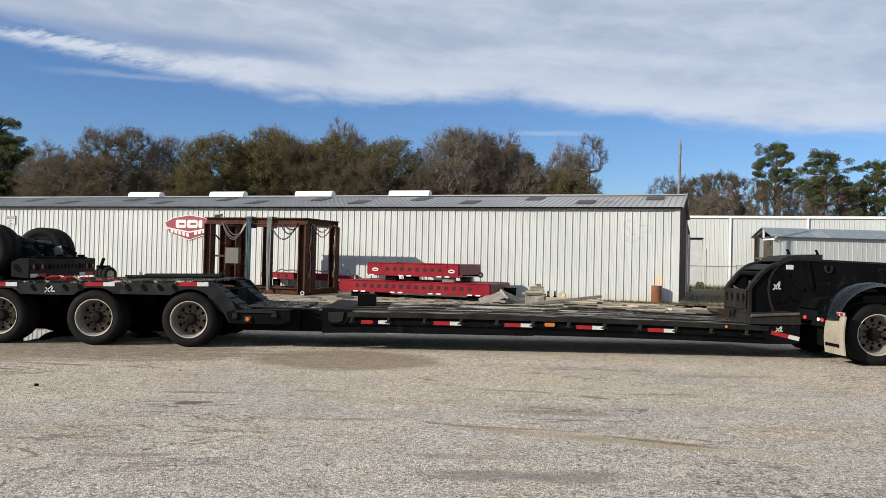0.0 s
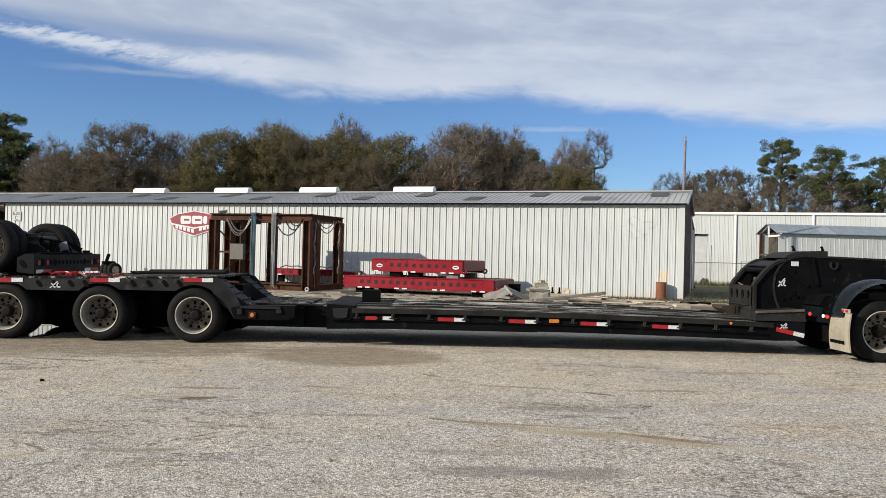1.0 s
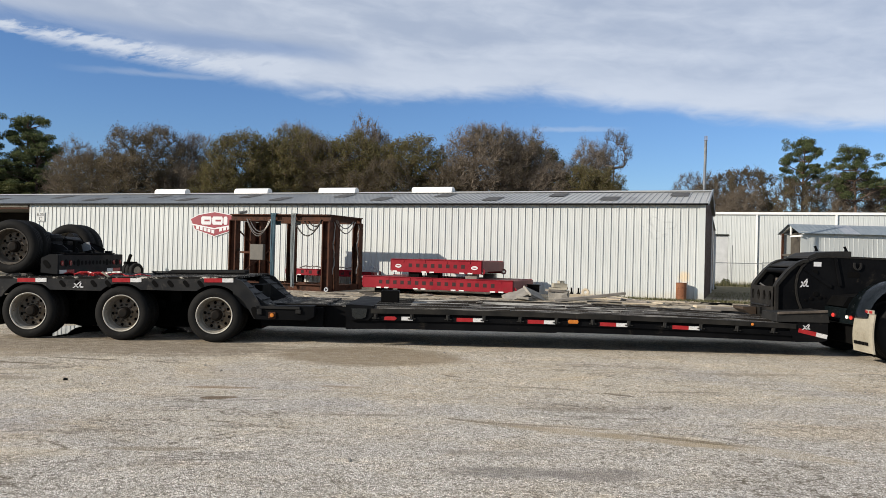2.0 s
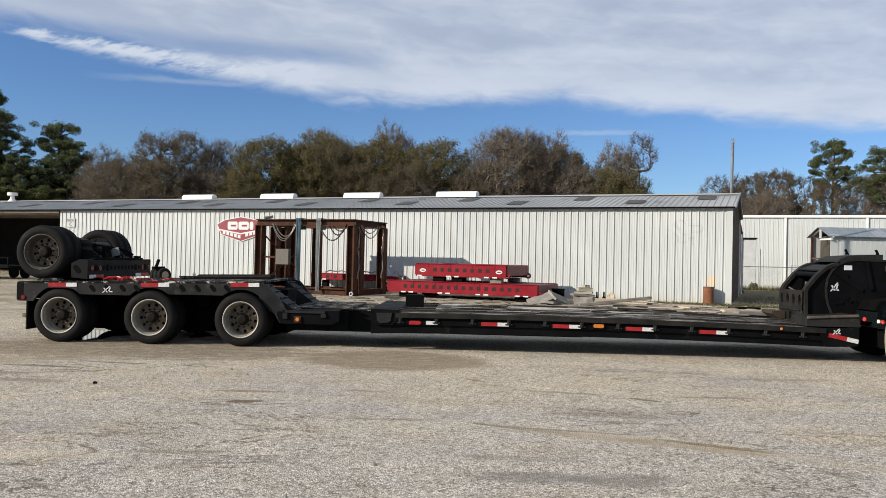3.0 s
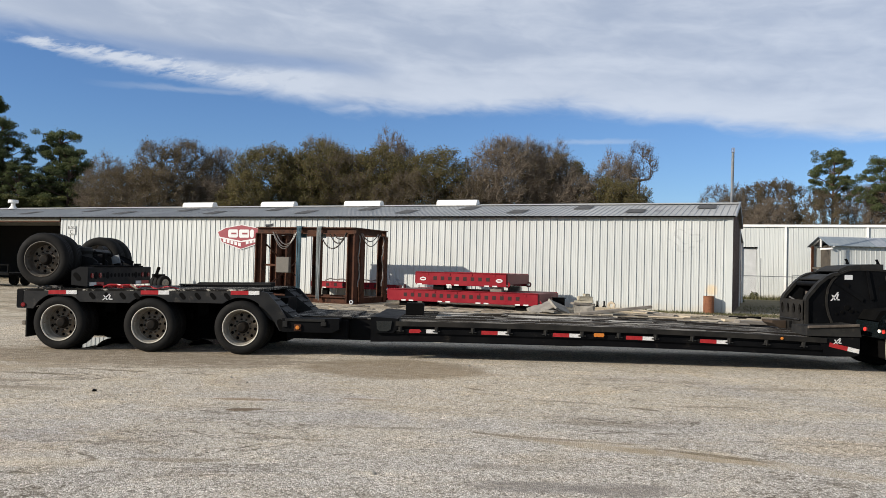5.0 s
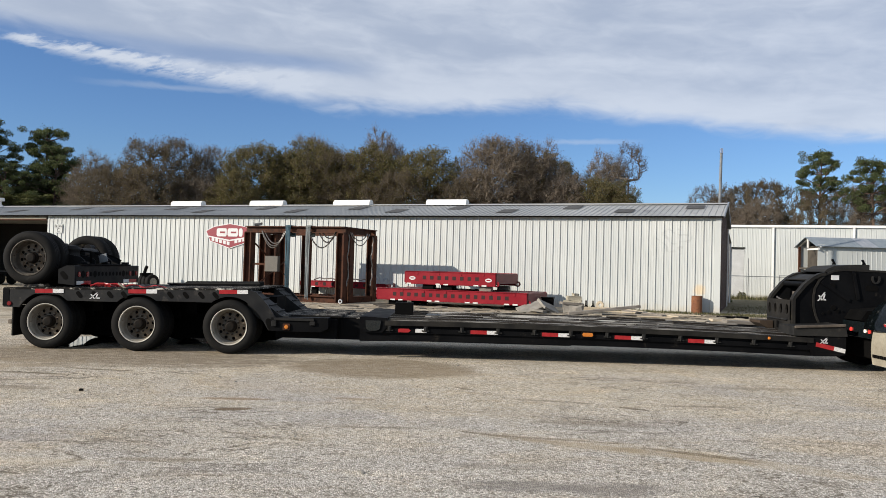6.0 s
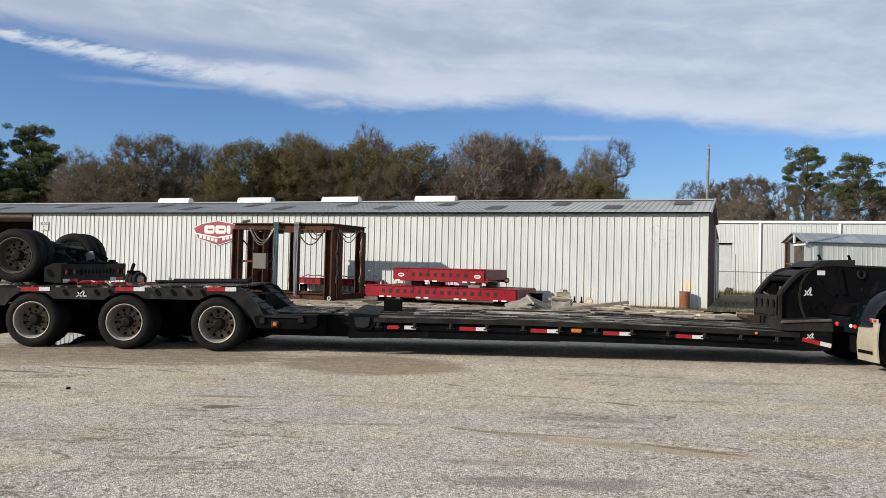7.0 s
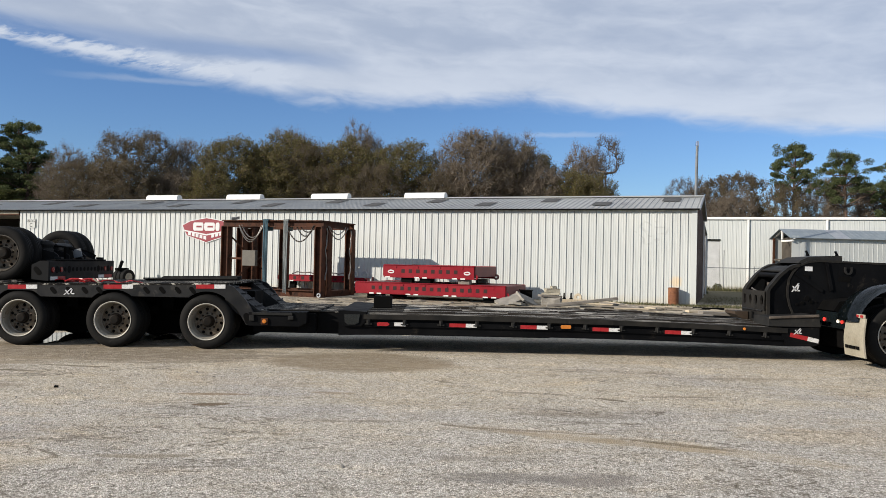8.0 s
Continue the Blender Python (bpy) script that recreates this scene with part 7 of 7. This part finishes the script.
for k in range(420):
    x, y = sr_.uniform(-9, 9), sr_.uniform(4.6, 12.5)
    s = abs(sr_.normal(0, 0.005)) + 0.005
    bmesh.ops.create_icosphere(bm, subdivisions=1, radius=s, matrix=pose(x, y, s * 0.4, sr_.uniform(0, 360), sr_.uniform(0, 360), 0) @ Matrix.Diagonal((1, 0.8, 0.6, 1)))
single("loose_gravel", bm, M_CONCRETE, "loose pale gravel scattered over the yard", "gravel", kind="stuff")
single("stone", chunk(9, 0.036, 0.034, 0.024), M_DARK, "small dark stone lying on the yard", "stone", pose(-4.33, 9.08, 0.012))


# ---------- trees ----------
def raw_mesh(name, verts, faces, material, smooth=False):
    """verts: (n, 3); faces: (m, k), all of one size."""
    me = bpy.data.meshes.new(name)
    v, f = np.asarray(verts, np.float32), np.asarray(faces, np.int32)
    me.vertices.add(len(v))
    me.vertices.foreach_set("co", v.ravel())
    k = f.shape[1]
    me.loops.add(f.size)
    me.loops.foreach_set("vertex_index", f.ravel())
    me.polygons.add(len(f))
    me.polygons.foreach_set("loop_start", np.arange(0, f.size, k, dtype=np.int32))
    me.update(calc_edges=True)
    me.validate()
    me.materials.append(material)
    return me


def leaves(r, at, size, flat=0.0, long=1.7):
    """A small three-cornered leaf at each place, turned at random."""
    n = len(at)
    a = r.normal(size=(n, 3))
    a[:, 2] *= 1 - flat
    a /= np.linalg.norm(a, axis=1)[:, None]
    b = np.cross(a, r.normal(size=(n, 3)))
    b /= np.linalg.norm(b, axis=1)[:, None]
    s = size * r.uniform(0.6, 1.4, (n, 1))
    v = np.stack([at - a * s * long / 2 - b * s / 2, at - a * s * long / 2 + b * s / 2, at + a * s * long / 2], 1).reshape(-1, 3)
    return v, np.arange(3 * n).reshape(n, 3)


def limbs(pts, parent, rad, sides=3):
    vs, fs = [], []
    base = 0
    ang = np.arange(sides) * 2 * math.pi / sides
    for i in range(1, len(pts)):
        p, q = pts[parent[i]], pts[i]
        d = q - p
        ln = np.linalg.norm(d)
        if ln < 1e-6:
            continue
        d = d / ln
        u = np.cross(d, (0.3, 0.9, 0.1))
        u /= np.linalg.norm(u)
        w = np.cross(d, u)
        ring = np.cos(ang)[:, None] * u + np.sin(ang)[:, None] * w
        vs += [p + ring * min(rad[parent[i]], rad[i] * 1.6), q + ring * rad[i]]
        for k in range(sides):
            j = (k + 1) % sides
            fs.append((base + k, base + j, base + sides + j, base + sides + k))
        base += 2 * sides
    return np.concatenate(vs), np.array(fs)


def skeleton_of(r, targets, trunk_top, trunk_r, tip=0.012):
    """Joins scattered points to a trunk, each to the nearest point that lies nearer the root; limbs thicken with what they carry."""
    n0 = 7
    wob = np.cumsum(r.normal(0, 0.10, (n0, 2)), 0)
    trunk = np.array([[wob[i][0] * (i > 0), wob[i][1] * (i > 0), trunk_top * i / (n0 - 1)] for i in range(n0)])
    order = np.argsort(np.linalg.norm(targets - trunk[-1] * (1, 1, 0.7), axis=1))
    pts, par = [p for p in trunk], [0] + list(range(n0 - 1))
    arr = np.zeros((n0 + len(targets), 3))
    arr[:n0] = trunk
    cnt = n0
    for i in order:
        t = targets[i]
        d = arr[2:cnt] - t
        cost = np.linalg.norm(d, axis=1) + 0.6 * np.maximum(0, d[:, 2])
        j = int(np.argmin(cost)) + 2
        arr[cnt] = t
        par.append(j)
        cnt += 1
    load = np.ones(cnt)
    for i in range(cnt - 1, 0, -1):
        load[par[i]] += load[i]
    rad = tip + (trunk_r - tip) * (load / load[0]) ** 0.55
    return arr, np.array(par), rad, load


def unit_rows(v):
    return v / np.linalg.norm(v, axis=1)[:, None]


def lumpy(r, d, lumps, amount):
    """How far a crown reaches in each direction: rounded heads of different size round a ball."""
    u = unit_rows(r.normal(size=(lumps, 3)) * (1, 1, 0.8) + (0, 0, 0.25))
    a = r.uniform(0.4, 1.0, lumps) * amount
    near = np.exp(9.0 * (d @ u.T - 1.0)) * a
    return 1.0 - 0.55 * amount + near.max(1)


def broadleaf(seed, height, width, clusters, leaf_n, size, bark, leaf, low=0.34, fill=0.30, gap=0.0, twigs=5, reach=0.5, tip=0.013, fork=0.34, amount=0.24, stout=1.0):
    """Forked trunk, limbs to every cluster of the crown, fine twigs from each cluster, leaves along the twigs."""
    r = np.random.default_rng(seed)
    cz, rz = height * (1 + low) / 2, height * (1 - low) / 2
    d = unit_rows(r.normal(size=(clusters * 3, 3)))
    f = (fill ** 3 + (1 - fill ** 3) * r.uniform(0, 1, len(d))) ** (1 / 3)
    shape = lumpy(r, d, 15, amount)
    tg = np.array([0, 0, cz]) + d * (f * shape)[:, None] * np.array([width / 2, width / 2, rz])
    hole = np.sin(tg[:, 0] * 1.9 + seed) + np.sin(tg[:, 1] * 1.7 + 2 * seed) + np.sin(tg[:, 2] * 2.1)
    tg = tg[hole > gap * 3 - 3][:clusters]
    tg[:, 2] = np.maximum(tg[:, 2], height * low * 0.8)
    k = (height - 0.25 - cz) / (tg[:, 2].max() - cz)
    tg[:, 2] = np.where(tg[:, 2] > cz, cz + (tg[:, 2] - cz) * k, tg[:, 2])
    arr, par, rad, load = skeleton_of(r, tg, height * fork, (0.016 * height + 0.05) * stout, tip)
    ends = np.arange(7, len(arr))
    out = unit_rows(arr[ends] - np.array([0, 0, cz * 0.8]))
    tw = np.repeat(ends, twigs)
    grow_ = unit_rows(np.repeat(out, twigs, 0) * 0.75 + r.normal(0, 0.62, (len(tw), 3)) + (0, 0, 0.25)) * (reach * r.uniform(0.45, 1.2, (len(tw), 1)))
    arr2 = np.concatenate([arr, arr[tw] + grow_])
    par2 = np.concatenate([par, tw])
    rad2 = np.concatenate([rad, np.full(len(tw), tip * 0.6)])
    lv, lf = limbs(arr2, par2, rad2, 3)
    pick = r.integers(0, len(tw), leaf_n)
    at = arr[tw[pick]] + grow_[pick] * r.uniform(0.05, 1.0, (leaf_n, 1)) + r.normal(0, 0.14, (leaf_n, 3))
    fv, ff = leaves(r, at, size, 0.0, 1.4)
    return raw_mesh("trunk", lv, lf, bark), raw_mesh("crown", fv, ff, leaf)


def pine(seed, height, width, tiers, clear=0.45, lean=0.0, dense=6, leaf=None, broad=0.0):
    """A tall pine: trunk, long limbs, and soft plates of needles along their outer part."""
    r = np.random.default_rng(seed)
    n0 = 14
    z = np.linspace(0, height, n0)
    wob = np.cumsum(r.normal(0, 0.06, (n0, 2)), 0)
    pts = [np.array([lean * (k / (n0 - 1)) ** 5 + wob[k, 0], wob[k, 1], z[k]]) for k in range(n0)]
    par, rad = [0] + list(range(n0 - 1)), list(np.linspace(0.011 * height + 0.07, 0.05, n0))
    at = []
    for k in range(tiers):
        u = clear + (0.985 - clear) * (k + r.uniform(0, 0.7)) / tiers
        i = min(n0 - 2, int(u * (n0 - 1)))
        f = u * (n0 - 1) - i
        p = pts[i] * (1 - f) + pts[i + 1] * f
        top = (u - clear) / (1 - clear)
        span = width / 2 * (0.30 + 0.70 * math.sin(math.pi * min(1.0, 0.30 + broad + top * (0.62 - broad)))) * r.uniform(0.6, 1.1)
        a = 2.4 * k + r.uniform(-0.5, 0.5)
        way = np.array([math.cos(a), math.sin(a), r.uniform(0.05, 0.40)])
        q = p + way * span
        m = (p + q) / 2 + np.array([0, 0, -0.10 * span])
        j = len(pts)
        pts += [m, q]
        par += [i, j]
        rad += [0.05, 0.024]
        for c in range(dense):
            g = r.uniform(0.35, 1.05)
            s = p + way * span * g + r.normal(0, 1, 3) * (0.20 * span * g + 0.10) * np.array([1, 1, 0.35])
            pts.append(s)
            par.append(j + (g > 0.7))
            rad.append(0.014)
            n = int(r.uniform(190, 330))
            w = r.uniform(0.34, 0.58)
            way_ = unit_rows(r.normal(0, 1, (n, 3))) * r.uniform(0.1, 1, (n, 1)) ** 0.5
            at.append(s + (0, 0, 0.05) + way_ * np.array([w, w, w * 0.72]))
    at.append(pts[n0 - 1] + r.normal(0, 1, (260, 3)) * (0.28, 0.28, 0.22))
    pts, at = np.array(pts), np.concatenate(at)
    k = height / np.percentile(at[:, 2], 99.7)
    for q in (pts, at):
        q[:, 2] *= k
    lv, lf = limbs(pts, np.array(par), np.array(rad), 5)
    fv, ff = leaves(r, at, 0.062, 0.0, 2.4)
    return raw_mesh("trunk", lv, lf, M_PINEBARK), raw_mesh("crown", fv, ff, leaf or M_NEEDLE)


def plant(meshes, x, y, rz, sx, sz, label, category="tree", group="trees behind the warehouse"):
    t_ = thing("tree", label, category, pose(x, y, 0, 0, 0, rz) @ Matrix.Diagonal((sx, sx, sz, 1)), group)
    part("trunk", meshes[0], M_BARK, t_)
    part("crown", meshes[1], M_LEAF_BROWN, t_)
    return t_


K_BROWN = [broadleaf(s, 11.0, 7.0, 640, 42000, 0.058, M_BARK, M_LEAF_BROWN, twigs=8, reach=0.62, tip=0.011) for s in (1, 2)]
K_OLIVE = [broadleaf(s, 11.0, 6.5, 600, 42000, 0.074, M_BARK, M_LEAF_OLIVE, twigs=5, reach=0.58, tip=0.011) for s in (3, 4)]
K_GREEN = [broadleaf(s, 10.0, 6.0, 560, 38000, 0.076, M_BARK, M_LEAF_GREEN, twigs=5, reach=0.55, tip=0.011) for s in (5,)]
K_GREY = [broadleaf(s, 11.5, 6.0, 620, 17000, 0.060, M_PALEBARK, M_LEAF_GREY, twigs=9, reach=0.70, tip=0.012, fork=0.4) for s in (6, 7)]
K_OAK = [broadleaf(s, 10.0, 6.5, 330, 24000, 0.075, M_BARK, M_LEAF_BROWN, fill=0.5, gap=0.42, twigs=5, reach=0.45, tip=0.022, fork=0.42, amount=0.4) for s in (13, 14)]
K_BARE = [broadleaf(s, 12.0, 4.6, 170, 1800, 0.06, M_BARK, M_LEAF_BROWN, low=0.70, fill=0.4, gap=0.2, twigs=10, reach=0.5, tip=0.008, fork=0.74, amount=0.3, stout=0.55) for s in (8,)]
K_PINE = [pine(9, 14.0, 6.5, 50, 0.22, dense=4, broad=0.22), pine(10, 14.0, 6.0, 24, 0.62, dense=4, broad=0.10),
          pine(15, 10.0, 6.0, 52, 0.18, dense=5, leaf=M_NEEDLE_OLIVE, broad=0.2)]
K_LEAN = [pine(12, 15.0, 2.6, 8, 0.93, -1.5, dense=6, broad=0.25)]


def spot(az, far):
    return math.sin(radians(az)) * far, math.cos(radians(az)) * far


L_BROWN, L_OLIVE = "broad tree with rust-brown winter leaves", "rounded tree with thick olive leaves"
L_GREEN, L_GREY, L_BARE = "dull green leafy tree", "grey half-bare winter tree with fine twigs", "thin bare winter tree with a few twigs"
L_OAK = "open brown-leaved oak with dark limbs showing"
L_PINE = "tall dark green pine with clumped needles"
# standing places by kind: (azimuth, distance, height, width)
PLACE_LEANING = ((-31.4, 86, 16.9, 2.3),)
PLACE_PINE = ((-27.5, 80, 11.6, 6.6), (-31.0, 84, 14.3, 6.7), (-27.9, 84, 13.6, 6.4), (-32.2, 84, 12.1, 5.3), (30.6, 70, 10.0, 4.1),)
PLACE_HIGH_PINE = ((-34.1, 84, 14.9, 7.1), (-30.4, 81, 9.8, 5.2), (24.5, 70, 11.8, 4.6), (27.8, 68, 10.7, 4.7), (33.4, 68, 10.2, 4.4),)
PLACE_OLIVE_PINE = ((-29.4, 78, 9.6, 7.4), (-31.6, 78, 9.4, 6.5), (-28.0, 77, 8.4, 5.0), (-28.8, 84, 12.2, 8.8), (-30.2, 84, 10.4, 5.5), (-27.2, 84, 11.0, 5.5),)
PLACE_GREY = ((-25.0, 74, 10.6, 5.3), (-17.8, 72, 11.4, 4.5), (-18.1, 68, 9.0, 5.3), (-10.6, 73, 13.1, 4.6), (-5.6, 71, 13.9, 4.5), (2.7, 64, 12.1, 6.2), (5.6, 65, 12.2, 5.3), (7.7, 64, 9.3, 4.2), (10.6, 70, 12.2, 4.5), (18.6, 70, 8.2, 3.7), (20.9, 69, 8.1, 4.4), (26.1, 70, 8.8, 4.0), (27.9, 70, 9.5, 4.3),)
PLACE_BROWN = ((-24.6, 70, 8.8, 4.7), (-21.0, 70, 11.8, 7.8), (-21.9, 68, 8.8, 6.8), (-8.6, 67, 11.2, 6.2), (-4.4, 64, 9.2, 6.0), (-0.1, 64, 8.9, 5.4), (3.6, 66, 12.2, 8.1),)
PLACE_OLIVE = ((-14.7, 68, 11.5, 6.1), (-16.0, 66, 8.9, 4.9), (-10.6, 68, 12.0, 6.8), (-6.6, 67, 11.9, 6.5), (-2.6, 66, 11.4, 7.2), (6.6, 68, 11.7, 5.7), (10.1, 64, 9.0, 5.0), (11.8, 64, 8.8, 3.5),)
PLACE_GREEN = ((-12.5, 69, 11.2, 4.7),)
PLACE_BARE = ((0.2, 70, 11.6, 2.0), (12.3, 68, 12.5, 2.2), (17.5, 70, 9.1, 2.3),)
PLACE_OAK = ((19.5, 72, 9.5, 4.4), (21.4, 72, 9.7, 4.5), (24.0, 68, 8.4, 3.5), (29.5, 72, 8.3, 4.3),)
for ms, h0, w0, lb, places in (
        (K_LEAN, 15.0, 2.6, "thin bent pine with a small tuft of needles", PLACE_LEANING),
        (K_PINE[:1], 14.0, 6.2, L_PINE, PLACE_PINE),
        (K_PINE[1:2], 14.0, 6.2, L_PINE, PLACE_HIGH_PINE),
        (K_PINE[2:], 14.0, 6.2, "dense olive-green young pine", PLACE_OLIVE_PINE),
        (K_GREY, 11.5, 6.0, L_GREY, PLACE_GREY),
        (K_BROWN, 11.0, 7.0, L_BROWN, PLACE_BROWN),
        (K_OLIVE, 11.0, 6.5, L_OLIVE, PLACE_OLIVE),
        (K_GREEN, 10.0, 6.0, L_GREEN, PLACE_GREEN),
        (K_BARE, 12.0, 3.4, L_BARE, PLACE_BARE),
        (K_OAK, 10.0, 6.5, L_OAK, PLACE_OAK)):
    for i, (az, far_, high, wide_) in enumerate(places):
        x, y = spot(az, far_)
        plant(ms[i % len(ms)], x, y, 75 * i, wide_ / w0, high / h0, lb)

# thicket behind the tree row, one mass
br = np.random.default_rng(21)
nb_ = 150000
az = br.uniform(-38, 14.0, nb_)
dist_ = br.uniform(76, 88, nb_) + 10 * np.maximum(0, -22 - az) / 10
hgt = 6.2 + 1.2 * np.sin(az * 0.9) + 0.9 * np.sin(az * 2.3 + 1)
zz = br.uniform(0, 1, nb_) ** 0.8 * hgt
at = np.stack([np.sin(np.radians(az)) * dist_, np.cos(np.radians(az)) * dist_, zz], 1)
fv, ff = leaves(br, at, 0.19)
single("thicket", raw_mesh("thicket", fv, ff, M_LEAF_BROWN), M_LEAF_BROWN, "dense brown winter thicket behind the trees", "thicket", kind="stuff")

# turf and weeds near the sheds
gr = np.random.default_rng(8)
pos = []
N_C, D_C = np.array([0.355, 0.935]), np.array([0.935, -0.355])
for k in range(2600):
    s_, d_ = gr.uniform(-5.5, 3.0), gr.normal(-0.75, 0.35)
    pos.append(np.array([10.34, 31.08]) + D_C * s_ + N_C * d_)
for k in range(6500):
    s_, d_ = gr.uniform(3.2, 13.0), gr.uniform(9.0, 21.0)
    pos.append(np.array([10.34, 31.08]) + D_C * s_ + N_C * d_)
for k in range(2600):
    s_, d_ = gr.uniform(0.3, 10.0), gr.uniform(-0.6, 9.5)
    pos.append(np.array([10.34, 31.08]) + D_C * s_ + N_C * d_)
for k in range(2600):
    s_ = gr.uniform(-1.0, 6.5)
    pos.append(np.array([17.0, 51.3]) + D_C * s_ + N_C * gr.normal(0, 0.22))
pos = np.array(pos)
n = len(pos)
h = gr.uniform(0.03, 0.12, n) * np.where(np.arange(n) >= n - 2600, 3.2, 1.0)
th = gr.uniform(0, 2 * math.pi, n)
sd = np.stack([np.cos(th), np.sin(th)], 1) * 0.014
tipx = pos + gr.normal(0, 0.05, (n, 2))
v = np.zeros((n, 3, 3))
v[:, 0, :2], v[:, 1, :2], v[:, 2, :2], v[:, 2, 2] = pos - sd, pos + sd, tipx, h
single("grass_blades", raw_mesh("grass_blades", v.reshape(-1, 3), np.arange(3 * n).reshape(n, 3), M_GRASS), M_GRASS, "short dry grass along the sheds", "grass", kind="stuff")
wd_ = np.random.default_rng(4)
for k, (x, y, s) in enumerate(((14.2, 41.6, 0.16), (15.6, 45.0, 0.2), (19.4, 53.6, 0.5), (25.4, 47.4, 0.8))):
    n = 260
    d = wd_.normal(size=(n, 3))
    d /= np.linalg.norm(d, axis=1)[:, None]
    c = np.abs(d * (wd_.uniform(0, 1, (n, 1)) ** 0.5)) * (1, 1, 1) * np.sign(d * (1, 1, 0) + (0, 0, 1)) * s * (0.6, 0.6, 0.8)
    fv, ff = leaves(wd_, c + (0, 0, 0.02), 0.09)
    single("weed_clump", raw_mesh("weed_clump", fv, ff, M_LEAF_GREEN), M_LEAF_GREEN, "low green weed clump at the building foot", "weed", pose(x, y, 0), "weeds")
